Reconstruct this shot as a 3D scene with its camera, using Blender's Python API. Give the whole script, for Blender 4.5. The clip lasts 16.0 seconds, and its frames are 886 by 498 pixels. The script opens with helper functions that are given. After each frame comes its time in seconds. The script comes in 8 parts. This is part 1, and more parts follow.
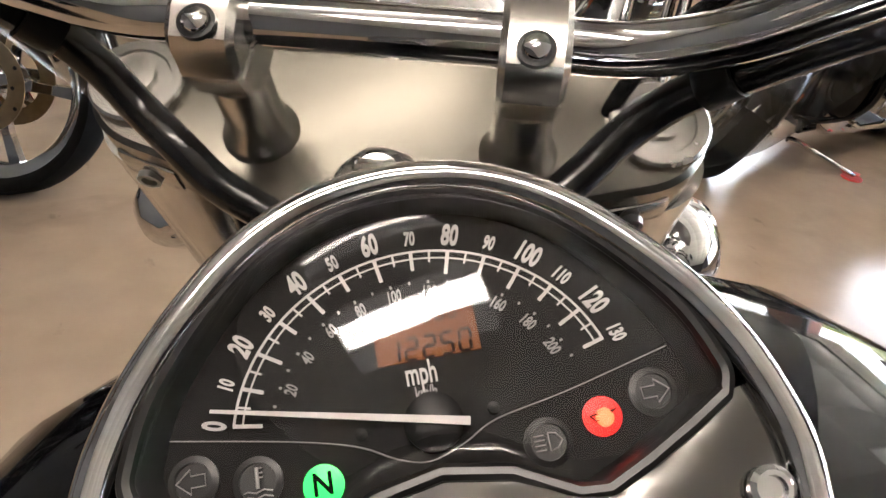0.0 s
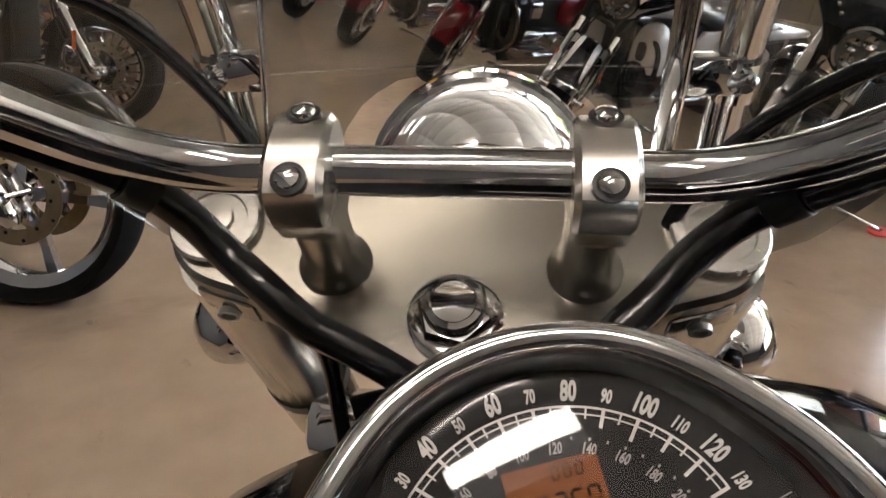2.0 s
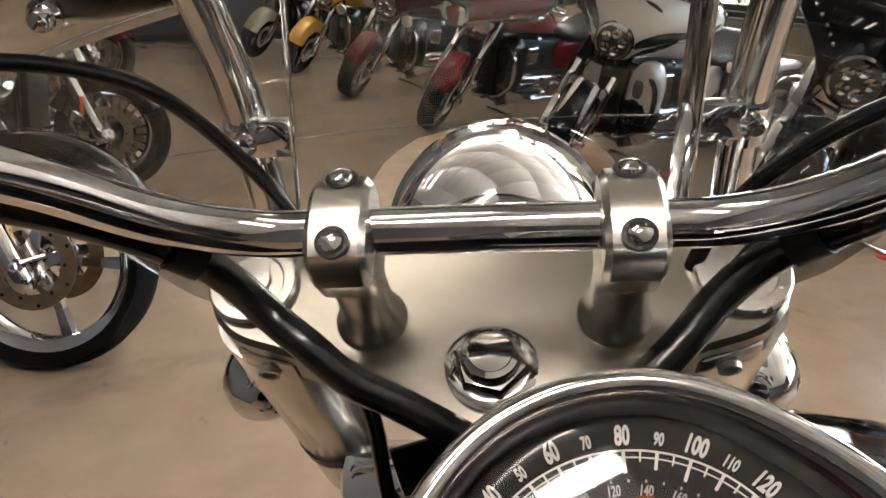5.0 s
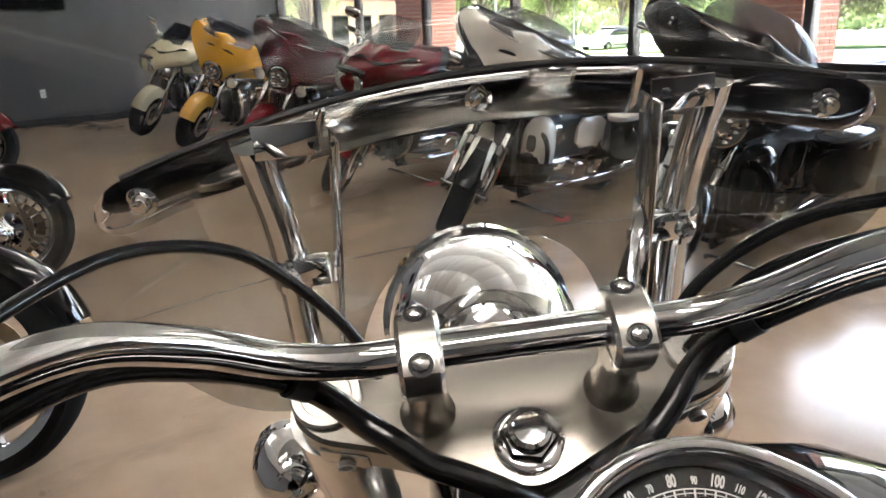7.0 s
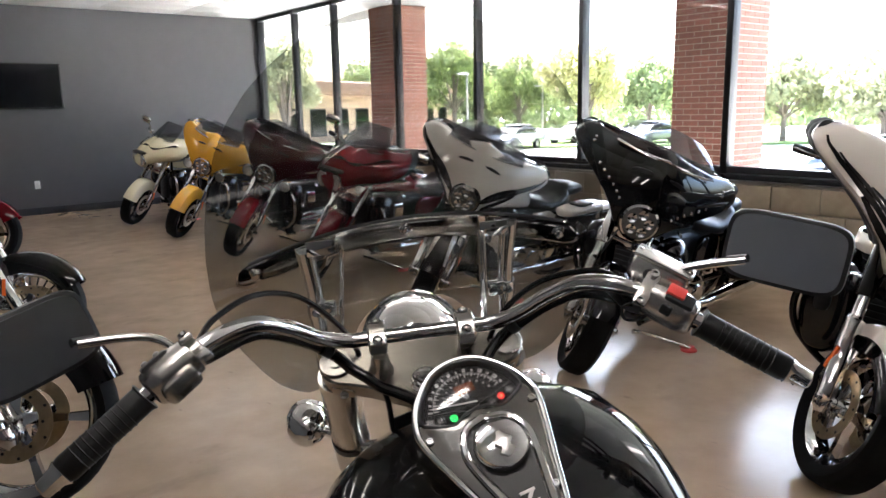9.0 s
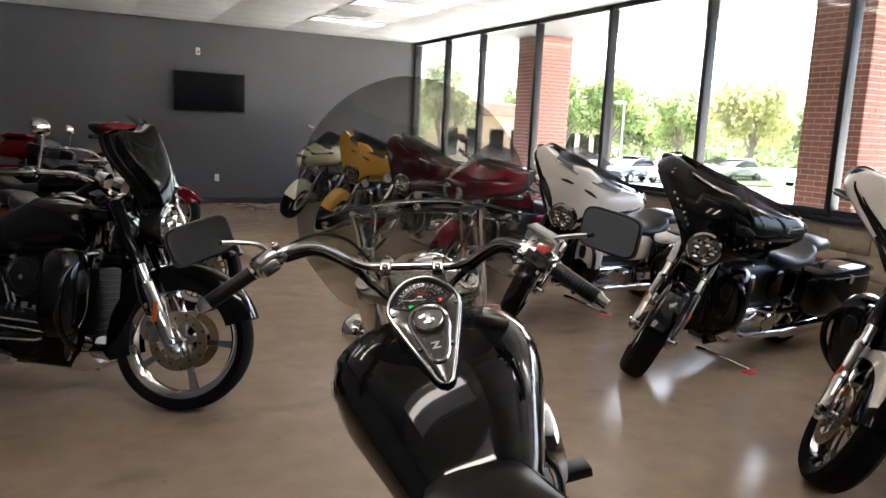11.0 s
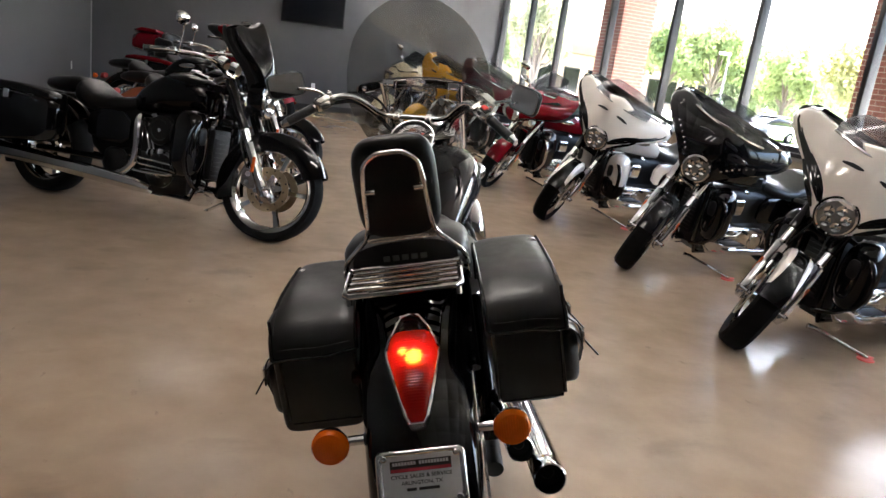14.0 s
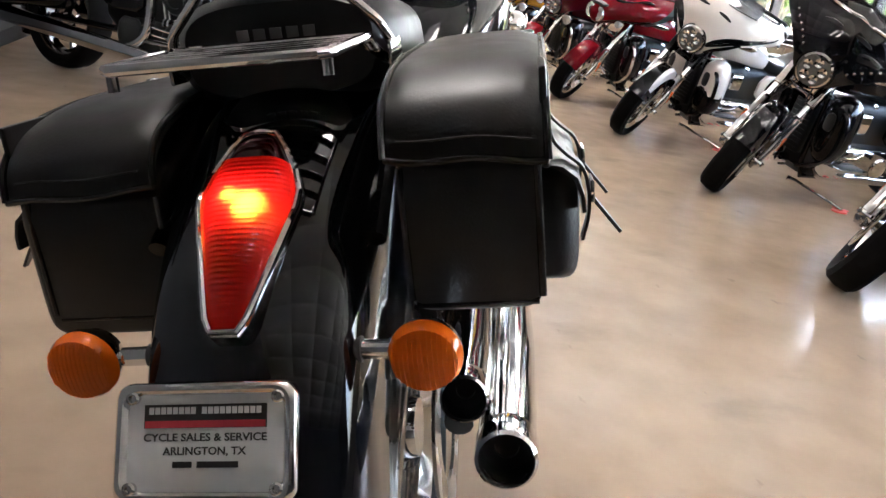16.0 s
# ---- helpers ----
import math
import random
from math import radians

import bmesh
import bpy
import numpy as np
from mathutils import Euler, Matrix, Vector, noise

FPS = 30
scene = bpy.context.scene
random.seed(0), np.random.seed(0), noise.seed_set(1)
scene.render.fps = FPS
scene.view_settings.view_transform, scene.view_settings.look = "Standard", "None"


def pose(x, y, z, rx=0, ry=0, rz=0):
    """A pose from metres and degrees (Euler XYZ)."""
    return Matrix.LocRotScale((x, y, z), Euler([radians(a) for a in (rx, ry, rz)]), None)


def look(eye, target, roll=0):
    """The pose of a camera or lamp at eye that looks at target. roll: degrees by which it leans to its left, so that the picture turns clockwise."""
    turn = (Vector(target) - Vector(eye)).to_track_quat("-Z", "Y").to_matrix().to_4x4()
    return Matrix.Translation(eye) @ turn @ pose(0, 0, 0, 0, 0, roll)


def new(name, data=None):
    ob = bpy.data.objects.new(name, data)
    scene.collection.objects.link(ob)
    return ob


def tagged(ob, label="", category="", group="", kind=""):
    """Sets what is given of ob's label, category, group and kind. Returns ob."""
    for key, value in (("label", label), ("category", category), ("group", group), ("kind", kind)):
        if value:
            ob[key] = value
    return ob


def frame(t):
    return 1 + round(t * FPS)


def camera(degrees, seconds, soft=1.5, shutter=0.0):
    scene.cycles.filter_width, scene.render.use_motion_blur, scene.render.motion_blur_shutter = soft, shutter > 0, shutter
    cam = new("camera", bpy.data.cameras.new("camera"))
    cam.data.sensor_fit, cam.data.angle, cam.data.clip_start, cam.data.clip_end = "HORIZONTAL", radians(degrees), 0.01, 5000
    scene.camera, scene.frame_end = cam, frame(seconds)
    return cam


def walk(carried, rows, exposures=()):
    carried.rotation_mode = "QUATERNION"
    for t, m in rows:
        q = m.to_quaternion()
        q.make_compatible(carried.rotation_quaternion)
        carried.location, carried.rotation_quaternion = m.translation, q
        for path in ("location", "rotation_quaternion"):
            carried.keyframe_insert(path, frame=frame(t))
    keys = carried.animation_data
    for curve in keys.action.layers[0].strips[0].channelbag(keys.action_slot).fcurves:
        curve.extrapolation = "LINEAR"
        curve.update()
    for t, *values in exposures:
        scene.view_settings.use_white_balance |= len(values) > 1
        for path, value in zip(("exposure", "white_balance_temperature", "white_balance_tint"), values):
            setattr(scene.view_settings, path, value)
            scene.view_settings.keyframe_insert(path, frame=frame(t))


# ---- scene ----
cam = camera(61.8, 16.0)
PATH = [
    (0, (0.38, 0.307, 1.253), (1.273, 1.779, 0.236), 9.1),
    (0.5, (0.369, 0.317, 1.255), (1.254, 1.815, 0.269), 7.7),
    (1, (0.359, 0.321, 1.264), (1.245, 1.853, 0.332), 6.5),
    (1.5, (0.351, 0.322, 1.274), (1.227, 1.893, 0.4), 5.3),
    (2, (0.354, 0.321, 1.277), (1.223, 1.913, 0.434), 4.4),
    (2.5, (0.355, 0.322, 1.277), (1.22, 1.928, 0.458), 3.5),
    (3, (0.35, 0.319, 1.283), (1.215, 1.936, 0.486), 2.5),
    (3.5, (0.349, 0.317, 1.283), (1.212, 1.945, 0.506), 2.0),
    (4, (0.347, 0.318, 1.284), (1.209, 1.956, 0.526), 1.9),
    (6.5, (0.322, 0.308, 1.31), (1.193, 1.975, 0.627), 0.0),
    (6.6, (0.329, 0.292, 1.317), (1.14, 1.994, 0.649), -0.2),
    (7, (0.211, 0.275, 1.367), (1.331, 1.82, 0.766), -1.7),
    (7.5, (0.09, 0.204, 1.421), (1.365, 1.638, 0.856), -3.9),
    (8, (0.007, 0.061, 1.457), (1.277, 1.538, 1.002), -2.6),
    (8.2, (-0.028, -0.003, 1.467), (1.234, 1.492, 1.047), -2.2),
    (10.3, (-0.224, -0.774, 1.535), (0.791, 0.914, 1.192), 1.2),
    (10.5, (-0.234, -0.856, 1.53), (0.723, 0.869, 1.2), 1.7),
    (11, (-0.262, -1.1, 1.523), (0.624, 0.663, 1.199), 2.7),
    (11.5, (-0.238, -1.375, 1.531), (0.537, 0.442, 1.216), 3.2),
    (12, (-0.204, -1.638, 1.532), (0.454, 0.225, 1.223), 3.9),
    (12.5, (-0.25, -1.827, 1.511), (0.412, 0.035, 1.207), 4.9),
    (13, (-0.326, -1.998, 1.493), (0.379, -0.161, 1.136), 6.0),
    (13.5, (-0.365, -2.181, 1.48), (0.314, -0.347, 1.062), 6.9),
    (13.8, (-0.384, -2.288, 1.456), (0.283, -0.46, 0.994), 7.7),
    (14, (-0.384, -2.332, 1.443), (0.293, -0.521, 0.932), 7.8),
    (14.5, (-0.337, -2.296, 1.373), (0.321, -0.489, 0.823), 8.5),
    (15, (-0.226, -2.11, 1.29), (0.428, -0.312, 0.707), 10.0),
    (15.5, (-0.056, -1.927, 1.199), (0.603, -0.16, 0.531), 11.3),
    (16, (0.105, -1.755, 1.099), (0.577, 0.053, 0.387), 9.6),
]
walk(cam, [(t, look(eye, target, roll)) for t, eye, target, roll in PATH], [(0.0, 4.83, 6350, 14), (0.9, 4.78, 6350, 14), (1.6, 4.42, 6350, 14), (4.2, 4.6, 6350, 14), (6.8, 4.9, 6000, 12), (8.2, 4.48, 5800, 13), (10.5, 3.94, 6000, 13), (12.5, 4.05, 6050, 13), (14.0, 4.52, 6000, 13), (15.0, 4.84, 5900, 13), (16.0, 5.15, 5850, 13)])

# ---- light ----
world = bpy.data.worlds.new("sky")
scene.world = world
world.use_nodes = True
_wn = world.node_tree
_sky = _wn.nodes.new("ShaderNodeTexSky")
_sky.sky_type, _sky.sun_disc = "NISHITA", False
_sky.sun_elevation, _sky.sun_rotation = radians(60), radians(42)
_sky.air_density, _sky.dust_density, _sky.ozone_density = 1.0, 6.0, 0.6
_wn.links.new(_sky.outputs[0], _wn.nodes["Background"].inputs[0])
_wn.nodes["Background"].inputs[1].default_value = 0.15
_sun = bpy.data.lights.new("sun", "SUN")
_sun.energy, _sun.angle, _sun.color = 5.0, radians(3), (1.0, 0.95, 0.86)
_sun_ob = new("sun", _sun)
_sun_ob.matrix_world = look((26, 22, 52), (6, 0, 0))


# ---- materials ----
def mat(name, color, rough=0.5, metal=0.0, vary=0.0, scale=20.0, bump=0.0, bscale=80.0, coat=0.0, rvary=0.0, color2=None, spec=0.5, emit=None, power=0.0, random_tint=0.0, stretch=None):
    """A principled surface with colour variation at two scales, roughness variation and fine relief."""
    m = bpy.data.materials.new(name)
    m.use_nodes = True
    nt = m.node_tree
    b = nt.nodes["Principled BSDF"]
    b.inputs["Base Color"].default_value = (*color, 1)
    b.inputs["Roughness"].default_value = rough
    b.inputs["Metallic"].default_value = metal
    b.inputs["Specular IOR Level"].default_value = spec
    if coat:
        b.inputs["Coat Weight"].default_value = coat
        b.inputs["Coat Roughness"].default_value = 0.03
    if emit:
        b.inputs["Emission Color"].default_value = (*emit, 1)
        b.inputs["Emission Strength"].default_value = power
    tc = nt.nodes.new("ShaderNodeTexCoord")
    src = tc.outputs["Object"]
    if stretch:
        mp = nt.nodes.new("ShaderNodeMapping")
        mp.inputs["Scale"].default_value = stretch
        nt.links.new(src, mp.inputs["Vector"])
        src = mp.outputs["Vector"]
    if vary or color2 or rvary:
        n1 = nt.nodes.new("ShaderNodeTexNoise")
        n1.inputs["Scale"].default_value, n1.inputs["Detail"].default_value = scale, 6
        n2 = nt.nodes.new("ShaderNodeTexNoise")
        n2.inputs["Scale"].default_value, n2.inputs["Detail"].default_value = scale * 0.13, 3
        for n in (n1, n2):
            nt.links.new(src, n.inputs["Vector"])
        mx = nt.nodes.new("ShaderNodeMath")
        mx.operation = "MULTIPLY_ADD"
        mx.inputs[1].default_value = 0.5
        nt.links.new(n1.outputs["Fac"], mx.inputs[0])
        hf = nt.nodes.new("ShaderNodeMath")
        hf.operation = "MULTIPLY"
        hf.inputs[1].default_value = 0.5
        nt.links.new(n2.outputs["Fac"], hf.inputs[0])
        nt.links.new(hf.outputs[0], mx.inputs[2])
        rp = nt.nodes.new("ShaderNodeMapRange")
        rp.inputs["From Min"].default_value, rp.inputs["From Max"].default_value = 0.32, 0.68
        nt.links.new(mx.outputs[0], rp.inputs["Value"])
        cm = nt.nodes.new("ShaderNodeMix")
        cm.data_type = "RGBA"
        lo = color2 if color2 else tuple(c * (1 - vary) for c in color)
        hi = color if color2 else tuple(min(1, c * (1 + vary)) for c in color)
        cm.inputs[6].default_value, cm.inputs[7].default_value = (*lo, 1), (*hi, 1)
        nt.links.new(rp.outputs[0], cm.inputs[0])
        out = cm.outputs[2]
        if random_tint:
            oi = nt.nodes.new("ShaderNodeObjectInfo")
            hs = nt.nodes.new("ShaderNodeHueSaturation")
            mr = nt.nodes.new("ShaderNodeMapRange")
            mr.inputs["To Min"].default_value, mr.inputs["To Max"].default_value = 1 - random_tint, 1 + random_tint
            nt.links.new(oi.outputs["Random"], mr.inputs["Value"])
            nt.links.new(mr.outputs[0], hs.inputs["Value"])
            nt.links.new(out, hs.inputs["Color"])
            out = hs.outputs[0]
        if vary or color2:
            nt.links.new(out, b.inputs["Base Color"])
        if rvary:
            rr = nt.nodes.new("ShaderNodeMapRange")
            rr.inputs["To Min"].default_value, rr.inputs["To Max"].default_value = max(0.01, rough - rvary), min(1, rough + rvary)
            nt.links.new(rp.outputs[0], rr.inputs["Value"])
            nt.links.new(rr.outputs[0], b.inputs["Roughness"])
    if bump:
        nb = nt.nodes.new("ShaderNodeTexNoise")
        nb.inputs["Scale"].default_value, nb.inputs["Detail"].default_value = bscale, 5
        nt.links.new(src, nb.inputs["Vector"])
        bp = nt.nodes.new("ShaderNodeBump")
        bp.inputs["Strength"].default_value, bp.inputs["Distance"].default_value = bump, 0.002
        nt.links.new(nb.outputs["Fac"], bp.inputs["Height"])
        nt.links.new(bp.outputs[0], b.inputs["Normal"])
    return m


def glass(name, tint, rough=0.0, graze=0.45, gloss=0.08):
    """Thin sheet glass or acrylic: mostly clear, with a faint mirror that grows at grazing angles."""
    m = bpy.data.materials.new(name)
    m.use_nodes = True
    nt = m.node_tree
    nt.nodes.remove(nt.nodes["Principled BSDF"])
    tr = nt.nodes.new("ShaderNodeBsdfTransparent")
    tr.inputs[0].default_value = (*tint, 1)
    gl = nt.nodes.new("ShaderNodeBsdfGlossy")
    gl.inputs["Roughness"].default_value = rough
    lw = nt.nodes.new("ShaderNodeLayerWeight")
    pw = nt.nodes.new("ShaderNodeMath")
    pw.operation = "POWER"
    pw.inputs[1].default_value = 4.0
    nt.links.new(lw.outputs["Facing"], pw.inputs[0])
    mu = nt.nodes.new("ShaderNodeMath")
    mu.operation = "MULTIPLY_ADD"
    mu.inputs[1].default_value, mu.inputs[2].default_value = graze, gloss * 0.5
    nt.links.new(pw.outputs[0], mu.inputs[0])
    mix = nt.nodes.new("ShaderNodeMixShader")
    nt.links.new(mu.outputs[0], mix.inputs[0])
    nt.links.new(tr.outputs[0], mix.inputs[1])
    nt.links.new(gl.outputs[0], mix.inputs[2])
    nt.links.new(mix.outputs[0], nt.nodes["Material Output"].inputs[0])
    return m


CHROME = mat("chrome", (0.63, 0.625, 0.62), 0.05, 1.0, rvary=0.03, vary=0.04, scale=30)
SATIN = mat("brushed aluminium", (0.56, 0.54, 0.51), 0.27, 1.0, vary=0.04, scale=9, rvary=0.03)
STEEL = mat("dull steel", (0.35, 0.34, 0.33), 0.35, 1.0, vary=0.2, scale=30, rvary=0.1)
BLACK = mat("black paint", (0.003, 0.003, 0.0035), 0.045, 0.0, vary=0.2, scale=8, spec=0.42)
MATTE = mat("black plastic", (0.007, 0.007, 0.007), 0.42, 0.0, vary=0.3, scale=50, bump=0.15, bscale=400, spec=0.35)
HEADLENS = mat("headlamp glass", (0.16, 0.155, 0.14), 0.10, 0.3, vary=0.3, scale=60)
RUBBER = mat("tyre rubber", (0.0065, 0.0065, 0.0065), 0.75, 0.0, spec=0.12, vary=0.35, scale=30, bump=0.3, bscale=150)
LEATHER = mat("black leather", (0.0065, 0.006, 0.006), 0.38, 0.0, vary=0.3, scale=25, bump=0.16, bscale=320, rvary=0.08, spec=0.38)
ENGINE = mat("engine black", (0.012, 0.012, 0.012), 0.4, 0.2, vary=0.4, scale=40, rvary=0.1)
WHITE = mat("pearl white paint", (0.70, 0.64, 0.58), 0.13, coat=1.0, vary=0.03, scale=5)
CREAM = mat("cream paint", (0.62, 0.55, 0.36), 0.15, coat=1.0, vary=0.05, scale=5)
YELLOW = mat("amber yellow paint", (0.62, 0.30, 0.02), 0.15, coat=1.0, vary=0.06, scale=5)
RED = mat("red paint", (0.14, 0.002, 0.007), 0.12, coat=0.3, spec=0.25, vary=0.08, scale=5)
MAROON = mat("maroon paint", (0.048, 0.0015, 0.005), 0.12, coat=0.3, spec=0.25, vary=0.08, scale=5)
ORANGE = mat("orange paint", (0.35, 0.07, 0.015), 0.2, coat=0.8, vary=0.1, scale=6)
LENS = mat("lamp lens", (0.75, 0.75, 0.7), 0.08, 0.6, vary=0.25, scale=60)
AMBER = mat("amber reflector", (0.75, 0.13, 0.02), 0.2, coat=0.5, vary=0.1, scale=60)
PUCK = mat("red plastic", (0.55, 0.04, 0.03), 0.4, vary=0.1, scale=40)
SMOKE = glass("smoked windscreen", (0.50, 0.51, 0.54), gloss=0.07)
CLEAR = glass("window glass", (0.93, 0.95, 0.94), gloss=0.05)
BRASS = mat("worn disc steel", (0.42, 0.32, 0.20), 0.3, 1.0, vary=0.2, scale=40)


# ---- mesh builders ----
class Geo:
    """Gathers vertices and faces of one mesh."""

    def __init__(self):
        self.v, self.f = [], []

    def add(self, verts, faces):
        k = len(self.v)
        self.v += [tuple(p) for p in verts]
        self.f += [tuple(i + k for i in q) for q in faces]
        return self

    def move(self, m):
        self.v = [tuple(m @ Vector(p)) for p in self.v]
        return self

    def grid(self, rows, closed=False, cap=False):
        """Rows of points, joined by quads; closed joins each row's ends; cap fills the first and last row."""
        n = len(rows[0])
        fs = []
        for i in range(len(rows) - 1):
            for j in range(n if closed else n - 1):
                a, b = i * n + j, i * n + (j + 1) % n
                fs.append((a, b, b + n, a + n))
        if cap:
            fs.append(tuple(range(n))[::-1])
            fs.append(tuple((len(rows) - 1) * n + j for j in range(n)))
        return self.add([p for r in rows for p in r], fs)

    def tube(self, path, r, n=12, cap=True):
        pts = [Vector(p) for p in path]
        rs = r if isinstance(r, (list, tuple)) else [r] * len(pts)
        rows, nrm = [], None
        for i, p in enumerate(pts):
            t = (pts[min(i + 1, len(pts) - 1)] - pts[max(i - 1, 0)]).normalized()
            if nrm is None:
                nrm = t.orthogonal().normalized()
            nrm = (nrm - t * nrm.dot(t)).normalized()
            bi = t.cross(nrm)
            rows.append([p + (nrm * math.cos(2 * math.pi * k / n) + bi * math.sin(2 * math.pi * k / n)) * rs[i] for k in range(n)])
        return self.grid(rows, True, cap)

    def lathe(self, prof, at=(0, 0, 0), axis=(0, 0, 1), n=24, cap=True):
        """Turns (radius, height) pairs round an axis through a point."""
        ax = Vector(axis).normalized()
        u = ax.orthogonal().normalized()
        w = ax.cross(u)
        rows = [[Vector(at) + ax * h + (u * math.cos(2 * math.pi * k / n) + w * math.sin(2 * math.pi * k / n)) * max(r, 1e-4) for k in range(n)] for r, h in prof]
        return self.grid(rows, True, cap)

    def ring(self, R, r, at=(0, 0, 0), axis=(1, 0, 0), n=40, k=12, w=None):
        """A torus; w is its half width along the axis where that differs from r."""
        ax = Vector(axis).normalized()
        u = ax.orthogonal().normalized()
        q = ax.cross(u)
        rows = []
        for i in range(n + 1):
            a = 2 * math.pi * i / n
            d = u * math.cos(a) + q * math.sin(a)
            rows.append([Vector(at) + d * (R + r * math.cos(2 * math.pi * j / k)) + ax * (w or r) * math.sin(2 * math.pi * j / k) for j in range(k)])
        return self.grid(rows, True)

    def box(self, c, s, b=0.0, m=None):
        """A box with centre c and sizes s, its edges chamfered by b."""
        x, y, z = (q / 2 for q in s)
        b = min(b, x * 0.9, y * 0.9, z * 0.9)
        bm = bmesh.new()
        bmesh.ops.create_cube(bm, size=1)
        for q in bm.verts:
            q.co = Vector((q.co.x * 2 * x, q.co.y * 2 * y, q.co.z * 2 * z))
        if b > 0:
            bmesh.ops.bevel(bm, geom=bm.edges[:], offset=b, segments=2, affect="EDGES", profile=0.5)
        if m is not None:
            bm.transform(m)
        bm.verts.index_update()
        self.add([q.co + Vector(c) for q in bm.verts], [tuple(q.index for q in f.verts) for f in bm.faces])
        bm.free()
        return self

    def loft(self, secs, n=24, p=2.6, cap=True):
        """Super-ellipse sections across y: (y, zc, half width, half height[, xc])."""
        rows = []
        for s in secs:
            y, zc, a, h = s[:4]
            xc = s[4] if len(s) > 4 else 0.0
            row = []
            for k in range(n):
                t = 2 * math.pi * k / n
                c, q = math.cos(t), math.sin(t)
                row.append((xc + a * math.copysign(abs(c) ** (2 / p), c), y, zc + h * math.copysign(abs(q) ** (2 / p), q)))
            rows.append(row)
        return self.grid(rows, True, cap)

    def prism(self, poly, thick, m=None, b=0.0):
        """A flat outline in xy, thickened along z, its upper rim chamfered by b."""
        n = len(poly)
        cx, cy = sum(q[0] for q in poly) / n, sum(q[1] for q in poly) / n

        def inset(d):
            out = []
            for i in range(n):
                a, o, c = Vector(poly[i - 1]), Vector(poly[i]), Vector(poly[(i + 1) % n])
                e1, e2 = (o - a).normalized(), (c - o).normalized()
                nn = Vector((-(e1.y + e2.y), e1.x + e2.x))
                nn = nn.normalized() if nn.length > 1e-6 else Vector((-e1.y, e1.x))
                out.append(o + nn * d)
            return out
        area = sum(poly[i - 1][0] * poly[i][1] - poly[i][0] * poly[i - 1][1] for i in range(n))
        sgn = 1 if area > 0 else -1
        rows = [[(q[0], q[1], 0) for q in poly], [(q[0], q[1], thick - b) for q in poly]]
        if b > 0:
            rows.append([(q[0], q[1], thick) for q in inset(b * sgn)])
        if sgn < 0:
            rows = [r[::-1] for r in rows]
        g = Geo().grid(rows, True, True)
        if m is not None:
            g.move(m)
        return self.add(g.v, g.f)

    def mesh(self, name, smooth=35):
        me = bpy.data.meshes.new(name)
        me.from_pydata(self.v, [], self.f)
        me.update()
        if smooth:
            me.polygons.foreach_set("use_smooth", [True] * len(me.polygons))
            me.set_sharp_from_angle(angle=radians(smooth))
        return me


def curve(points, k=8):
    """A smooth line (Catmull-Rom) through points."""
    p = [Vector(q) for q in points]
    p = [p[0] * 2 - p[1]] + p + [p[-1] * 2 - p[-2]]
    out = []
    for i in range(1, len(p) - 2):
        for j in range(k):
            t = j / k
            out.append(0.5 * (2 * p[i] + (p[i + 1] - p[i - 1]) * t + (2 * p[i - 1] - 5 * p[i] + 4 * p[i + 1] - p[i + 2]) * t * t + (3 * p[i] - p[i - 1] - 3 * p[i + 1] + p[i + 2]) * t ** 3))
    out.append(p[-2])
    return out


def bent(points, r):
    """A straight-sided line with each corner rounded off over the length r."""
    p = [Vector(q) for q in points]
    out = [p[0]]
    for a, b, c in zip(p, p[1:], p[2:]):
        u, v = b + (a - b).normalized() * min(r, (a - b).length * 0.45), b + (c - b).normalized() * min(r, (c - b).length * 0.45)
        out += [u, u * 0.5625 + b * 0.375 + v * 0.0625, u * 0.25 + b * 0.5 + v * 0.25, u * 0.0625 + b * 0.375 + v * 0.5625, v]
    return out + [p[-1]]


def thing(name, m, label, category, group="", kind=""):
    ob = new(name)
    ob.empty_display_size = 0.1
    ob.matrix_basis = m
    return tagged(ob, label, category, group, kind)


def part(name, g, material, parent=None, label="", smooth=35, m=None):
    me = g if isinstance(g, bpy.types.Mesh) else g.mesh(name, smooth)
    ob = new(name, me)
    if material is not None and not me.materials:
        me.materials.append(material)
    if parent is not None:
        ob.parent = parent
    if m is not None:
        ob.matrix_basis = m
    if label:
        ob["label"] = label
    return ob


def solo(name, g, material, label, category, kind="", group="", m=None, smooth=35):
    return tagged(part(name, g, material, None, "", smooth, m), label, category, group, kind)


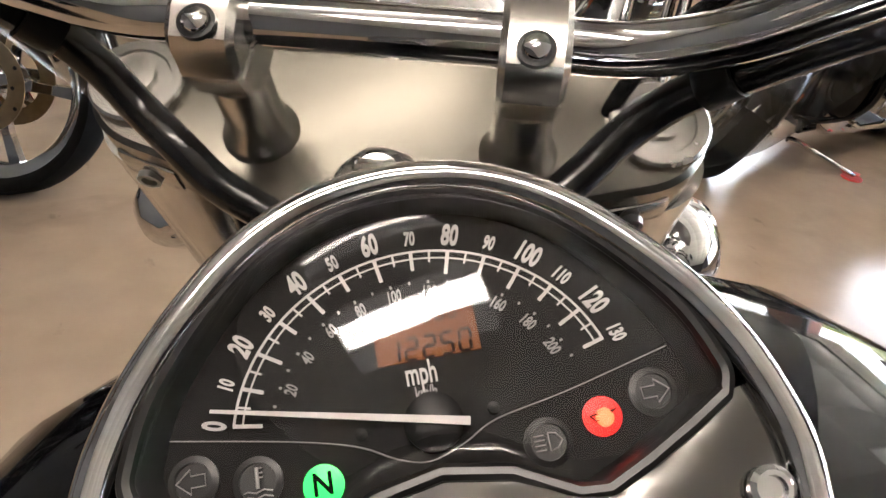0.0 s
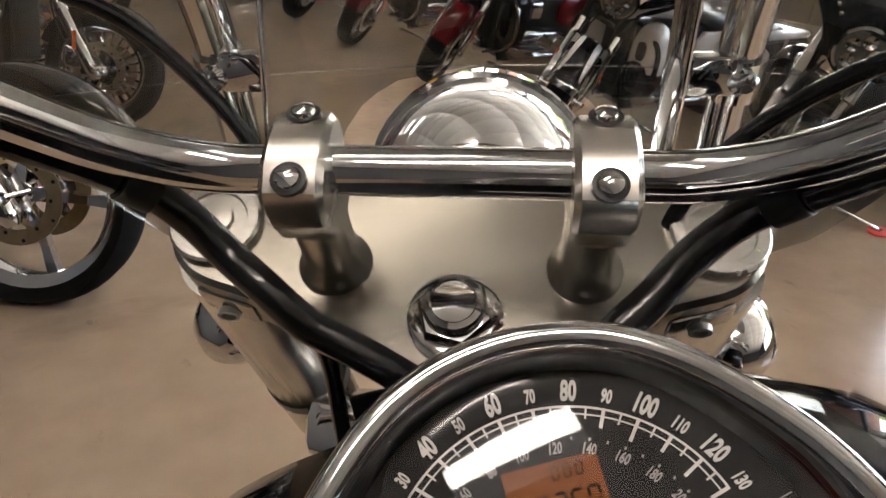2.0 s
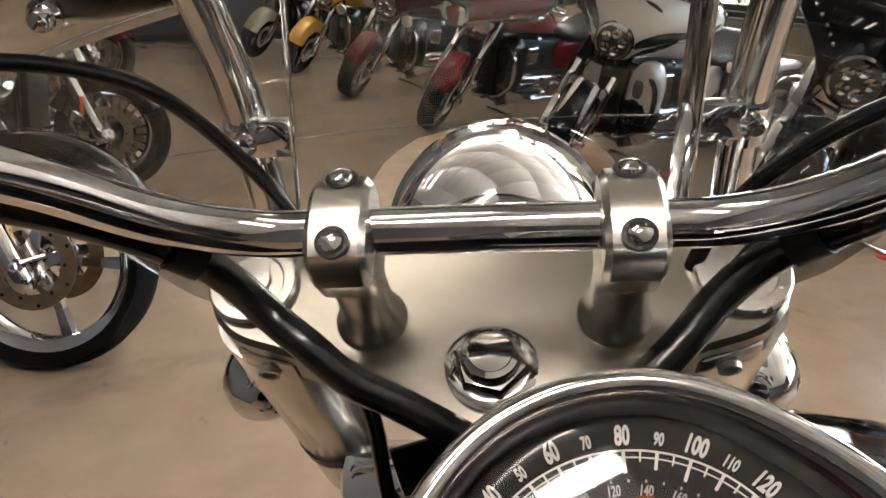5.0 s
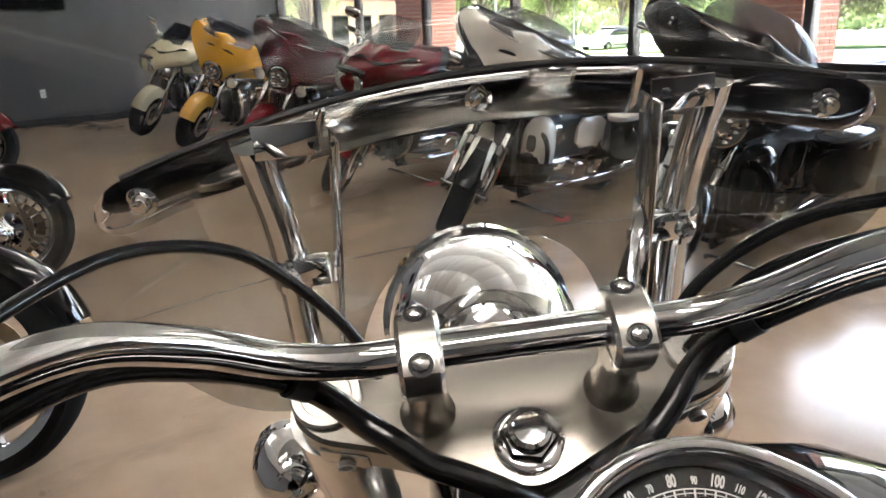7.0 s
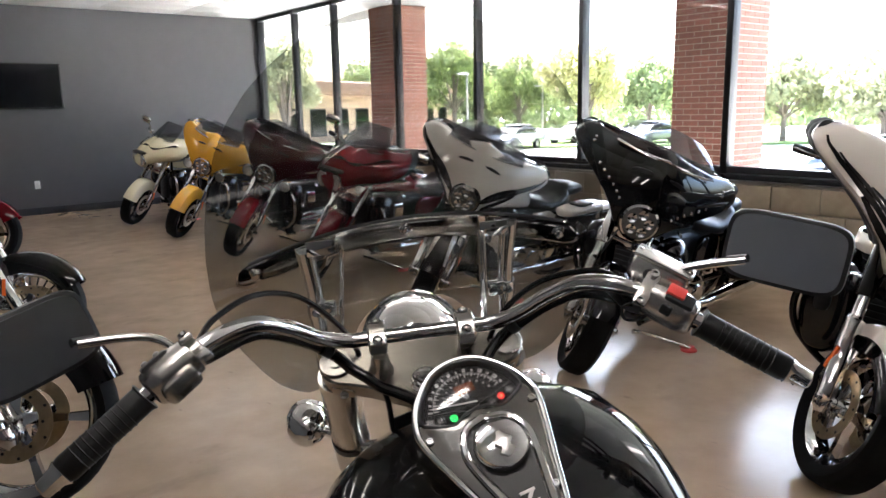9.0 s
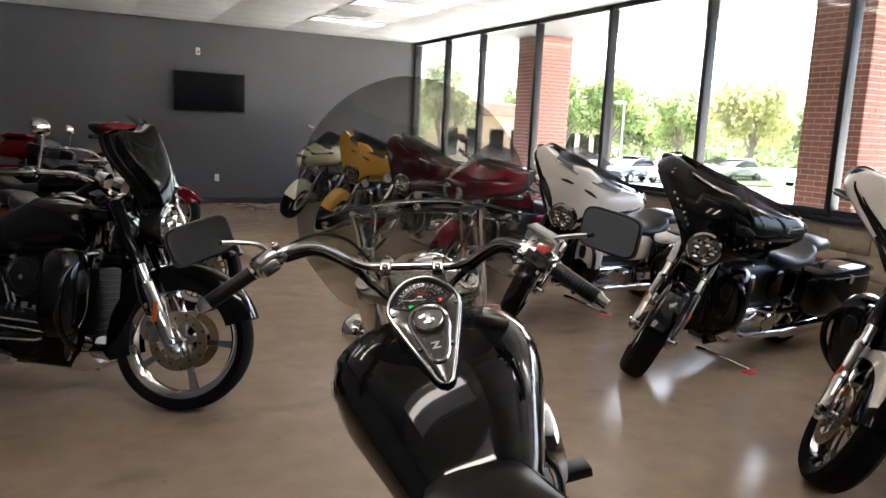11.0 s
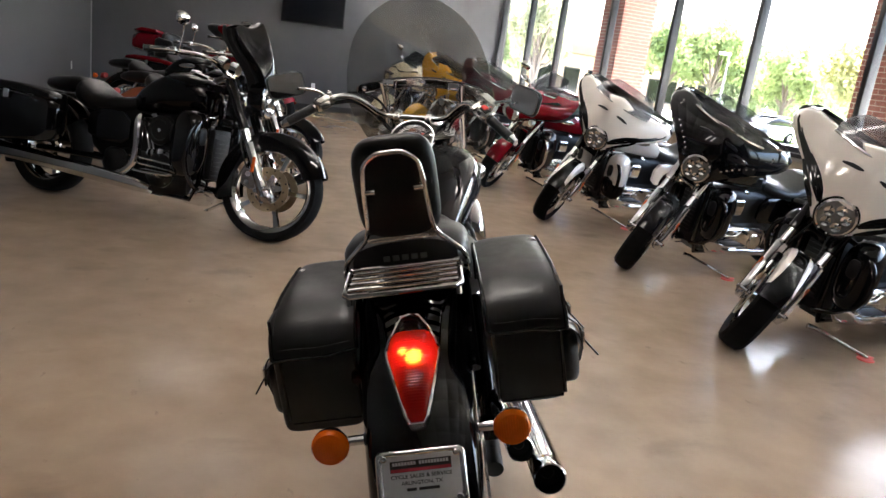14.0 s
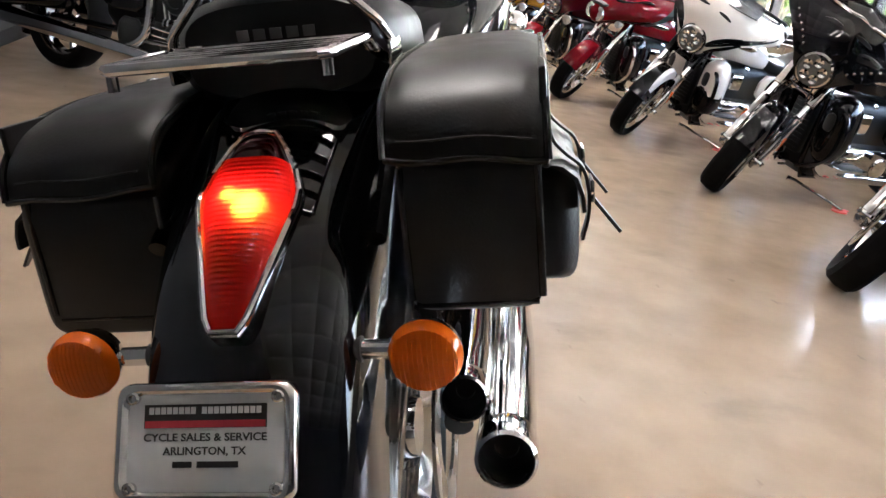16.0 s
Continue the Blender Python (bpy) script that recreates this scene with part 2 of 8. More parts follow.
# ---- the showroom ----
X0, X1, Y0, Y1, H, SILL_TOP = -1.93, 5.70, -7.0, 12.46, 3.10, 0.905
FLOOR = mat("polished concrete", (0.398, 0.300, 0.210), 0.17, spec=0.11, vary=0.0, color2=(0.280, 0.208, 0.142), scale=5.0, rvary=0.035, bump=0.012, bscale=30)
_fn = FLOOR.node_tree
_fb = _fn.nodes["Principled BSDF"]
_ft = _fn.nodes.new("ShaderNodeTexCoord")
_prev = _fb.inputs["Base Color"].links[0].from_socket
for sc, lo, hi, col, sx in ((0.55, 0.52, 0.75, (0.78, 0.78, 0.79), (1, 1, 1)), (2.6, 0.60, 0.72, (0.78, 0.78, 0.79), (0.7, 1.2, 1)), (14.0, 0.68, 0.74, (0.80, 0.80, 0.81), (1, 0.5, 1))):
    _mp = _fn.nodes.new("ShaderNodeMapping")
    _mp.inputs["Scale"].default_value = sx
    _mp.inputs["Rotation"].default_value = (0, 0, sc)
    _nz = _fn.nodes.new("ShaderNodeTexNoise")
    _nz.inputs["Scale"].default_value, _nz.inputs["Detail"].default_value = sc, 5
    _mr = _fn.nodes.new("ShaderNodeMapRange")
    _mr.inputs["From Min"].default_value, _mr.inputs["From Max"].default_value = lo, hi
    _mu = _fn.nodes.new("ShaderNodeMix")
    _mu.data_type, _mu.blend_type = "RGBA", "MULTIPLY"
    _mu.inputs[7].default_value = (*col, 1)
    _fn.links.new(_ft.outputs["Object"], _mp.inputs["Vector"])
    _fn.links.new(_mp.outputs["Vector"], _nz.inputs["Vector"])
    _fn.links.new(_nz.outputs["Fac"], _mr.inputs["Value"])
    _fn.links.new(_mr.outputs[0], _mu.inputs[0])
    _fn.links.new(_prev, _mu.inputs[6])
    _prev = _mu.outputs[2]
_fn.links.new(_prev, _fb.inputs["Base Color"])
WALLGREY = mat("dark grey wall paint", (0.075, 0.073, 0.075), 0.5, vary=0.06, scale=6, bump=0.1, bscale=300)
CEIL = mat("white ceiling tile", (0.64, 0.63, 0.61), 0.85, vary=0.05, scale=60, bump=0.1, bscale=200)
TRIM = mat("black base trim", (0.015, 0.015, 0.016), 0.5, vary=0.2, scale=20)
FRAME = mat("dark window frame", (0.03, 0.03, 0.032), 0.35, 0.6, vary=0.15, scale=20)
BLOCK = mat("tan concrete block", (0.34, 0.275, 0.195), 0.8, vary=0.14, scale=18, bump=0.5, bscale=120, random_tint=0.08)
MORTAR = mat("mortar", (0.38, 0.33, 0.27), 0.9, vary=0.15, scale=40, bump=0.4, bscale=200)
BRICK = mat("red brick", (0.21, 0.078, 0.053), 0.8, vary=0.25, scale=25, bump=0.5, bscale=150, random_tint=0.2)
PANEL = mat("lamp diffuser", (0.8, 0.8, 0.78), 0.6, emit=(1.0, 0.92, 0.85), power=0.04)
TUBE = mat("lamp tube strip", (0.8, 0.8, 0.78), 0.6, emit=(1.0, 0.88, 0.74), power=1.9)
# same strip at lower power, turned down to weaken its reflections in floor and yoke
DIMTUBE = mat("dimmed lamp strip", (0.8, 0.8, 0.78), 0.6, emit=(1.0, 0.88, 0.74), power=0.9)

solo("floor", Geo().box(((X0 + X1) / 2, (Y0 + Y1) / 2, -0.1), (X1 - X0 + 0.4, Y1 - Y0 + 0.4, 0.2)), FLOOR, "polished tan concrete showroom floor with faint stains", "floor", "structure")
solo("wall_north", Geo().box(((X0 + X1) / 2, Y1 + 0.1, H / 2), (X1 - X0 + 0.4, 0.2, H)), WALLGREY, "dark grey painted end wall", "wall", "structure")
solo("wall_west", Geo().box((X0 - 0.1, (Y0 + Y1) / 2, H / 2), (0.2, Y1 - Y0, H)), WALLGREY, "dark grey painted side wall", "wall", "structure")
solo("wall_south", Geo().box(((X0 + X1) / 2, Y0 - 0.1, H / 2), (X1 - X0 + 0.4, 0.2, H)), WALLGREY, "dark grey painted wall", "wall", "structure")
# unseen stretch added in place of more windows, to hold back daylight from the south
solo("wall_east_blocker", Geo().box((X1 + 0.10, (Y0 - 3.39) / 2, (SILL_TOP + H) / 2), (0.2, -3.39 - Y0, H - SILL_TOP)), WALLGREY, "dark grey wall added out of view to cut window light", "wall", "structure")
solo("baseboard", Geo().box(((X0 + X1) / 2, Y1 - 0.008, 0.055), (X1 - X0, 0.016, 0.11), 0.003), TRIM, "black rubber base trim along the end wall", "baseboard", "structure")
solo("baseboard", Geo().box((X0 + 0.008, (Y0 + Y1) / 2, 0.055), (0.016, Y1 - Y0 - 0.04, 0.11), 0.003), TRIM, "black rubber base trim along the side wall", "baseboard", "structure")

# ceiling: lay-in tiles on a grid
TILE = 0.61
g = Geo().box(((X0 + X1) / 2, (Y0 + Y1) / 2, H + 0.0882), (X1 - X0 + 0.4, Y1 - Y0 + 0.4, 0.169))
# y 0.86, 0.80 and -0.2 are unseen lamps, added for reflections such as tank and dial
LAMPS = [(3.69, y) for y in (10.42, 8.46, 6.56, 4.66, 0.86)] + [(-0.14, y) for y in (10.2, 7.0, 4.8, 0.80, -0.2)]
for i in range(-1, 7):
    for j in range(-12, 21):
        x, y = 3.08 + (i - 3) * 2 * TILE + TILE, 10.42 + (j - 17) * TILE
        if y - TILE / 2 < Y0 or y + TILE / 2 > Y1 + 0.3 or x - TILE < X0 - 0.3 or x > X1:
            continue
        if any(abs(x - a) < 0.7 and abs(y - b) < 0.45 for a, b in LAMPS):
            continue
        g.box((x, y, H + 0.012), (2 * TILE - 0.007, TILE - 0.007, 0.02), 0.001)
tagged(part("ceiling", g, CEIL), "white lay-in tile ceiling", "ceiling", "", "structure")
for a, b in LAMPS:
    t = thing("ceiling_light", pose(a, b, H), "recessed fluorescent ceiling light with a bright diffuser", "ceiling light", "ceiling lights")
    part("frame", Geo().box((0, -0.29, 0), (1.21, 0.03, 0.03), 0.004).box((0, 0.29, 0), (1.21, 0.03, 0.03), 0.004).box((-0.59, 0, 0), (0.03, 0.55, 0.03), 0.004).box((0.59, 0, 0), (0.03, 0.55, 0.03), 0.004), CEIL, t)
    part("diffuser", Geo().box((0, 0, 0.004), (1.15, 0.55, 0.012)), PANEL, t, "glowing white diffuser")
    # the lamp at -0.2 gets a wider, brighter strip to shape its glint in the dial
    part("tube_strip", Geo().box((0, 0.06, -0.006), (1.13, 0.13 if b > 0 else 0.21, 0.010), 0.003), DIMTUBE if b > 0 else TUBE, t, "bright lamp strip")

# glazed wall on a low block wall
SILL, MY = 0.86, [12.40, 11.05, 9.79, 8.14, 6.50, 4.88, 3.25, 1.60, -0.05, -1.70, -3.35]
w = thing("wall_east", pose(0, 0, 0), "low tan concrete block wall under the windows", "wall", "", "structure")
part("core", Geo().box((X1 + 0.12, (Y0 + Y1) / 2, SILL / 2 - 0.01), (0.19, Y1 - Y0, SILL - 0.02)), MORTAR, w)
_blk = Geo().box((0, 0, 0), (0.03, 0.39, 0.195), 0.006).mesh("block")
for r in range(4):
    for k in range(49):
        y = Y0 + 0.2 + k * 0.40 + (0.2 if r % 2 else 0)
        if -0.5 < y < 9 and 0 <= y < Y1 - 0.2:
            part("block", _blk, BLOCK, w, m=pose(X1 + 0.02, y, 0.105 + r * 0.205))
g = Geo()
for r in range(4):
    for k in range(49):
        y = Y0 + 0.2 + k * 0.40 + (0.2 if r % 2 else 0)
        if not (0 <= y < 9) and y < Y1 - 0.2:
            g.box((X1 + 0.02, y, 0.105 + r * 0.205), (0.03, 0.39, 0.195))
tagged(part("far_blocks", g, BLOCK, w), kind="stuff")
solo("window_sill", Geo().box((X1 + 0.08, (Y0 + Y1) / 2, SILL + 0.02), (0.22, Y1 - Y0, 0.045), 0.006), FRAME, "dark metal window sill", "window sill", "structure")
for i in range(len(MY) - 1):
    a, b = MY[i + 1], MY[i]
    t = thing("window_%d" % (i + 1), pose(0, 0, 0), "tall shop window in a dark metal frame", "window", "shop windows", "structure")
    part("window_frame", Geo().box((X1 + 0.07, b - 0.0, (SILL + H) / 2 + 0.02), (0.11, 0.06, H - SILL - 0.04), 0.004), FRAME, t)
    part("window_frame", Geo().box((X1 + 0.07, (a + b) / 2, H - 0.03), (0.10, b - a - 0.064, 0.055), 0.004), FRAME, t)
    part("window_frame", Geo().box((X1 + 0.07, (a + b) / 2, SILL + 0.075), (0.10, b - a - 0.064, 0.055), 0.004), FRAME, t)
    p = part("pane", Geo().box((X1 + 0.07, (a + b) / 2, (SILL + H) / 2 + 0.02), (0.008, b - a - 0.066, H - SILL - 0.16)), CLEAR, t, "clear glass pane")
    p.visible_shadow = False

solo("window_head", Geo().box((X1 + 0.09, (Y0 + Y1) / 2, H + 0.045), (0.18, Y1 - Y0, 0.095), 0.003), FRAME, "dark metal window head under the ceiling", "trim", "structure")
LIGHTTRIM = mat("pale corner guard", (0.42, 0.41, 0.40), 0.4, vary=0.08, scale=12)
solo("trim", Geo().box((X0 + 0.008, Y1 - 0.16, 1.62), (0.014, 0.075, 2.96), 0.004), LIGHTTRIM, "pale corner guard strip on the side wall", "trim", "structure")
# television, sensor, sockets on the walls
GLOSSBLACK = mat("gloss black screen", (0.004, 0.004, 0.005), 0.12, vary=0.2, scale=4, spec=0.25)
PLASTIC = mat("white plastic", (0.75, 0.74, 0.7), 0.4, vary=0.05, scale=40)
t = thing("television", pose(1.872, Y1 - 0.10, 1.93), "black flat television hung on the dark end wall", "television")
part("screen", Geo().box((0, -0.032, 0.005), (1.15, 0.006, 0.63)), GLOSSBLACK, t)
part("bezel", Geo().box((0, 0, 0), (1.195, 0.06, 0.675), 0.01), MATTE, t)
part("bracket", Geo().box((0, 0.062, 0), (0.4, 0.07, 0.3), 0.004), STEEL, t)
t = thing("sensor", pose(1.69, Y1 - 0.02, 2.61), "small white sensor box high on the end wall", "sensor")
part("body", Geo().box((0, 0, 0), (0.07, 0.045, 0.12), 0.01), PLASTIC, t)
part("lens", Geo().box((0, -0.024, -0.015), (0.045, 0.008, 0.05), 0.003), LENS, t)
for x, y, z, a in ((2.0, Y1 - 0.004, 0.457, 0), (X0 + 0.004, 9.91, 0.545, 90)):
    t = thing("wall_socket", pose(x, y, z, 0, 0, a), "white wall socket plate on a dark grey wall", "socket")
    part("plate", Geo().box((0, 0, 0), (0.075, 0.008, 0.12), 0.003), PLASTIC, t)
    for dz in (-0.022, 0.022):
        part("outlet", Geo().box((0, -0.005, dz), (0.034, 0.006, 0.03), 0.003), CEIL, t)
for x, y in ((0.88, 9.62), (3.42, 9.53)):
    t = thing("ceiling_vent", pose(x, y, H - 0.004), "white slatted ceiling air vent", "vent")
    part("frame", Geo().box((0, 0.28, 0), (0.6, 0.03, 0.014), 0.003).box((0, -0.28, 0), (0.6, 0.03, 0.014), 0.003).box((0.285, 0, 0), (0.03, 0.53, 0.014), 0.003).box((-0.285, 0, 0), (0.03, 0.53, 0.014), 0.003), CEIL, t)
    part("backing", Geo().box((0, 0, 0.008), (0.54, 0.53, 0.006)), MATTE, t)
    for k in range(9):
        part("slat", Geo().box((0, -0.24 + k * 0.06, 0.0), (0.535, 0.03, 0.003), m=pose(0, 0, 0, 35)), CEIL, t)

# ---- outside ----
ASPHALT = mat("parking lot concrete", (0.44, 0.43, 0.41), 0.9, vary=0.15, scale=2.0, bump=0.3, bscale=40)
WALK = mat("walkway concrete", (0.33, 0.315, 0.29), 0.85, vary=0.12, scale=4.0, bump=0.3, bscale=60)
GRASS = mat("grass", (0.13, 0.19, 0.05), 0.9, vary=0.3, scale=0.6)
BARK = mat("bark", (0.14, 0.11, 0.085), 0.9, vary=0.3, scale=8, bump=0.6, bscale=30)
GZ = -1.1
solo("ground", Geo().add([(9.4, -700, GZ), (900, -700, GZ), (900, 900, GZ), (9.4, 900, GZ)], [(0, 1, 2, 3)]), ASPHALT, "pale concrete car park outside", "ground", "structure", smooth=0)
solo("verge", Geo().box((0, 0, GZ + 0.06), (9, 130, 0.12), 0.02, pose(0, 0, 0, 0, 0, 48)).move(Matrix.Translation((36, 36, 0))), GRASS, "strip of grass with trees behind the car park", "grass", "structure")
solo("walkway", Geo().box((7.65, 2.5, -0.65), (3.5, 34, 1.0), 0.01), WALK, "raised concrete walk along the shop front", "walkway", "structure")
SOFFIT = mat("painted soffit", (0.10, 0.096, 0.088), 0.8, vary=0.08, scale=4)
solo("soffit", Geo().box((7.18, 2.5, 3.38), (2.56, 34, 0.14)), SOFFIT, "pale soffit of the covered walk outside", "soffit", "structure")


def brick_column(x0, y0, wx, wy, single):
    """A square brick pier: mortar core with bricks in running bond, slightly proud of it."""
    t = thing("brick_column", pose(x0 + wx / 2, y0 + wy / 2, 0), "red brick column of the covered walk", "column", "brick columns")
    part("core", Geo().box((0, 0, 1.575), (wx - 0.008, wy - 0.008, 3.45)), MORTAR, t)
    bl, bh, jt = 0.203, 0.0667, 0.010
    mesh_a = Geo().box((0, 0, 0), (bl - jt, 0.02, bh - jt), 0.003).mesh("brick", 0)
    mesh_b = Geo().box((0, 0, 0), (0.02, bl - jt, bh - jt), 0.003).mesh("brick", 0)
    rest = Geo()
    count = 0
    for r in range(53):
        z = -0.10 + (r + 0.5) * bh
        if z > 3.28:
            break
        for face in range(4):
            span = wx if face % 2 == 0 else wy
            end = span / 2 - (0.004 if face % 2 == 0 else 0.0)
            for k in range(int(span / bl) + 2):
                lo = -span / 2 + (k - (0.5 if r % 2 else 0)) * bl
                a, b = max(-end, lo), min(end, lo + bl - jt)
                if b - a < 0.03:
                    continue
                u, full = (a + b) / 2, b - a > bl - jt - 0.001
                p = ((u, -wy / 2 + 0.01, z), (-wx / 2 + 0.01, u, z), (u, wy / 2 - 0.01, z), (wx / 2 - 0.01, u, z))[face]
                if single and full and face < 2 and count < 300 and 0.7 < z < 3.28:
                    part("brick", mesh_a if face % 2 == 0 else mesh_b, BRICK, t, m=Matrix.Translation(p))
                    count += 1
                else:
                    rest.box(p, (b - a, 0.02, bh - jt) if face % 2 == 0 else (0.02, b - a, bh - jt))
    tagged(part("far_bricks", rest, BRICK, t, smooth=0), kind="stuff")


def leaf_mat(name, c):
    m = mat(name, c, 0.7, vary=0.45, scale=1.5)
    nt = m.node_tree
    b = nt.nodes["Principled BSDF"]
    tr = nt.nodes.new("ShaderNodeBsdfTranslucent")
    nt.links.new(b.inputs["Base Color"].links[0].from_socket, tr.inputs["Color"])
    mx = nt.nodes.new("ShaderNodeMixShader")
    mx.inputs[0].default_value = 0.45
    nt.links.new(b.outputs[0], mx.inputs[1])
    nt.links.new(tr.outputs[0], mx.inputs[2])
    nt.links.new(mx.outputs[0], nt.nodes["Material Output"].inputs[0])
    return m


LEAVES = {"yellow": leaf_mat("yellow green leaves", (0.30, 0.29, 0.12)), "green": leaf_mat("green leaves", (0.19, 0.235, 0.085)), "dark": leaf_mat("dark green leaves", (0.125, 0.16, 0.065)), "grey": leaf_mat("grey green leaves", (0.27, 0.28, 0.16))}


def tree(az, d, top_el, half_deg, tint, seed):
    rnd = random.Random(seed)
    a = radians(az)
    x, y = -0.1 + d * math.cos(a), -0.5 + d * math.sin(a)
    top = 1.5 + d * math.tan(radians(top_el)) - GZ
    R = d * math.tan(radians(half_deg))
    t = thing("tree", pose(x, y, GZ, 0, 0, rnd.uniform(0, 360)), "leafy %s tree at the edge of the car park" % {"yellow": "yellow-green", "green": "green", "dark": "dark green", "grey": "grey-green"}[tint], "tree", "trees outside")
    cz, h = top * 0.62, top * 0.38
    g = Geo().tube([(0, 0, 0), (0.05, 0.03, top * 0.22), (0.0, 0.1, top * 0.45), (0.05, 0.0, top * 0.75)], [top * 0.035, top * 0.028, top * 0.02, top * 0.008], 8)
    part("trunk", g, BARK, t)
    blobs = []
    for k in range(9):
        b = 2 * math.pi * k / 9 + rnd.uniform(-0.3, 0.3)
        rr = R * rnd.uniform(0.35, 0.7)
        zz = cz + h * rnd.uniform(-0.45, 0.5)
        blobs.append((rr * math.cos(b), rr * math.sin(b), zz, R * rnd.uniform(0.30, 0.45)))
        part("limb", Geo().tube([(0, 0, top * rnd.uniform(0.22, 0.4)), (rr * 0.5 * math.cos(b), rr * 0.5 * math.sin(b), zz * 0.8), (rr * math.cos(b), rr * math.sin(b), zz)], [top * 0.015, top * 0.009, top * 0.003], 6), BARK, t)
    blobs.append((0, 0, cz + h * 0.62, R * 0.42))
    g = Geo()
    for k in range(4200):
        bx, by, bz, br = rnd.choice(blobs)
        v = Vector((rnd.gauss(0, 1), rnd.gauss(0, 1), rnd.gauss(0, 0.8))).normalized() * br * rnd.uniform(0.55, 1.12)
        c = Vector((bx, by, bz)) + v
        q = Euler((rnd.uniform(0, 6.3), rnd.uniform(0, 6.3), rnd.uniform(0, 6.3))).to_matrix()
        s = R * rnd.uniform(0.035, 0.085)
        g.add([c + q @ Vector(p) for p in ((-s, -s * 0.5, 0), (s * 0.2, -s * 0.6, 0), (s, 0, s * 0.2), (s * 0.1, s * 0.6, 0))], [(0, 1, 2, 3)])
    tagged(part("crown", g, LEAVES[tint], t, smooth=0), kind="stuff")


def parked_car(az, d, yaw, paint, label):
    a = radians(az)
    t = thing("parked_car", pose(-0.1 + d * math.cos(a), -0.5 + d * math.sin(a), GZ, 0, 0, yaw), label, "car", "parked cars")
    body = part("body", Geo().loft([(-2.2, 0.62, 0.70, 0.22), (-2.12, 0.64, 0.83, 0.30), (-1.2, 0.66, 0.88, 0.34), (0.8, 0.66, 0.88, 0.34), (1.9, 0.58, 0.84, 0.27), (2.2, 0.52, 0.72, 0.18)], 24, 4), paint, t)
    part("cabin", Geo().loft([(-1.75, 1.0, 0.66, 0.10), (-1.2, 1.16, 0.68, 0.30), (-0.2, 1.18, 0.70, 0.33), (0.6, 1.05, 0.68, 0.20), (1.05, 0.92, 0.66, 0.06)], 24, 4), GLOSSBLACK, t, "dark glazed cabin")
    part("roof", Geo().loft([(-1.3, 1.47, 0.52, 0.02), (-0.9, 1.49, 0.58, 0.025), (-0.1, 1.50, 0.58, 0.025), (0.2, 1.46, 0.52, 0.02)], 20, 4), paint, t)
    for sx in (-1, 1):
        for y in (-1.35, 1.35):
            w = part("wheel", Geo().lathe([(0.2, -0.09), (0.31, -0.1), (0.33, 0), (0.31, 0.1), (0.2, 0.09)], (sx * 0.80, y, 0.33), (1, 0, 0), 24), RUBBER, t)
            part("hubcap", Geo().lathe([(0.2, 0), (0.17, 0.02), (0.01, 0.03)], (sx * 0.88, y, 0.33), (sx, 0, 0), 16), STEEL, w)
        part("tail_light", Geo().box((sx * 0.66, -2.18, 0.78), (0.24, 0.08, 0.14), 0.02), PUCK, body)
        part("headlight", Geo().box((sx * 0.60, 2.12, 0.64), (0.28, 0.10, 0.12), 0.02), LENS, body)


def street_lamp(az, d, top_el):
    a = radians(az)
    t = thing("street_lamp", pose(-0.1 + d * math.cos(a), -0.5 + d * math.sin(a), GZ, 0, 0, az), "grey car park lamp on a tall pole", "street lamp", "car park lamps")
    h = 1.5 + d * math.tan(radians(top_el)) - GZ
    part("pole", Geo().tube([(0, 0, 0), (0, 0, h)], [0.09, 0.06], 10), STEEL, t)
    part("lamp_head", Geo().box((0, 0.25, h + 0.05), (0.35, 0.75, 0.14), 0.04), STEEL, t)
    part("base", Geo().lathe([(0.25, 0), (0.25, 0.5), (0.2, 0.55)], (0, 0, 0), (0, 0, 1), 14), WALK, t)


for k, q in enumerate(((41, 60, 4.4, 3.3, "yellow"), (51, 62, 4.5, 3.0, "green"), (46, 66, 3.5, 2.7, "green"), (54.3, 60, 4.7, 2.6, "green"), (36.5, 70, 2.9, 3.0, "dark"), (33, 68, 3.1, 3.2, "green"), (27.5, 52, 3.4, 3.6, "grey"), (21.5, 50, 3.3, 4.0, "grey"), (15, 54, 3.3, 4.0, "dark"), (63.6, 34, 6.2, 2.9, "grey"), (67.5, 46, 4.6, 2.8, "dark"), (58, 72, 3.2, 2.6, "dark"), (48.5, 74, 2.8, 3.0, "dark"))):
    tree(*q, seed=k + 5)
SILVER = mat("silver car paint", (0.45, 0.46, 0.48), 0.3, 0.7, coat=0.8, vary=0.05, scale=4)
NAVY = mat("dark blue car paint", (0.03, 0.04, 0.07), 0.25, coat=1.0, vary=0.1, scale=4)
for az, d, yaw, paint, label in ((21.5, 28, 20, NAVY, "dark blue car in the car park"), (18.5, 31, 20, RED, "red car in the car park"), (41.9, 52, 100, WHITE, "white car in the far car park"), (49.2, 44, 110, NAVY, "dark car parked outside"), (46.5, 46, 105, SILVER, "silver car parked outside"), (36.5, 50, 95, SILVER, "silver car in the far car park")):
    parked_car(az, d, yaw, paint, label)
street_lamp(50, 48, 2.4)
street_lamp(44.3, 60, 1.4)
TANWALL = mat("tan render wall", (0.42, 0.30, 0.20), 0.85, vary=0.12, scale=2)
ROOFM = mat("brown roof", (0.22, 0.13, 0.085), 0.8, vary=0.2, scale=3)
t = thing("shop_building", pose(36, 62, GZ, 0, 0, 28), "low tan shop building with a brown roof", "building")
part("wall", Geo().box((0, 0, 1.9), (34, 10, 3.8)), TANWALL, t)
part("roof", Geo().box((0, -0.4, 4.3), (35, 11.4, 1.1), 0.2), ROOFM, t)
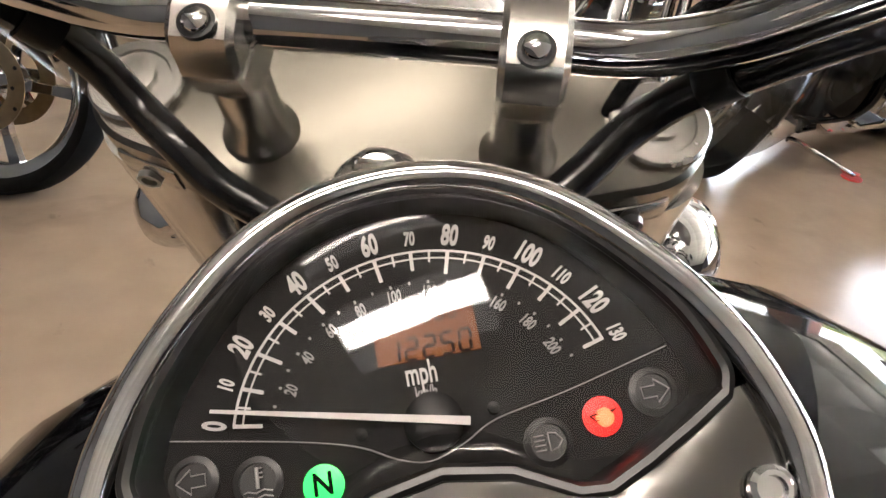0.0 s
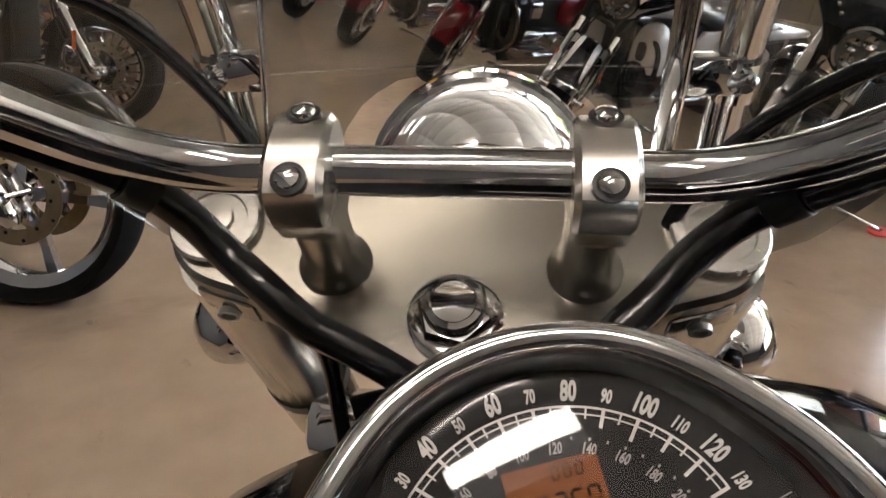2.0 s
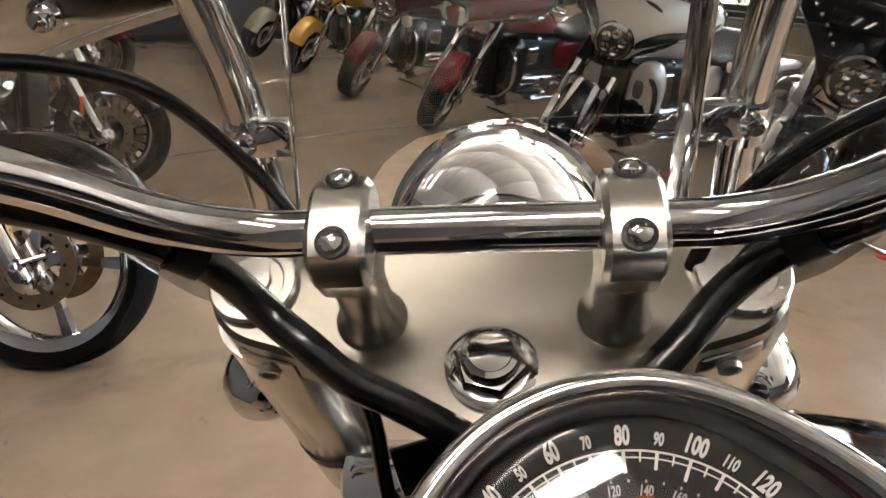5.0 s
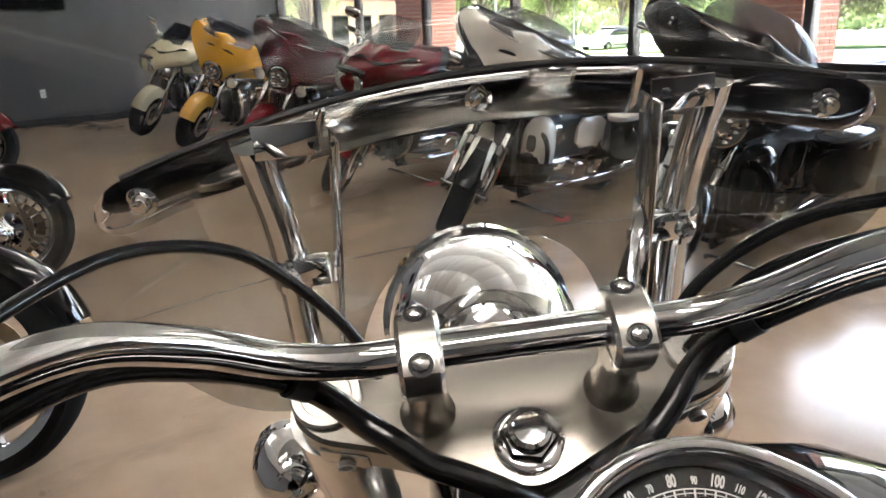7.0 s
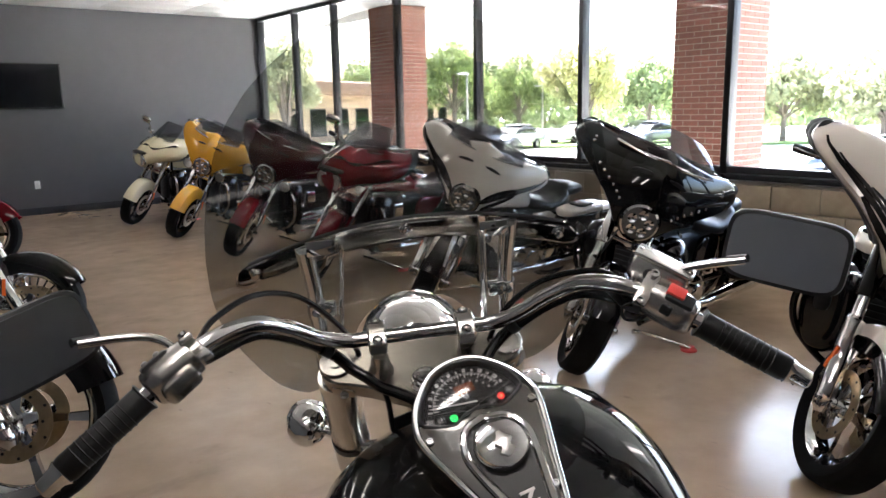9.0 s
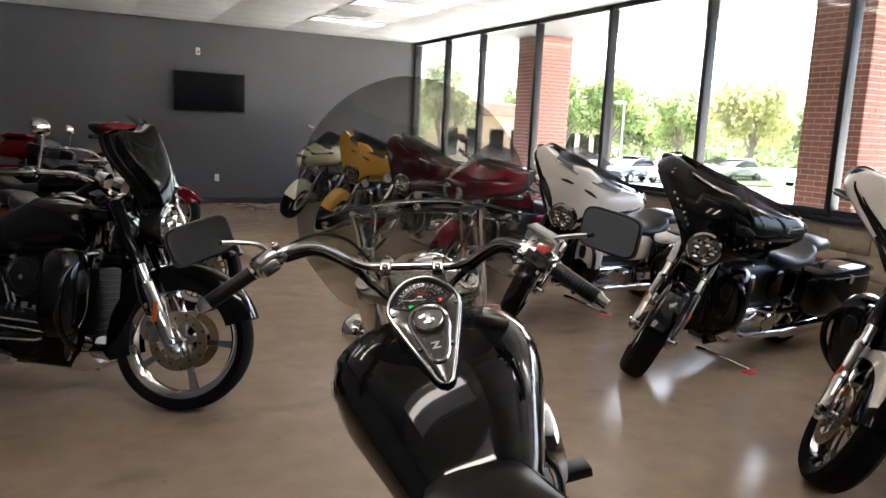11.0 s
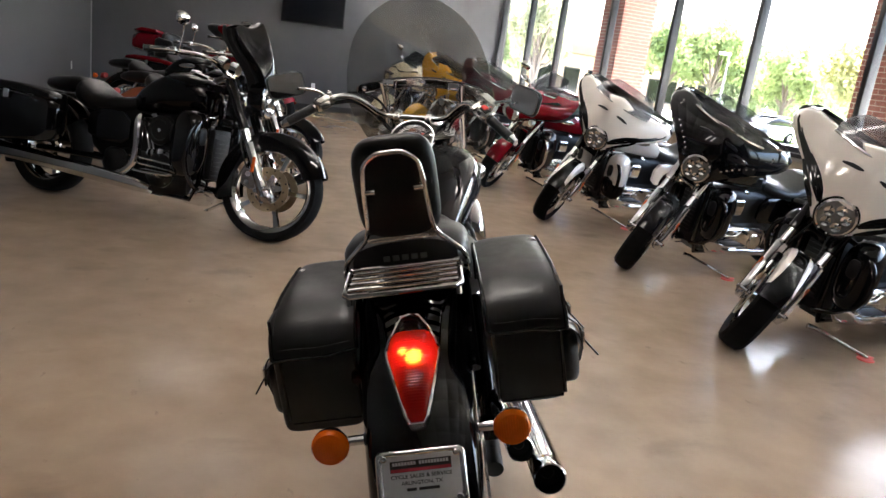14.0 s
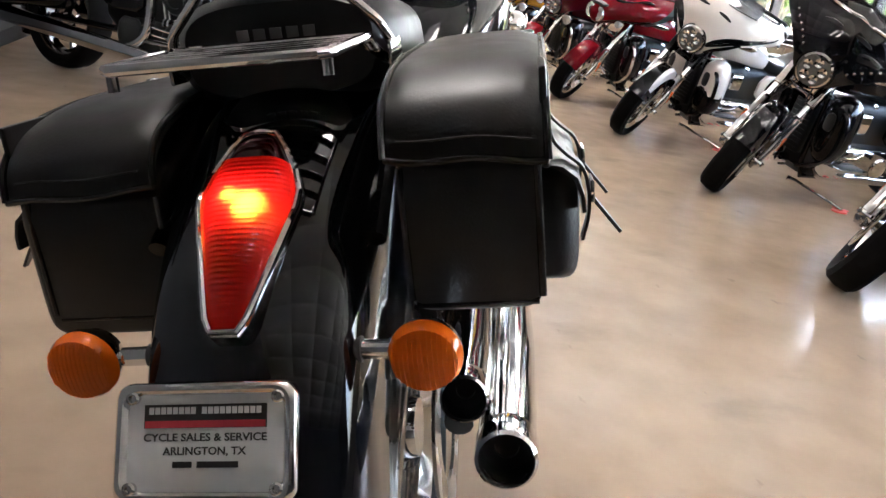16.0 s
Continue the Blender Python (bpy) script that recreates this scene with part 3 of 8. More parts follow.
for k in range(9):
    w = part("window", Geo().box((-14 + k * 3.5, -5.02, 1.6), (2.2, 0.1, 2.2)), FRAME, t)
    part("pane", Geo().box((-14 + k * 3.5, -5.09, 1.6), (2.0, 0.04, 2.0)), GLOSSBLACK, w)
g = Geo()
rnd = random.Random(77)
for k in range(9000):
    a = radians(rnd.uniform(2, 82))
    d = rnd.uniform(84, 100)
    z = GZ + rnd.uniform(0, 1) ** 1.3 * (4.2 + 1.2 * math.sin(a * 23) + 0.8 * math.sin(a * 51))
    c = Vector((d * math.cos(a), d * math.sin(a), z))
    q = Euler((rnd.uniform(0, 6.3), rnd.uniform(0, 6.3), rnd.uniform(0, 6.3))).to_matrix()
    s = rnd.uniform(0.3, 0.7)
    g.add([c + q @ Vector(p) for p in ((-s, -s * 0.6, 0), (s * 0.2, -s * 0.7, 0), (s, 0, s * 0.2), (s * 0.1, s * 0.7, 0))], [(0, 1, 2, 3)])
solo("far_woods", g, LEAVES["dark"], "band of dark green woods on the horizon", "woods", "stuff", smooth=0)


# ---- motorcycles along the walls ----
def wheel(parent, name, y, R, width, m, spokes, rimmat, disc=True, wall=0.085):
    """Tyre, rim, hub, spokes and brake discs round the axle at height R."""
    at = (0, y, R)
    hub = part(name, Geo().lathe([(0.03, -0.07), (0.045, -0.05), (0.035, -0.02), (0.035, 0.02), (0.045, 0.05), (0.03, 0.07)], at, (1, 0, 0), 16), rimmat, parent, m=m)
    g = Geo()
    prof = [(R - wall, -0.32), (R - wall * 0.7, -0.46), (R - wall * 0.35, -0.5), (R - 0.008, -0.36), (R, 0), (R - 0.008, 0.36), (R - wall * 0.35, 0.5), (R - wall * 0.7, 0.46), (R - wall, 0.32)]
    g.lathe([(r, h * width) for r, h in prof], at, (1, 0, 0), 48, False)
    g.lathe([(R - wall, -0.32 * width), (R - wall, 0.32 * width)], at, (1, 0, 0), 48, False)
    part("tyre", g, RUBBER, hub)
    rr = R - wall + 0.003
    part("rim", Geo().lathe([(rr - 0.035, -0.2 * width), (rr, -0.34 * width), (rr + 0.012, -0.36 * width), (rr, -0.28 * width), (rr - 0.02, 0), (rr, 0.28 * width), (rr + 0.012, 0.36 * width), (rr, 0.34 * width), (rr - 0.035, 0.2 * width), (rr - 0.04, 0), (rr - 0.035, -0.2 * width)], at, (1, 0, 0), 48, False), rimmat, hub)
    n = spokes
    for k in range(n):
        a = 2 * math.pi * k / n
        d = Vector((0, math.cos(a), math.sin(a)))
        s = Vector((0, -math.sin(a), math.cos(a)))
        w0, w1 = (0.02, 0.013) if n < 12 else (0.006, 0.005)
        p0, p1 = Vector(at) + d * 0.03, Vector(at) + d * (rr - 0.03)
        rows = []
        for p, wd, th in ((p0, w0, 0.02), (p0.lerp(p1, 0.6), w1, 0.014), (p1, w0 * 0.9, 0.016)):
            rows.append([p + s * wd + Vector((th, 0, 0)), p - s * wd + Vector((th, 0, 0)), p - s * wd - Vector((th, 0, 0)), p + s * wd - Vector((th, 0, 0))])
        part("spoke", Geo().grid(rows, True, True), rimmat, hub, smooth=0)
    if disc:
        for sx in (-1, 1):
            part("brake_disc", Geo().lathe([(0.098, -0.002), (0.146, -0.002), (0.146, 0.002), (0.098, 0.002), (0.098, -0.002)], (sx * 0.082, y, R), (1, 0, 0), 40, False), BRASS, hub)
            star = [((0.102 if k % 4 in (0, 1) else 0.058) * math.cos(k * math.pi / 12 + 0.1), (0.102 if k % 4 in (0, 1) else 0.058) * math.sin(k * math.pi / 12 + 0.1)) for k in range(24)]
            part("disc_carrier", Geo().prism(star, 0.006, Matrix(((0, 0, sx, sx * 0.082), (1, 0, 0, y), (0, 1, 0, R), (0, 0, 0, 1)))), CHROME, hub, smooth=0)
            for k in range(14):
                a = 2 * math.pi * k / 14
                part("disc_hole", Geo().lathe([(0.006, 0), (0.006, 0.001), (0.0005, 0.001)], (sx * 0.0845, y + (0.112 + 0.02 * (k % 2)) * math.cos(a), R + (0.112 + 0.02 * (k % 2)) * math.sin(a)), (sx, 0, 0), 8), MATTE, hub)
    return hub


def fender(R, y, z, a0, a1, half, thick=0.006, crown=0.05, n=20, skirt=0.05):
    """A mudguard round a wheel: an arched, crowned shell from angle a0 to a1 (degrees, from straight ahead, upward)."""
    rows_o, rows_i = [], []
    for i in range(n + 1):
        a = radians(a0 + (a1 - a0) * i / n)
        ro, ri = [], []
        for j in range(13):
            u = -1 + j / 6
            dr = crown * (1 - abs(u) ** 2.6) - (skirt * max(0, abs(u) - 0.8) * 5)
            for row, dd in ((ro, 0), (ri, -thick)):
                r = R + dr + dd
                row.append((u * half, y + r * math.cos(a), z + r * math.sin(a)))
        rows_o.append(ro)
        rows_i.append(ri[::-1])
    return Geo().grid([a + b for a, b in zip(rows_o, rows_i)], True, True)


def sheet(rows, thick, back=(0, -1, 0)):
    """A curved sheet with thickness, set off along back."""
    d = Vector(back) * thick
    return Geo().grid([list(r) + [Vector(p) + d for p in reversed(r)] for r in rows], True, True)


def lamp(parent, name, at, r, deg=0, m=None, body=CHROME, faces=True):
    """A round lamp facing forward: shell, bezel, lens with its inner reflectors."""
    ob = part(name, Geo().lathe([(0.01, -r * 1.2), (r * 0.6, -r * 1.0), (r * 0.95, -r * 0.4), (r * 1.02, 0), (r * 1.12, 0.0), (r * 1.12, 0.012), (r, 0.02), (r * 0.98, 0.008)], at, (0, 1, 0), 24), body, parent, m=m)
    g = Geo().lathe([(r * 0.98, 0.008), (r * 0.7, 0.018), (0.002, 0.026)], at, (0, 1, 0), 24)
    part("lens", g, HEADLENS if faces else LENS, ob, "dark lamp glass with bright inner reflectors" if faces else "clear ribbed lamp lens")
    if faces:
        for k in range(5):
            a = 2 * math.pi * k / 5 + 0.3
            part("reflector", Geo().lathe([(r * 0.30, 0.019), (r * 0.29, 0.030), (r * 0.24, 0.027), (r * 0.13, 0.021), (0.001, 0.019)], (at[0] + r * 0.55 * math.cos(a), at[1], at[2] + r * 0.55 * math.sin(a)), (0, 1, 0), 14), CHROME, ob)
    return ob


BAT = [(0.0, 0.20, 0.60), (0.10, 0.27, 0.88), (0.22, 0.36, 1.0), (0.34, 0.49, 1.0), (0.46, 0.64, 0.94), (0.58, 0.82, 0.84), (0.70, 0.97, 0.70), (0.80, 1.03, 0.55), (0.89, 1.02, 0.38), (0.96, 0.95, 0.22), (1.0, 0.84, 0.12)]


def batwing_at(u, v, wing, nose, y0):
    """A point on the handlebar fairing: u across from ear to ear, v from chin to top edge."""
    hw, ztop, zbot = wing[:3]
    deep = wing[3] if len(wing) > 3 else 0.34
    k = float(np.interp(v, [q[0] for q in BAT], [q[1] for q in BAT]))
    n = float(np.interp(v, [q[0] for q in BAT], [q[2] for q in BAT]))
    e = max(0.0, abs(u) - 1.0)
    a = min(abs(u), 1.0) * k
    x = math.copysign(hw * k * (min(abs(u), 1.0) + 0.045 * math.sin(min(1.0, e * 4) * math.pi / 2) - 0.25 * max(0.0, e - 0.25)), u)
    return Vector((x, y0 + nose * n - 0.28 * (hw / 0.5) * a ** 1.7 - deep * e * min(1.0, 0.35 + v), zbot + (ztop - zbot) * v - 0.05 * a * a * v - 0.035 * v ** 4 * math.sin(math.pi * min(1.0, a / 0.92)) + 0.02 * (1 - a) - 0.02 * e))


def batwing(wing, nose, y0):
    """Rows of the fairing's shell: narrow chin round the lamp, wide swept wings with rolled edges and a rolled top."""
    us = [-1.45, -1.3, -1.2, -1.1, -1.04] + [-1 + j / 14 for j in range(29)] + [1.04, 1.1, 1.2, 1.3, 1.45]
    rows = [[batwing_at(u, v, wing, nose, y0) for u in us] for v in (0, 0.05, 0.1, 0.16, 0.22, 0.28, 0.34, 0.4, 0.46, 0.52, 0.58, 0.64, 0.7, 0.75, 0.8, 0.85, 0.9, 0.94, 0.97, 1.0)]
    rows.append([p + Vector((0, -0.025, 0.004)) for p in rows[-1]])
    rows.append([p + Vector((0, -0.075, -0.018)) for p in rows[-2]])
    return rows


def on_batwing(path, half, lift, wing, nose, y0):
    """A tapering band that follows the fairing's surface through (u, v) points."""
    pts = curve([(u, v, 0) for u, v in path], 8)
    c = [batwing_at(p.x, p.y, wing, nose, y0) + Vector((0, lift, 0)) for p in pts]
    rows = []
    for i, p in enumerate(c):
        t = (c[min(i + 1, len(c) - 1)] - c[max(i - 1, 0)]).normalized()
        s = t.cross(Vector((0, 1, 0.2))).normalized() * half * math.sin(math.pi * (0.06 + 0.88 * i / (len(c) - 1))) ** 0.7
        rows.append([p + s, p + Vector((0, 0.002, 0)), p - s, p - s - Vector((0, 0.008, 0)), p + s - Vector((0, 0.008, 0))])
    return Geo().grid(rows, True, True)


def motorcycle(label, at, yaw, lean, paint, accent=None, fairing="batwing", steer=20, spokes=5, rim=None, trunk=False, screen=True, lowers=True, seatcolor=None, wheelbase=1.63, fr=0.32, guardmat=None, stripes=False, forkmat=None, fend=(28, 158), rear=None, size=1.0, wing=(0.485, 1.30, 0.80), studs=False, inlay=None, passing=False, lowpaint=None, chin=None, bagpaint=None):
    """A full-size cruiser or touring motorcycle on its side stand, front tyre at the given place, facing yaw degrees from +y."""
    accent, rim, guardmat, forkmat = accent or paint, rim or CHROME, guardmat or CHROME, forkmat or CHROME
    dark = fr > 0.34
    base = thing("motorcycle", pose(at[0], at[1], 0, 0, 0, yaw) @ pose(0, 0, 0, 0, -lean, 0) @ Matrix.Scale(size, 4), label, "motorcycle", "motorcycles in the showroom")
    rake, top = radians(29), 1.02
    hy = -0.06 - (top - fr) * math.tan(rake)
    axis = Vector((0, -math.sin(rake), math.cos(rake)))
    piv = Vector((0, hy - 0.05, top))
    st = Matrix.Translation(piv) @ Matrix.Rotation(radians(steer), 4, axis) @ Matrix.Translation(-piv)
    wheel(base, "front_wheel", 0, fr, 0.145, st, spokes, rim, True, 0.062 if fr > 0.34 else 0.085)
    wheel(base, "rear_wheel", -wheelbase, 0.32, 0.18, None, spokes, rim, False)
    for sx in (-1, 1):
        x = sx * 0.12
        f = lambda z: (x, -0.02 - (z - fr) * math.tan(rake), z)
        leg = part("fork_leg", Geo().tube([f(0.36), f(0.98)], 0.026, 16), CHROME, base, m=st)
        part("fork_cover", Geo().tube([f(0.70), f(0.705), f(0.99), f(1.0)], [0.030, 0.036, 0.036, 0.030], 18), forkmat, leg)
        part("slider", Geo().tube([f(0.265), f(0.285), f(0.30), f(0.46), f(0.475), f(0.49), f(0.60), f(0.612), f(0.625)], [0.022, 0.036, 0.0385, 0.0375, 0.034, 0.0365, 0.036, 0.038, 0.029], 20).tube([(x - 0.03 * sx, 0, fr), (x + 0.03 * sx, 0, fr)], 0.022, 12), CHROME, leg)
        part("axle_nut", Geo().lathe([(0.017, 0), (0.017, 0.012), (0.012, 0.018), (0.0005, 0.020)], (x + sx * 0.028, 0, fr), (sx, 0, 0), 6), CHROME, leg)
        part("reflector", Geo().box((x + sx * 0.036, -0.02 - 0.14 * math.tan(rake), fr + 0.14), (0.006, 0.02, 0.10), 0.002, None), AMBER, leg, "amber reflector strip")
        cp = part("caliper", Geo().loft([(-0.185, fr + 0.06, 0.017, 0.035, sx * 0.088), (-0.17, fr + 0.055, 0.024, 0.058, sx * 0.088), (-0.12, fr + 0.04, 0.025, 0.062, sx * 0.088), (-0.085, fr + 0.03, 0.017, 0.04, sx * 0.088)], 16, 4), STEEL if dark else CHROME, leg)
        for dz in (-0.028, 0.028):
            part("piston_cap", Geo().lathe([(0.018, 0), (0.017, 0.006), (0.0005, 0.008)], (sx * 0.112, -0.14, fr + 0.047 + dz), (sx, 0, 0), 14), CHROME, cp)
        part("brake_line", Geo().tube(curve([(sx * 0.088, -0.16, fr + 0.10), (sx * 0.10, -0.22, fr + 0.22), (sx * 0.075, -0.27, fr + 0.36), (sx * 0.05, -0.33, 0.80)], 5), 0.005, 7), MATTE, leg)
        part("fender_strut", Geo().box((sx * 0.094, -0.03 - 0.11 * math.tan(rake), fr + 0.13), (0.008, 0.05, 0.16), 0.003), CHROME, leg)
    part("front_fender", fender(fr + 0.012, 0, fr, fend[0], fend[1], 0.088, 0.006, 0.03, 26, skirt=0.10), accent, base, m=st)
    if inlay:
        for sx in (-1, 1):
            rows = []
            for i in range(15):
                a = radians(42 + 92 * i / 14)
                w = math.sin(math.pi * (0.05 + 0.9 * i / 14)) ** 0.6
                row = []
                for u in (0.42, 0.52, 0.62, 0.72, 0.80, 0.86, 0.91):
                    uu = 0.86 - (0.86 - u) * w if u < 0.86 else 0.86 + (u - 0.86) * w
                    r = fr + 0.0145 + 0.03 * (1 - uu ** 2.6) - 0.10 * max(0, uu - 0.8) * 5
                    row.append((sx * (uu * 0.088 + 0.0015), r * math.cos(a), fr + r * math.sin(a)))
                rows.append(row)
            part("fender_panel", Geo().grid(rows if sx > 0 else [r[::-1] for r in rows]), inlay, base, "pale flame panel on the fender", m=st)
    part("triple_clamp", Geo().box((0, hy + 0.0, 0.93), (0.30, 0.09, 0.05), 0.015).box((0, hy + 0.10, 0.72), (0.30, 0.09, 0.05), 0.015), forkmat, base, m=st)
    part("fork_panel", Geo().loft([(hy + 0.05, 0.83, 0.095, 0.12), (hy + 0.10, 0.82, 0.10, 0.125), (hy + 0.13, 0.80, 0.08, 0.10)], 20, 5), forkmat if not dark else BLACK, base, m=st)
    # bars
    bar = curve([(-0.46, hy - 0.34, 1.06), (-0.36, hy - 0.22, 1.09), (-0.2, hy - 0.06, 1.10), (0, hy - 0.02, 1.04), (0.2, hy - 0.06, 1.10), (0.36, hy - 0.22, 1.09), (0.46, hy - 0.34, 1.06)], 6)
    hb = part("handlebar", Geo().tube(bar, 0.014, 10), CHROME, base, m=st)
    low = fairing == "batwing" and not dark
    for sx in (-1, 1):
        part("grip", Geo().tube([(sx * 0.40, hy - 0.265, 1.08), (sx * 0.48, hy - 0.365, 1.055)], 0.02, 12), MATTE, hb)
        part("lever", Geo().tube(curve([(sx * 0.37, hy - 0.19, 1.09), (sx * 0.42, hy - 0.2, 1.08), (sx * 0.50, hy - 0.31, 1.06)], 4), 0.006, 8), CHROME, hb)
        part("switch_box", Geo().box((sx * 0.37, hy - 0.23, 1.085), (0.05, 0.06, 0.05), 0.012), CHROME, hb)
        dz = -0.05 if low else 0.03 if dark else 0.0
        mr = part("mirror", Geo().tube(curve([(sx * 0.36, hy - 0.2, 1.10 - dz), (sx * 0.40, hy - 0.17, 1.2), (sx * 0.43, hy - 0.16, 1.24)], 4), 0.006, 8).loft([(hy - 0.125, 1.25, 0.03, 0.016, sx * 0.45), (hy - 0.135, 1.25, 0.052, 0.030, sx * 0.45), (hy - 0.15, 1.25, 0.066, 0.041, sx * 0.45), (hy - 0.165, 1.25, 0.064, 0.040, sx * 0.45)], 20, 2.8).move(Matrix.Translation((0, 0, dz))), MATTE if low else CHROME, base, m=st)
        part("mirror_glass", Geo().loft([(hy - 0.166, 1.25, 0.057, 0.034, sx * 0.45), (hy - 0.168, 1.25, 0.055, 0.032, sx * 0.45)], 20, 2.8).move(Matrix.Translation((0, 0, dz))), LENS, mr)
    if fairing == "batwing":
        ba = (wing, 0.17, hy + 0.13)
        rows = batwing(*ba)
        fg = part("fairing", sheet(rows, 0.012), paint, base, m=st, smooth=50)
        inner = [[(p.x * 0.97, p.y - (0.05 if dark else 0.10) - 0.05 * (1 - (j / 19 - 1) ** 2), p.z * 0.985 + 0.012) for j, p in enumerate(r)] for r in rows[3:-3]]
        ig = part("inner_fairing", sheet(inner, 0.05), MATTE, fg)
        for x, z, r in ((-0.085, 1.11, 0.042), (0.085, 1.11, 0.042), (-0.24, 1.06, 0.062), (0.24, 1.06, 0.062)):
            if abs(x) < wing[0] * 0.7:
                part("gauge" if r < 0.05 else "speaker", Geo().lathe([(r, -0.05), (r, 0.004), (r * 0.86, 0.006), (r * 0.80, 0.0), (0.0005, -0.002)], (x, hy - 0.03 - abs(x) * 0.3, z), (0, -1, 0.2), 20), CHROME if r < 0.05 else MATTE, ig)
        if not dark:
            for sx in (-1, 1):
                part("vent", on_batwing([(sx * 0.10, 0.74), (sx * 0.22, 0.735), (sx * 0.34, 0.72)], 0.012, 0.003, *ba), MATTE, fg, "black air vent slot")
        if studs:
            for sx in (-1, 1):
                for k in range(6):
                    p = batwing_at(sx * (0.62 + 0.03 * k), 0.36 + 0.052 * k, *ba)
                    part("stud", Geo().lathe([(0.0095, 0), (0.008, 0.005), (0.0004, 0.008)], p, (sx * 0.5, 1, 0.1), 12), CHROME, fg)
                for k in range(2):
                    p = batwing_at(sx * 0.80, 0.82 + 0.05 * k, *ba)
                    part("stud", Geo().lathe([(0.0095, 0), (0.008, 0.005), (0.0004, 0.008)], p, (sx * 0.5, 1, 0.1), 12), CHROME, fg)
            part("trim_strip", on_batwing([(-0.55, 0.985), (-0.28, 0.93), (0, 0.90), (0.28, 0.93), (0.55, 0.985)], 0.007, 0.005, *ba), CHROME, fg, "chrome trim under the windscreen")
        if stripes:
            for sx in (-1, 1):
                for k, (path, hw) in enumerate((([(0.99, 0.86), (0.90, 0.66), (0.86, 0.48), (0.82, 0.34), (0.72, 0.22)], 0.013), ([(0.90, 0.76), (0.80, 0.58), (0.74, 0.42), (0.68, 0.30), (0.60, 0.16)], 0.010), ([(0.76, 0.60), (0.68, 0.47), (0.62, 0.36), (0.60, 0.26)], 0.012), ([(0.96, 0.50), (0.99, 0.36), (0.98, 0.24), (0.96, 0.12)], 0.020))):
                    part("stripe", on_batwing([(sx * a, b) for a, b in path], hw, 0.003, *ba), BLACK, fg, "black flame stripe")
        hl = lamp(base, "headlight", (0, hy + 0.285, 0.915), 0.096, m=st)
        part("nacelle", Geo().lathe([(0.112, -0.10), (0.122, -0.03), (0.118, 0.004), (0.108, 0.008)], (0, hy + 0.285, 0.915), (0, 1, 0), 28, False), BLACK if chin is None else chin, hl)
    elif fairing == "shark":
        rows = []
        prof = ((0, 0.10, 0.20), (0.08, 0.20, 0.265), (0.18, 0.30, 0.29), (0.30, 0.39, 0.285), (0.45, 0.45, 0.25), (0.60, 0.46, 0.195), (0.75, 0.43, 0.13), (0.88, 0.37, 0.06), (0.96, 0.31, 0.01), (1.0, 0.26, -0.03))
        for v, half, ny in prof:
            row = []
            for j in range(37):
                u = -1.25 + j * 2.5 / 36
                a = min(1.0, abs(u))
                e = max(0.0, abs(u) - 1.0)
                row.append((half * a * math.copysign(1, u) * (1 + 0.05 * min(1, e * 8)), hy + 0.12 + ny - 0.27 * a ** 2.0 - 0.5 * e, 0.79 + 0.40 * v + 0.055 * a - 0.06 * a * a * v))
            rows.append(row)
        fg = part("fairing", sheet(rows, 0.03), paint, base, smooth=50)
        part("inner_fairing", sheet([[(x * 0.95, y - 0.09, z) for x, y, z in r] for r in rows[1:]], 0.05), MATTE, fg)
        part("air_intake", Geo().loft([(hy + 0.33, 1.005, 0.15, 0.012), (hy + 0.365, 1.0, 0.17, 0.018), (hy + 0.39, 0.995, 0.15, 0.012)], 18, 3), MATTE, fg, "black air intake slot")
        sw = []
        for j in range(33):
            u = -0.95 + j * 1.9 / 32
            zc = 1.075 + 0.02 * math.cos(u * 7)
            yf = float(np.interp((zc - 0.79) / 0.40, [q[0] for q in prof], [q[2] for q in prof]))
            hf = float(np.interp((zc - 0.79) / 0.40, [q[0] for q in prof], [q[1] for q in prof]))
            sw.append((u * hf, hy + 0.126 + yf - 0.27 * abs(u) ** 2, zc + 0.03 * abs(u)))
        part("stripe", Geo().tube(sw, [0.003] + [0.010 + 0.006 * math.cos(j * 0.8) for j in range(31)] + [0.003], 8), chin or BLACK, fg, "sweeping stripe across the fairing")
        for sx in (-1, 1):
            lamp(base, "headlight", (sx * 0.088, hy + 0.365, 0.905), 0.066, faces=False)
            part("running_light", Geo().lathe([(0.02, -0.05), (0.034, 0), (0.034, 0.01), (0.031, 0.014), (0.002, 0.022)], (sx * 0.25, hy + 0.235, 0.86), (sx * 0.15, 1, 0), 18), LENS, base)
    else:
        lamp(base, "headlight", (0, hy + 0.16, 0.87), 0.09, m=st)
    if passing:
        for sx in (-1, 1):
            lamp(base, "passing_lamp", (sx * 0.215, hy + 0.20, 0.84), 0.055, m=st, faces=False)
            part("lamp_bar", Geo().tube([(sx * 0.10, hy + 0.12, 0.80), (sx * 0.215, hy + 0.14, 0.80), (sx * 0.215, hy + 0.16, 0.82)], 0.010, 8), CHROME, base, m=st)
    if screen:
        z0, z1, dy = {"batwing": (1.255, 1.41, 0.10), "shark": (1.17, 1.40, 0.04), "none": (0.98, 1.42, 0.12)}[fairing]
        rows = []
        for i in range(9):
            v = i / 8
            half = 0.30 * wing[0] / 0.5 * (1 - 0.34 * v ** 2.5) if fairing != "none" else 0.24 * (1 - 0.6 * v ** 4)
            rows.append([(half * (-1 + j / 10), hy + dy + 0.08 - 0.20 * v - 0.10 * (-1 + j / 10) ** 2, z0 + (z1 - z0) * v - 0.035 * v * (-1 + j / 10) ** 2) for j in range(21)])
        wsc = part("windscreen", sheet(rows, 0.004), SMOKE, base, "smoked plastic windscreen", m=None if fairing == "shark" else st)
        wsc.visible_shadow = False
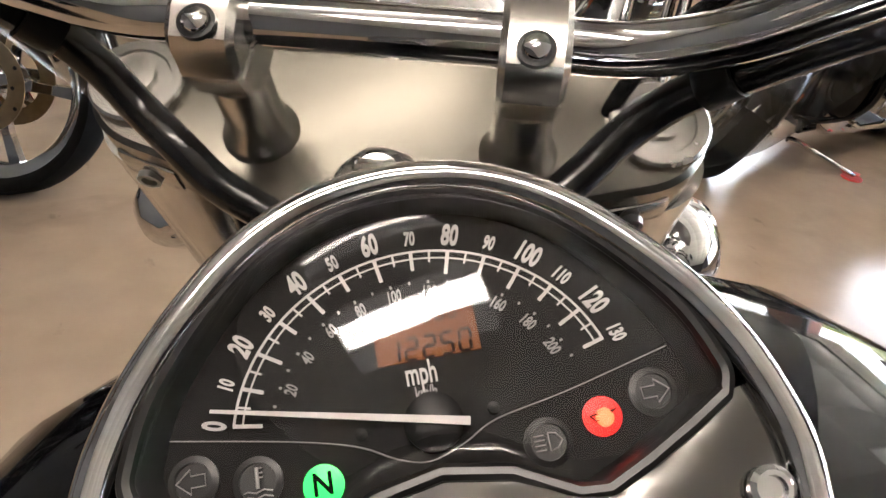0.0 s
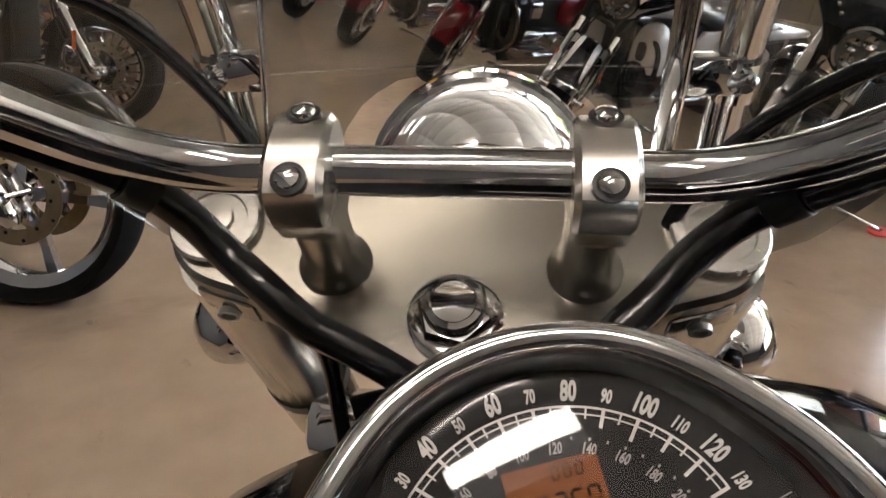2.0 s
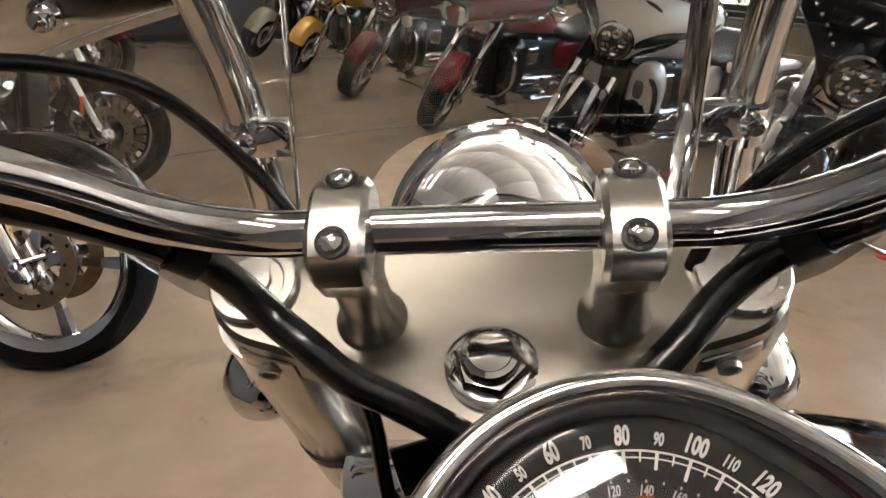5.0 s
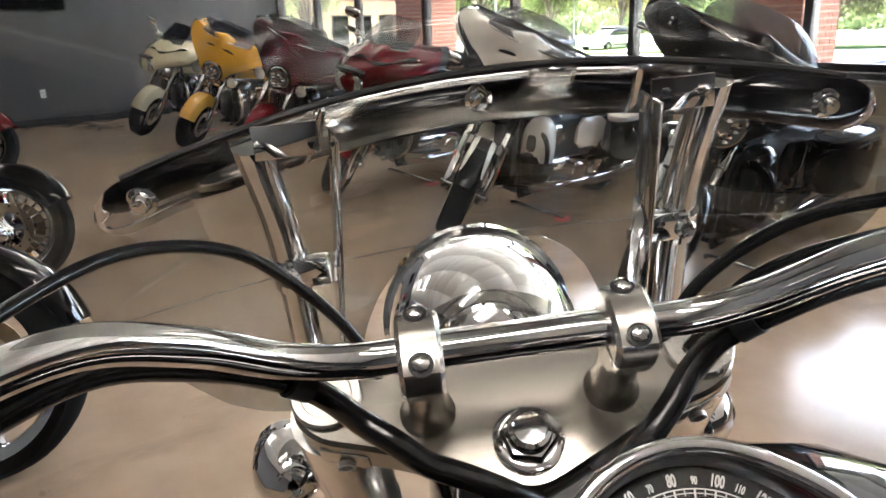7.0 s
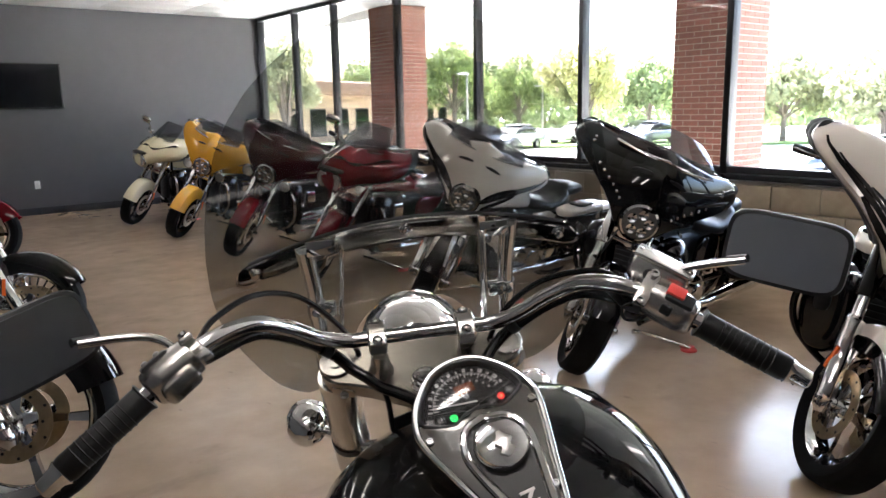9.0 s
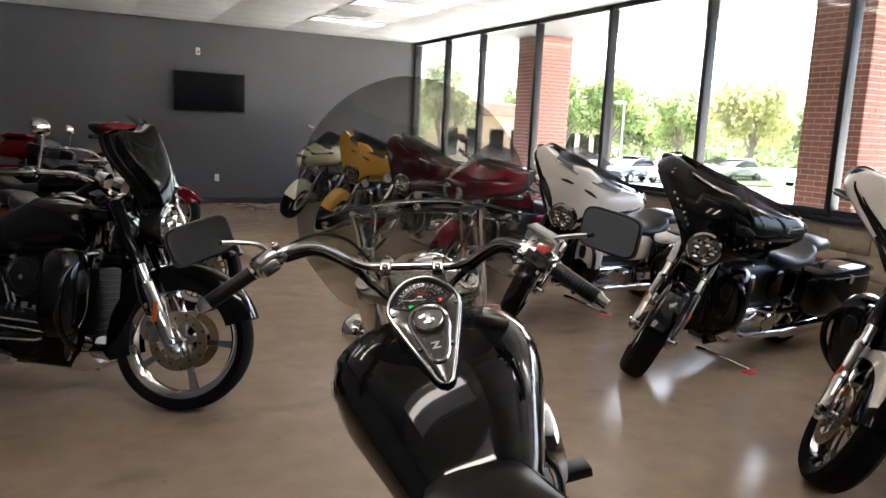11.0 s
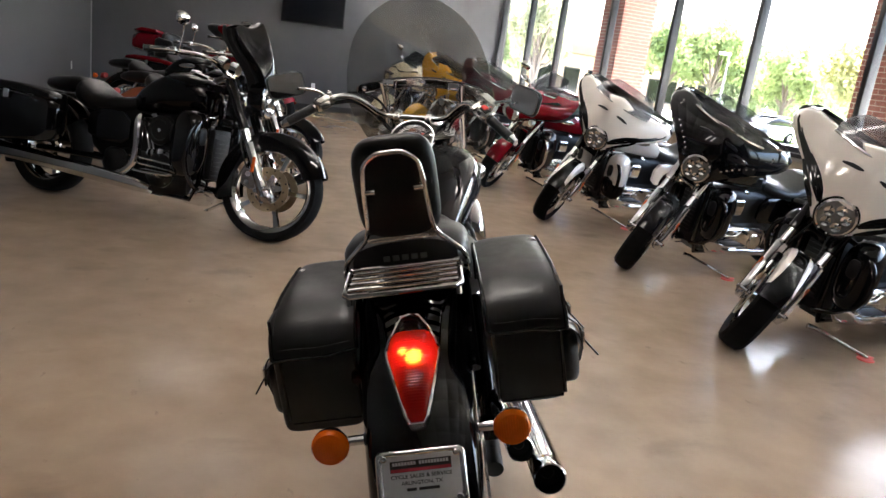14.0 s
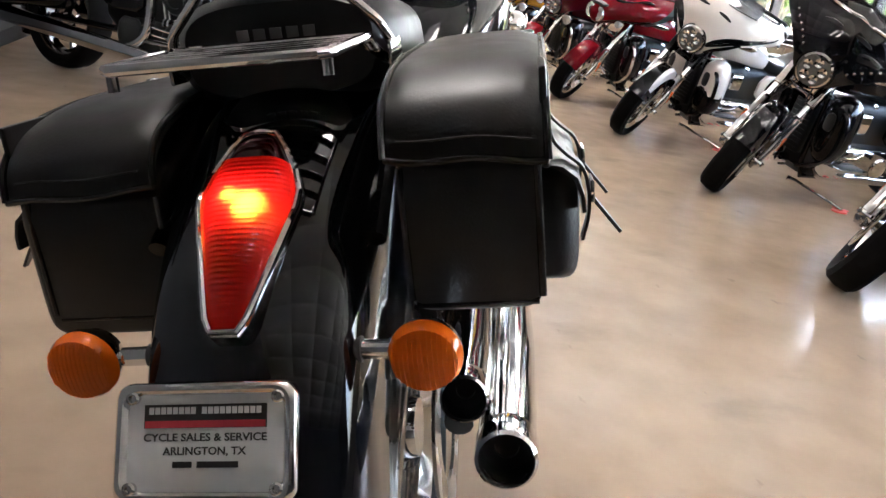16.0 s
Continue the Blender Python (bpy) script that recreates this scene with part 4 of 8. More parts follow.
        part("screen_trim", Geo().tube([(x, y + 0.004, z - 0.004) for x, y, z in rows[0]], 0.007, 8), CHROME, wsc, "thin chrome trim strip")
    # tank, seat, tail
    tank = part("tank", Geo().loft([(hy - 0.08, 0.85, 0.05, 0.06), (hy - 0.10, 0.86, 0.10, 0.10), (hy - 0.15, 0.87, 0.140, 0.122), (hy - 0.25, 0.875, 0.172, 0.136), (hy - 0.40, 0.86, 0.180, 0.138), (hy - 0.52, 0.825, 0.160, 0.122), (hy - 0.62, 0.785, 0.122, 0.092), (hy - 0.70, 0.745, 0.08, 0.06), (hy - 0.74, 0.725, 0.04, 0.035)], 32, 2.5), paint, base)
    for sx in (-1, 1) if not dark else ():
        part("tank_badge", Geo().loft([(hy - 0.22, 0.885, 0.004, 0.010, sx * 0.170), (hy - 0.27, 0.885, 0.006, 0.024, sx * 0.174), (hy - 0.37, 0.875, 0.006, 0.022, sx * 0.178), (hy - 0.42, 0.870, 0.004, 0.008, sx * 0.176)], 14, 2.5), CHROME, tank)
    con = part("tank_console", Geo().loft([(hy - 0.16, 1.000, 0.03, 0.012), (hy - 0.25, 1.018, 0.045, 0.014), (hy - 0.45, 0.985, 0.04, 0.014), (hy - 0.62, 0.885, 0.025, 0.012)], 16), CHROME, base)
    part("filler_cap", Geo().lathe([(0.04, 0), (0.04, 0.012), (0.03, 0.02), (0.002, 0.022)], (0, hy - 0.28, 1.022), (0, 0, 1), 20), CHROME, con)
    yb = -wheelbase
    part("seat", Geo().loft([(hy - 0.60, 0.765, 0.05, 0.03), (hy - 0.64, 0.755, 0.10, 0.052), (hy - 0.72, 0.730, 0.150, 0.060), (hy - 0.84, 0.708, 0.195, 0.062), (hy - 0.96, 0.712, 0.205, 0.072), (hy - 1.06, 0.745, 0.200, 0.092), (hy - 1.10, 0.765, 0.185, 0.095), (hy - 1.12, 0.765, 0.165, 0.080)], 28, 2.5), seatcolor or LEATHER, base, "low scooped rider seat", smooth=60)
    part("pillion_seat", Geo().loft([(hy - 1.085, 0.80, 0.12, 0.045), (hy - 1.11, 0.805, 0.155, 0.062), (hy - 1.22, 0.808, 0.150, 0.062), (hy - 1.36, 0.800, 0.120, 0.055), (hy - 1.46, 0.790, 0.085, 0.042), (hy - 1.50, 0.785, 0.05, 0.025)], 26, 2.6), seatcolor or LEATHER, base, smooth=60)
    part("rear_fender", fender(0.345, yb, 0.32, 40, 205, 0.115, 0.008, 0.06), rear or accent, base)
    part("tail_lamp", Geo().loft([(yb - 0.37, 0.63, 0.04, 0.03), (yb - 0.40, 0.62, 0.05, 0.035), (yb - 0.42, 0.61, 0.035, 0.025)], 16), PUCK, base)
    if fairing != "none" or trunk:
        for sx in (-1, 1):
            bag = part("saddlebag", Geo().loft([(yb + 0.33, 0.53, 0.03, 0.08, sx * 0.26), (yb + 0.30, 0.54, 0.075, 0.145, sx * 0.28), (yb + 0.22, 0.54, 0.098, 0.168, sx * 0.295), (yb + 0.05, 0.535, 0.110, 0.178, sx * 0.305), (yb - 0.22, 0.52, 0.112, 0.195, sx * 0.305), (yb - 0.35, 0.50, 0.104, 0.205, sx * 0.30), (yb - 0.41, 0.49, 0.09, 0.19, sx * 0.29), (yb - 0.43, 0.49, 0.06, 0.15, sx * 0.285)], 28, 4.0), bagpaint or paint, base, smooth=50)
            part("lid", Geo().loft([(yb + 0.32, 0.675, 0.04, 0.018, sx * 0.28), (yb + 0.29, 0.69, 0.085, 0.030, sx * 0.29), (yb + 0.05, 0.712, 0.116, 0.036, sx * 0.305), (yb - 0.24, 0.712, 0.117, 0.036, sx * 0.305), (yb - 0.38, 0.70, 0.10, 0.030, sx * 0.295), (yb - 0.425, 0.69, 0.06, 0.016, sx * 0.285)], 24, 3.6), paint, bag, smooth=50)
            part("lid_seam", Geo().tube([(sx * (0.305 + 0.1175), yb + 0.22, 0.676), (sx * (0.305 + 0.119), yb - 0.05, 0.678), (sx * (0.305 + 0.117), yb - 0.30, 0.674)], 0.003, 6), MATTE, bag)
            part("latch", Geo().box((sx * 0.424, yb - 0.02, 0.66), (0.012, 0.05, 0.06), 0.004), CHROME, bag)
            if bagpaint:
                part("bag_speaker", Geo().loft([(yb + 0.17, 0.738, 0.05, 0.010, sx * 0.305), (yb + 0.15, 0.742, 0.075, 0.013, sx * 0.305), (yb - 0.02, 0.746, 0.075, 0.013, sx * 0.305), (yb - 0.04, 0.742, 0.05, 0.010, sx * 0.305)], 20, 3), MATTE, bag, "black speaker grille in the lid")
    if trunk:
        tk = part("trunk", Geo().loft([(yb - 0.02, 0.96, 0.20, 0.10), (yb - 0.05, 0.96, 0.265, 0.12), (yb - 0.30, 0.95, 0.285, 0.125), (yb - 0.42, 0.94, 0.25, 0.11), (yb - 0.45, 0.94, 0.18, 0.08)], 28, 4.0), paint, base, smooth=50)
        part("trunk_lid", Geo().loft([(yb - 0.03, 1.085, 0.20, 0.02), (yb - 0.06, 1.095, 0.27, 0.032), (yb - 0.28, 1.10, 0.288, 0.036), (yb - 0.42, 1.08, 0.24, 0.026), (yb - 0.45, 1.07, 0.17, 0.014)], 28, 3.4), paint, tk, smooth=50)
        part("backrest", Geo().loft([(yb + 0.07, 0.99, 0.17, 0.10), (yb + 0.04, 0.99, 0.21, 0.135), (yb - 0.01, 0.99, 0.20, 0.13)], 24, 3.5), LEATHER, tk, smooth=60)
        for sx in (-1, 1):
            part("armrest", Geo().loft([(yb + 0.20, 0.93, 0.03, 0.035, sx * 0.24), (yb + 0.17, 0.94, 0.045, 0.055, sx * 0.245), (yb, 0.95, 0.05, 0.07, sx * 0.25), (yb - 0.04, 0.95, 0.04, 0.05, sx * 0.25)], 18, 3), LEATHER, tk, smooth=60)
        part("trunk_lamp", Geo().box((0, yb - 0.445, 0.95), (0.3, 0.03, 0.05), 0.01), PUCK, tk)
        part("trunk_rack", Geo().tube([(-0.18, yb - 0.1, 0.84), (-0.18, yb - 0.1, 0.70), (0.18, yb - 0.1, 0.70), (0.18, yb - 0.1, 0.84)], 0.012, 8), CHROME, tk)
    # engine
    ey = -0.80
    bright = CHROME if not dark else ENGINE
    eng = part("engine", Geo().loft([(ey + 0.27, 0.30, 0.09, 0.07), (ey + 0.23, 0.30, 0.13, 0.12), (ey - 0.02, 0.30, 0.15, 0.15), (ey - 0.30, 0.31, 0.15, 0.15), (ey - 0.46, 0.34, 0.13, 0.12), (ey - 0.52, 0.35, 0.09, 0.08)], 24, 4), ENGINE, base)
    for s in (-1, 1):
        d = Vector((0, s * math.sin(radians(22)), math.cos(radians(22))))
        o = Vector((0, ey - 0.02 + s * 0.05, 0.42))
        part("cylinder", Geo().lathe([(0.062, 0.0), (0.062, 0.03)] + [(r, 0.03 + k * 0.018 + e) for k in range(10) for r, e in ((0.070, 0.002), (0.098, 0.005), (0.098, 0.010), (0.070, 0.013))] + [(0.062, 0.24)], o, d, 24), ENGINE if not dark else MATTE, eng)
        rc = part("rocker_cover", Geo().box(o + d * 0.262, (0.19, 0.14, 0.065), 0.022, Matrix.Rotation(-s * radians(22), 4, "X")), CHROME, eng)
        for bx in (-0.08, 0.08):
            part("bolt", Geo().lathe([(0.008, 0), (0.008, 0.008), (0.0005, 0.010)], o + d * 0.29 + Vector((bx, s * 0.04, 0)), d, 6), CHROME, rc)
        part("pushrod_tube", Geo().tube([(0.11, ey - 0.02 + s * 0.02, 0.36), tuple(o + d * 0.25 + Vector((0.10, 0, 0)))], 0.011, 10), CHROME, eng)
        part("pushrod_tube", Geo().tube([(0.12, ey - 0.02 + s * 0.05, 0.36), tuple(o + d * 0.25 + Vector((0.10, s * 0.03, 0)))], 0.011, 10), CHROME, eng)
    ac = part("air_cleaner", Geo().lathe([(0.05, 0), (0.098, 0.008), (0.104, 0.020), (0.104, 0.050), (0.096, 0.064), (0.070, 0.072), (0.066, 0.066), (0.002, 0.068)], (0.10, ey - 0.01, 0.60), (1, 0, 0), 32), bright, eng)
    part("cover_bolt", Geo().lathe([(0.014, 0.066), (0.014, 0.074), (0.0005, 0.077)], (0.10, ey - 0.01, 0.60), (1, 0, 0), 6), CHROME, ac)
    tc = part("timing_cover", Geo().lathe([(0.115, 0), (0.115, 0.02), (0.095, 0.035), (0.050, 0.040), (0.045, 0.036), (0.002, 0.038)], (0.135, ey + 0.02, 0.33), (1, 0, 0), 32), bright, eng)
    for k in range(5):
        a = 2 * math.pi * k / 5 + 0.4
        part("bolt", Geo().lathe([(0.008, 0), (0.008, 0.007), (0.0005, 0.008)], (0.160, ey + 0.02 + 0.098 * math.cos(a), 0.33 + 0.098 * math.sin(a)), (1, 0, 0), 8), CHROME, tc)
    for k in range(3):
        part("lifter_block", Geo().box((0.118, ey - 0.09 + 0.075 * k, 0.44 + 0.012 * (k == 1)), (0.05, 0.06, 0.05), 0.012), CHROME, eng)
    part("gear_cover", Geo().loft([(ey - 0.26, 0.33, 0.02, 0.06, 0.15), (ey - 0.30, 0.33, 0.035, 0.095, 0.15), (ey - 0.40, 0.34, 0.035, 0.09, 0.15), (ey - 0.45, 0.35, 0.015, 0.05, 0.14)], 18, 3), bright, eng)
    pr = part("primary_cover", Geo().loft([(ey + 0.22, 0.31, 0.02, 0.07, -0.15), (ey + 0.18, 0.31, 0.045, 0.115, -0.165), (ey + 0.05, 0.31, 0.052, 0.128, -0.17), (ey - 0.28, 0.31, 0.052, 0.118, -0.17), (ey - 0.40, 0.31, 0.04, 0.095, -0.16), (ey - 0.44, 0.31, 0.02, 0.06, -0.15)], 26, 2.8), CHROME, eng, smooth=50)
    part("derby_cover", Geo().lathe([(0.072, 0), (0.072, 0.010), (0.062, 0.018), (0.0005, 0.020)], (-0.215, ey - 0.26, 0.31), (-1, 0, 0), 28), bright, pr)
    part("inspection_cover", Geo().loft([(ey + 0.10, 0.33, 0.006, 0.02, -0.222), (ey + 0.08, 0.33, 0.009, 0.032, -0.222), (ey - 0.06, 0.33, 0.009, 0.032, -0.222), (ey - 0.08, 0.33, 0.006, 0.02, -0.222)], 16, 2.4), bright, pr)
    for k in range(5):
        a = 2 * math.pi * k / 5
        part("bolt", Geo().lathe([(0.006, 0), (0.006, 0.005), (0.0005, 0.006)], (-0.232, ey - 0.26 + 0.058 * math.cos(a), 0.31 + 0.058 * math.sin(a)), (-1, 0, 0), 8), CHROME, pr)
    part("horn_cover", Geo().loft([(ey + 0.045, 0.58, 0.02, 0.05, -0.12), (ey + 0.03, 0.58, 0.035, 0.075, -0.125), (ey - 0.07, 0.58, 0.035, 0.075, -0.125), (ey - 0.085, 0.58, 0.02, 0.05, -0.12)], 18, 3), CHROME, eng)
    for k in range(4):
        part("carrier_rib", Geo().box((0, ey - 0.02, 0.19 + 0.022 * k), (0.24, 0.46, 0.008), 0.003), ENGINE, eng)
    for sx in (-1, 1) if not dark else ():
        ex = sx * 0.19
        p = part("exhaust_pipe", Geo().tube(curve([(0.09, ey + 0.16, 0.56), (0.14, ey + 0.22, 0.46), (sx * 0.16, ey + 0.10, 0.26), (ex, ey - 0.25, 0.22), (sx * 0.23, yb + 0.35, 0.23)], 6), 0.024, 12), CHROME, base)
        part("muffler", Geo().tube([(sx * 0.23, yb + 0.46, 0.23), (sx * 0.235, yb + 0.38, 0.23), (sx * 0.25, yb - 0.34, 0.24), (sx * 0.25, yb - 0.40, 0.243), (sx * 0.252, yb - 0.43, 0.244)], [0.028, 0.050, 0.056, 0.056, 0.048], 22), CHROME, p)
        part("heat_shield", Geo().tube(curve([(0.15, ey + 0.2, 0.42), (sx * 0.18, ey + 0.08, 0.25), (sx * 0.2, ey - 0.2, 0.225), (sx * 0.225, yb + 0.46, 0.23)], 6), 0.036, 14), CHROME, p)
    for sx in (-1, 1):
        fb = part("footboard", Geo().loft([(-0.56, 0.335, 0.03, 0.008, sx * 0.275), (-0.59, 0.325, 0.05, 0.010, sx * 0.275), (-0.80, 0.315, 0.055, 0.010, sx * 0.275), (-0.87, 0.315, 0.035, 0.008, sx * 0.275)], 16, 4), CHROME, base)
        part("rubber_tread", Geo().box((sx * 0.275, -0.71, 0.330), (0.085, 0.22, 0.008), 0.003), MATTE, fb)
        part("bracket", Geo().tube([(sx * 0.13, -0.72, 0.28), (sx * 0.25, -0.72, 0.308)], 0.014, 8), CHROME, fb)
        part("engine_guard", Geo().tube(curve([(sx * 0.05, -0.49, 0.74), (sx * 0.20, -0.45, 0.725), (sx * 0.33, -0.44, 0.66), (sx * 0.365, -0.44, 0.55), (sx * 0.33, -0.46, 0.42), (sx * 0.20, -0.49, 0.30), (sx * 0.06, -0.52, 0.24)], 6), 0.0165, 12), guardmat, base)
        part("downtube", Geo().tube([(sx * 0.05, hy - 0.08, 0.86), (sx * 0.10, -0.50, 0.30), (sx * 0.10, -0.55, 0.18), (sx * 0.10, -1.2, 0.18)], 0.017, 10), BLACK, base)
        if lowers:
            lf = part("lower_fairing", Geo().loft([(-0.415, 0.57, 0.05, 0.13, sx * 0.235), (-0.43, 0.565, 0.085, 0.185, sx * 0.238), (-0.47, 0.555, 0.108, 0.215, sx * 0.238), (-0.54, 0.55, 0.110, 0.225, sx * 0.232), (-0.60, 0.55, 0.090, 0.20, sx * 0.222), (-0.64, 0.55, 0.05, 0.14, sx * 0.21)], 28, 2.5), BLACK if not lowpaint else paint, base, smooth=60)
            if lowpaint:
                part("lower_panel", Geo().loft([(-0.405, 0.46, 0.035, 0.07, sx * 0.232), (-0.42, 0.455, 0.080, 0.10, sx * 0.236), (-0.47, 0.44, 0.110, 0.115, sx * 0.238), (-0.56, 0.44, 0.112, 0.118, sx * 0.230), (-0.63, 0.45, 0.06, 0.08, sx * 0.215)], 24, 2.6), BLACK, lf, smooth=60)
            part("vent_door", Geo().loft([(-0.402, 0.61, 0.022, 0.040, sx * 0.245), (-0.408, 0.61, 0.035, 0.056, sx * 0.245), (-0.44, 0.61, 0.04, 0.06, sx * 0.245)], 18, 3), MATTE, lf)
            part("glove_lid", Geo().loft([(-0.55, 0.60, 0.05, 0.06, sx * 0.275), (-0.60, 0.60, 0.055, 0.075, sx * 0.255), (-0.645, 0.60, 0.04, 0.055, sx * 0.235)], 18, 3), MATTE, lf)
        part("side_cover", Geo().loft([(-1.05, 0.56, 0.012, 0.06, sx * 0.16), (-1.10, 0.57, 0.028, 0.11, sx * 0.165), (-1.30, 0.57, 0.028, 0.115, sx * 0.165), (-1.40, 0.56, 0.012, 0.07, sx * 0.16)], 20, 3), paint, base)
        part("turn_signal", Geo().lathe([(0.012, -0.03), (0.028, -0.01), (0.028, 0.012), (0.002, 0.02)], (sx * 0.19, yb - 0.36, 0.60), (0, -1, 0), 14), AMBER, base)
    if dark:
        part("header_pipe", Geo().tube(curve([(0.10, ey - 0.16, 0.66), (0.17, ey - 0.17, 0.66), (0.205, ey - 0.155, 0.60), (0.21, ey - 0.14, 0.46), (0.21, ey - 0.16, 0.34), (0.215, ey - 0.26, 0.26), (0.22, ey - 0.40, 0.235)], 6), 0.030, 16), CHROME, base, "chrome exhaust header")
        part("side_exhaust", Geo().tube([(0.215, ey + 0.02, 0.20), (0.225, ey - 0.10, 0.215), (0.24, yb + 0.20, 0.25), (0.25, yb - 0.40, 0.275), (0.25, yb - 0.42, 0.275)], [0.030, 0.048, 0.054, 0.058, 0.050], 22), CHROME, base, "long chrome side exhaust")
        part("lower_guard", Geo().loft([(-0.46, 0.25, 0.05, 0.07), (-0.50, 0.25, 0.10, 0.11), (-0.60, 0.23, 0.11, 0.09)], 16, 4), CHROME, base)
        for z in (0.40, 0.44):
            part("shift_rod", Geo().tube([(0.19, ey + 0.25, z - 0.06), (0.20, ey - 0.2, z - 0.04)], 0.008, 8), CHROME, base)
    part("frame_cover", Geo().loft([(-0.52, 0.50, 0.06, 0.16), (-0.60, 0.48, 0.10, 0.24), (-0.95, 0.47, 0.115, 0.25), (-1.25, 0.50, 0.13, 0.22), (-1.42, 0.54, 0.10, 0.15)], 20, 4), MATTE, base)
    part("oil_filter", Geo().lathe([(0.035, -0.05), (0.038, -0.04), (0.038, 0.05), (0.03, 0.058), (0.002, 0.06)], (0.03, -0.45, 0.25), (0, 1, 0), 18), CHROME, base)
    rd = part("radiator", Geo().box((0, -0.455, 0.50), (0.18, 0.05, 0.34), 0.012), MATTE, base)
    for k in range(10):
        part("radiator_fin", Geo().box((0, -0.427, 0.36 + 0.031 * k), (0.16, 0.008, 0.006), 0.001), MATTE, rd)
    for sx in (-1, 1):
        part("swingarm", Geo().tube([(sx * 0.13, ey - 0.35, 0.34), (sx * 0.13, yb, 0.32)], 0.022, 10), BLACK, base)
        part("shock", Geo().tube([(sx * 0.15, yb + 0.08, 0.36), (sx * 0.15, yb + 0.22, 0.62)], 0.024, 10), CHROME, base)
    # shift lever, and the side stand that reaches the floor on the left
    part("shift_lever", Geo().tube([(-0.225, -0.50, 0.40), (-0.235, -0.60, 0.37), (-0.235, -0.80, 0.37), (-0.225, -0.88, 0.41)], 0.009, 8).tube([(-0.225, -0.50, 0.40), (-0.29, -0.50, 0.40)], 0.014, 10).tube([(-0.225, -0.88, 0.41), (-0.29, -0.88, 0.41)], 0.014, 10), CHROME, base)
    t = math.tan(radians(lean))
    foot = Vector((-0.36, -0.72, 0.36 * t + 0.014))
    part("side_stand", Geo().tube([(-0.13, -0.42, 0.17), (-0.16, -0.46, 0.165), tuple(foot)], [0.016, 0.014, 0.012], 10).box(foot, (0.05, 0.03, 0.012), 0.004, pose(0, 0, 0, 0, lean, 0)), CHROME, base)
    return base


def stand_pad(at):
    t = thing("stand_pad", pose(at[0], at[1], 0, 0, 0, 20), "red plastic pad under a side stand on the floor", "stand pad", "side stand pads")
    part("plate", Geo().lathe([(0.05, 0), (0.05, 0.005), (0.046, 0.008), (0.002, 0.009)], (0, 0, 0.0005), (0, 0, 1), 20), PUCK, t)
    part("tab", Geo().box((0.06, 0, 0.0055), (0.05, 0.035, 0.008), 0.003), PUCK, t)


ROW = [
    ("pearl white touring motorcycle with black flame stripes on its fairing", (2.775, 0.98), WHITE, dict(stripes=True, accent=BLACK, inlay=WHITE, forkmat=BLACK, bagpaint=BLACK, guardmat=BLACK)),
    ("gloss black touring motorcycle with a large studded handlebar fairing", (2.99, 2.50), BLACK, dict(studs=True, guardmat=BLACK)),
    ("pearl white touring motorcycle with black stripes and white leg fairings", (3.02, 4.05), WHITE, dict(stripes=True, lowpaint=True, accent=BLACK, inlay=WHITE, forkmat=BLACK, bagpaint=BLACK, guardmat=BLACK)),
    ("deep red touring motorcycle with twin headlights and a trunk", (3.02, 5.60), RED, dict(fairing="shark", trunk=True, accent=RED)),
    ("dark maroon touring motorcycle with a red front fender", (2.95, 7.20), MAROON, dict(accent=RED, passing=True, trunk=True)),
    ("amber yellow touring motorcycle with a handlebar fairing", (2.90, 8.85), YELLOW, dict(rim=BLACK, passing=True)),
    ("cream touring motorcycle with twin headlights near the end wall", (2.80, 10.40), CREAM, dict(fairing="shark", rim=BLACK)),
]
for label, at, paint, extra in ROW:
    motorcycle(label, at, 99, 9, paint, steer=38, **extra)
    stand_pad((at[0] + 0.76, at[1] - 0.27))
motorcycle("gloss black custom touring motorcycle with chrome five-spoke wheels", (0.19, 2.80), -128, 9, BLACK, steer=8, fairing="batwing", wheelbase=1.86, fr=0.345, lowers=True, guardmat=BLACK, forkmat=BLACK, fend=(22, 200), size=1.05, wing=(0.155, 1.40, 0.84, 0.10), screen=False)
for label, at, paint, extra in (
    ("black cruiser motorcycle with orange fenders and spoked wheels", (0.57, 4.80), BLACK, dict(fairing="none", spokes=24, rear=ORANGE, lowers=False)),
    ("black cruiser motorcycle with a low seat", (0.30, 6.6), BLACK, dict(fairing="none", screen=False, lowers=False, spokes=24)),
    ("deep red touring motorcycle with a trunk and handlebar fairing", (0.75, 8.3), RED, dict(trunk=True, bagpaint=BLACK, rear=BLACK, size=1.06)),
):
    motorcycle(label, at, -125, 9, paint, steer=8, **extra)


# ---- the motorcycle in the middle ----
HERO = Matrix(((0.9236, 0.3031, -0.2346, 0.4649), (-0.2938, 0.953, 0.0746, -0.4859), (0.2462, 0.0, 0.9692, 0.0), (0, 0, 0, 1)))
hero = thing("motorcycle", HERO, "black cruiser with chrome bars, windscreen and leather saddlebags", "motorcycle", "motorcycles in the showroom")
RAKE = radians(33)
STEM = Vector((0, 1.063, 1.13))
SAX = Vector((0, -math.sin(RAKE), math.cos(RAKE)))
STEER = Matrix.Translation(STEM) @ Matrix.Rotation(radians(-17), 4, SAX) @ Matrix.Translation(-STEM)


def plane(at, tilt):
    """A frame in the mid plane whose xy lies tilted up towards the front."""
    c, s = math.cos(radians(tilt)), math.sin(radians(tilt))
    return Matrix(((1, 0, 0, at[0]), (0, c, -s, at[1]), (0, s, c, at[2]), (0, 0, 0, 1)))


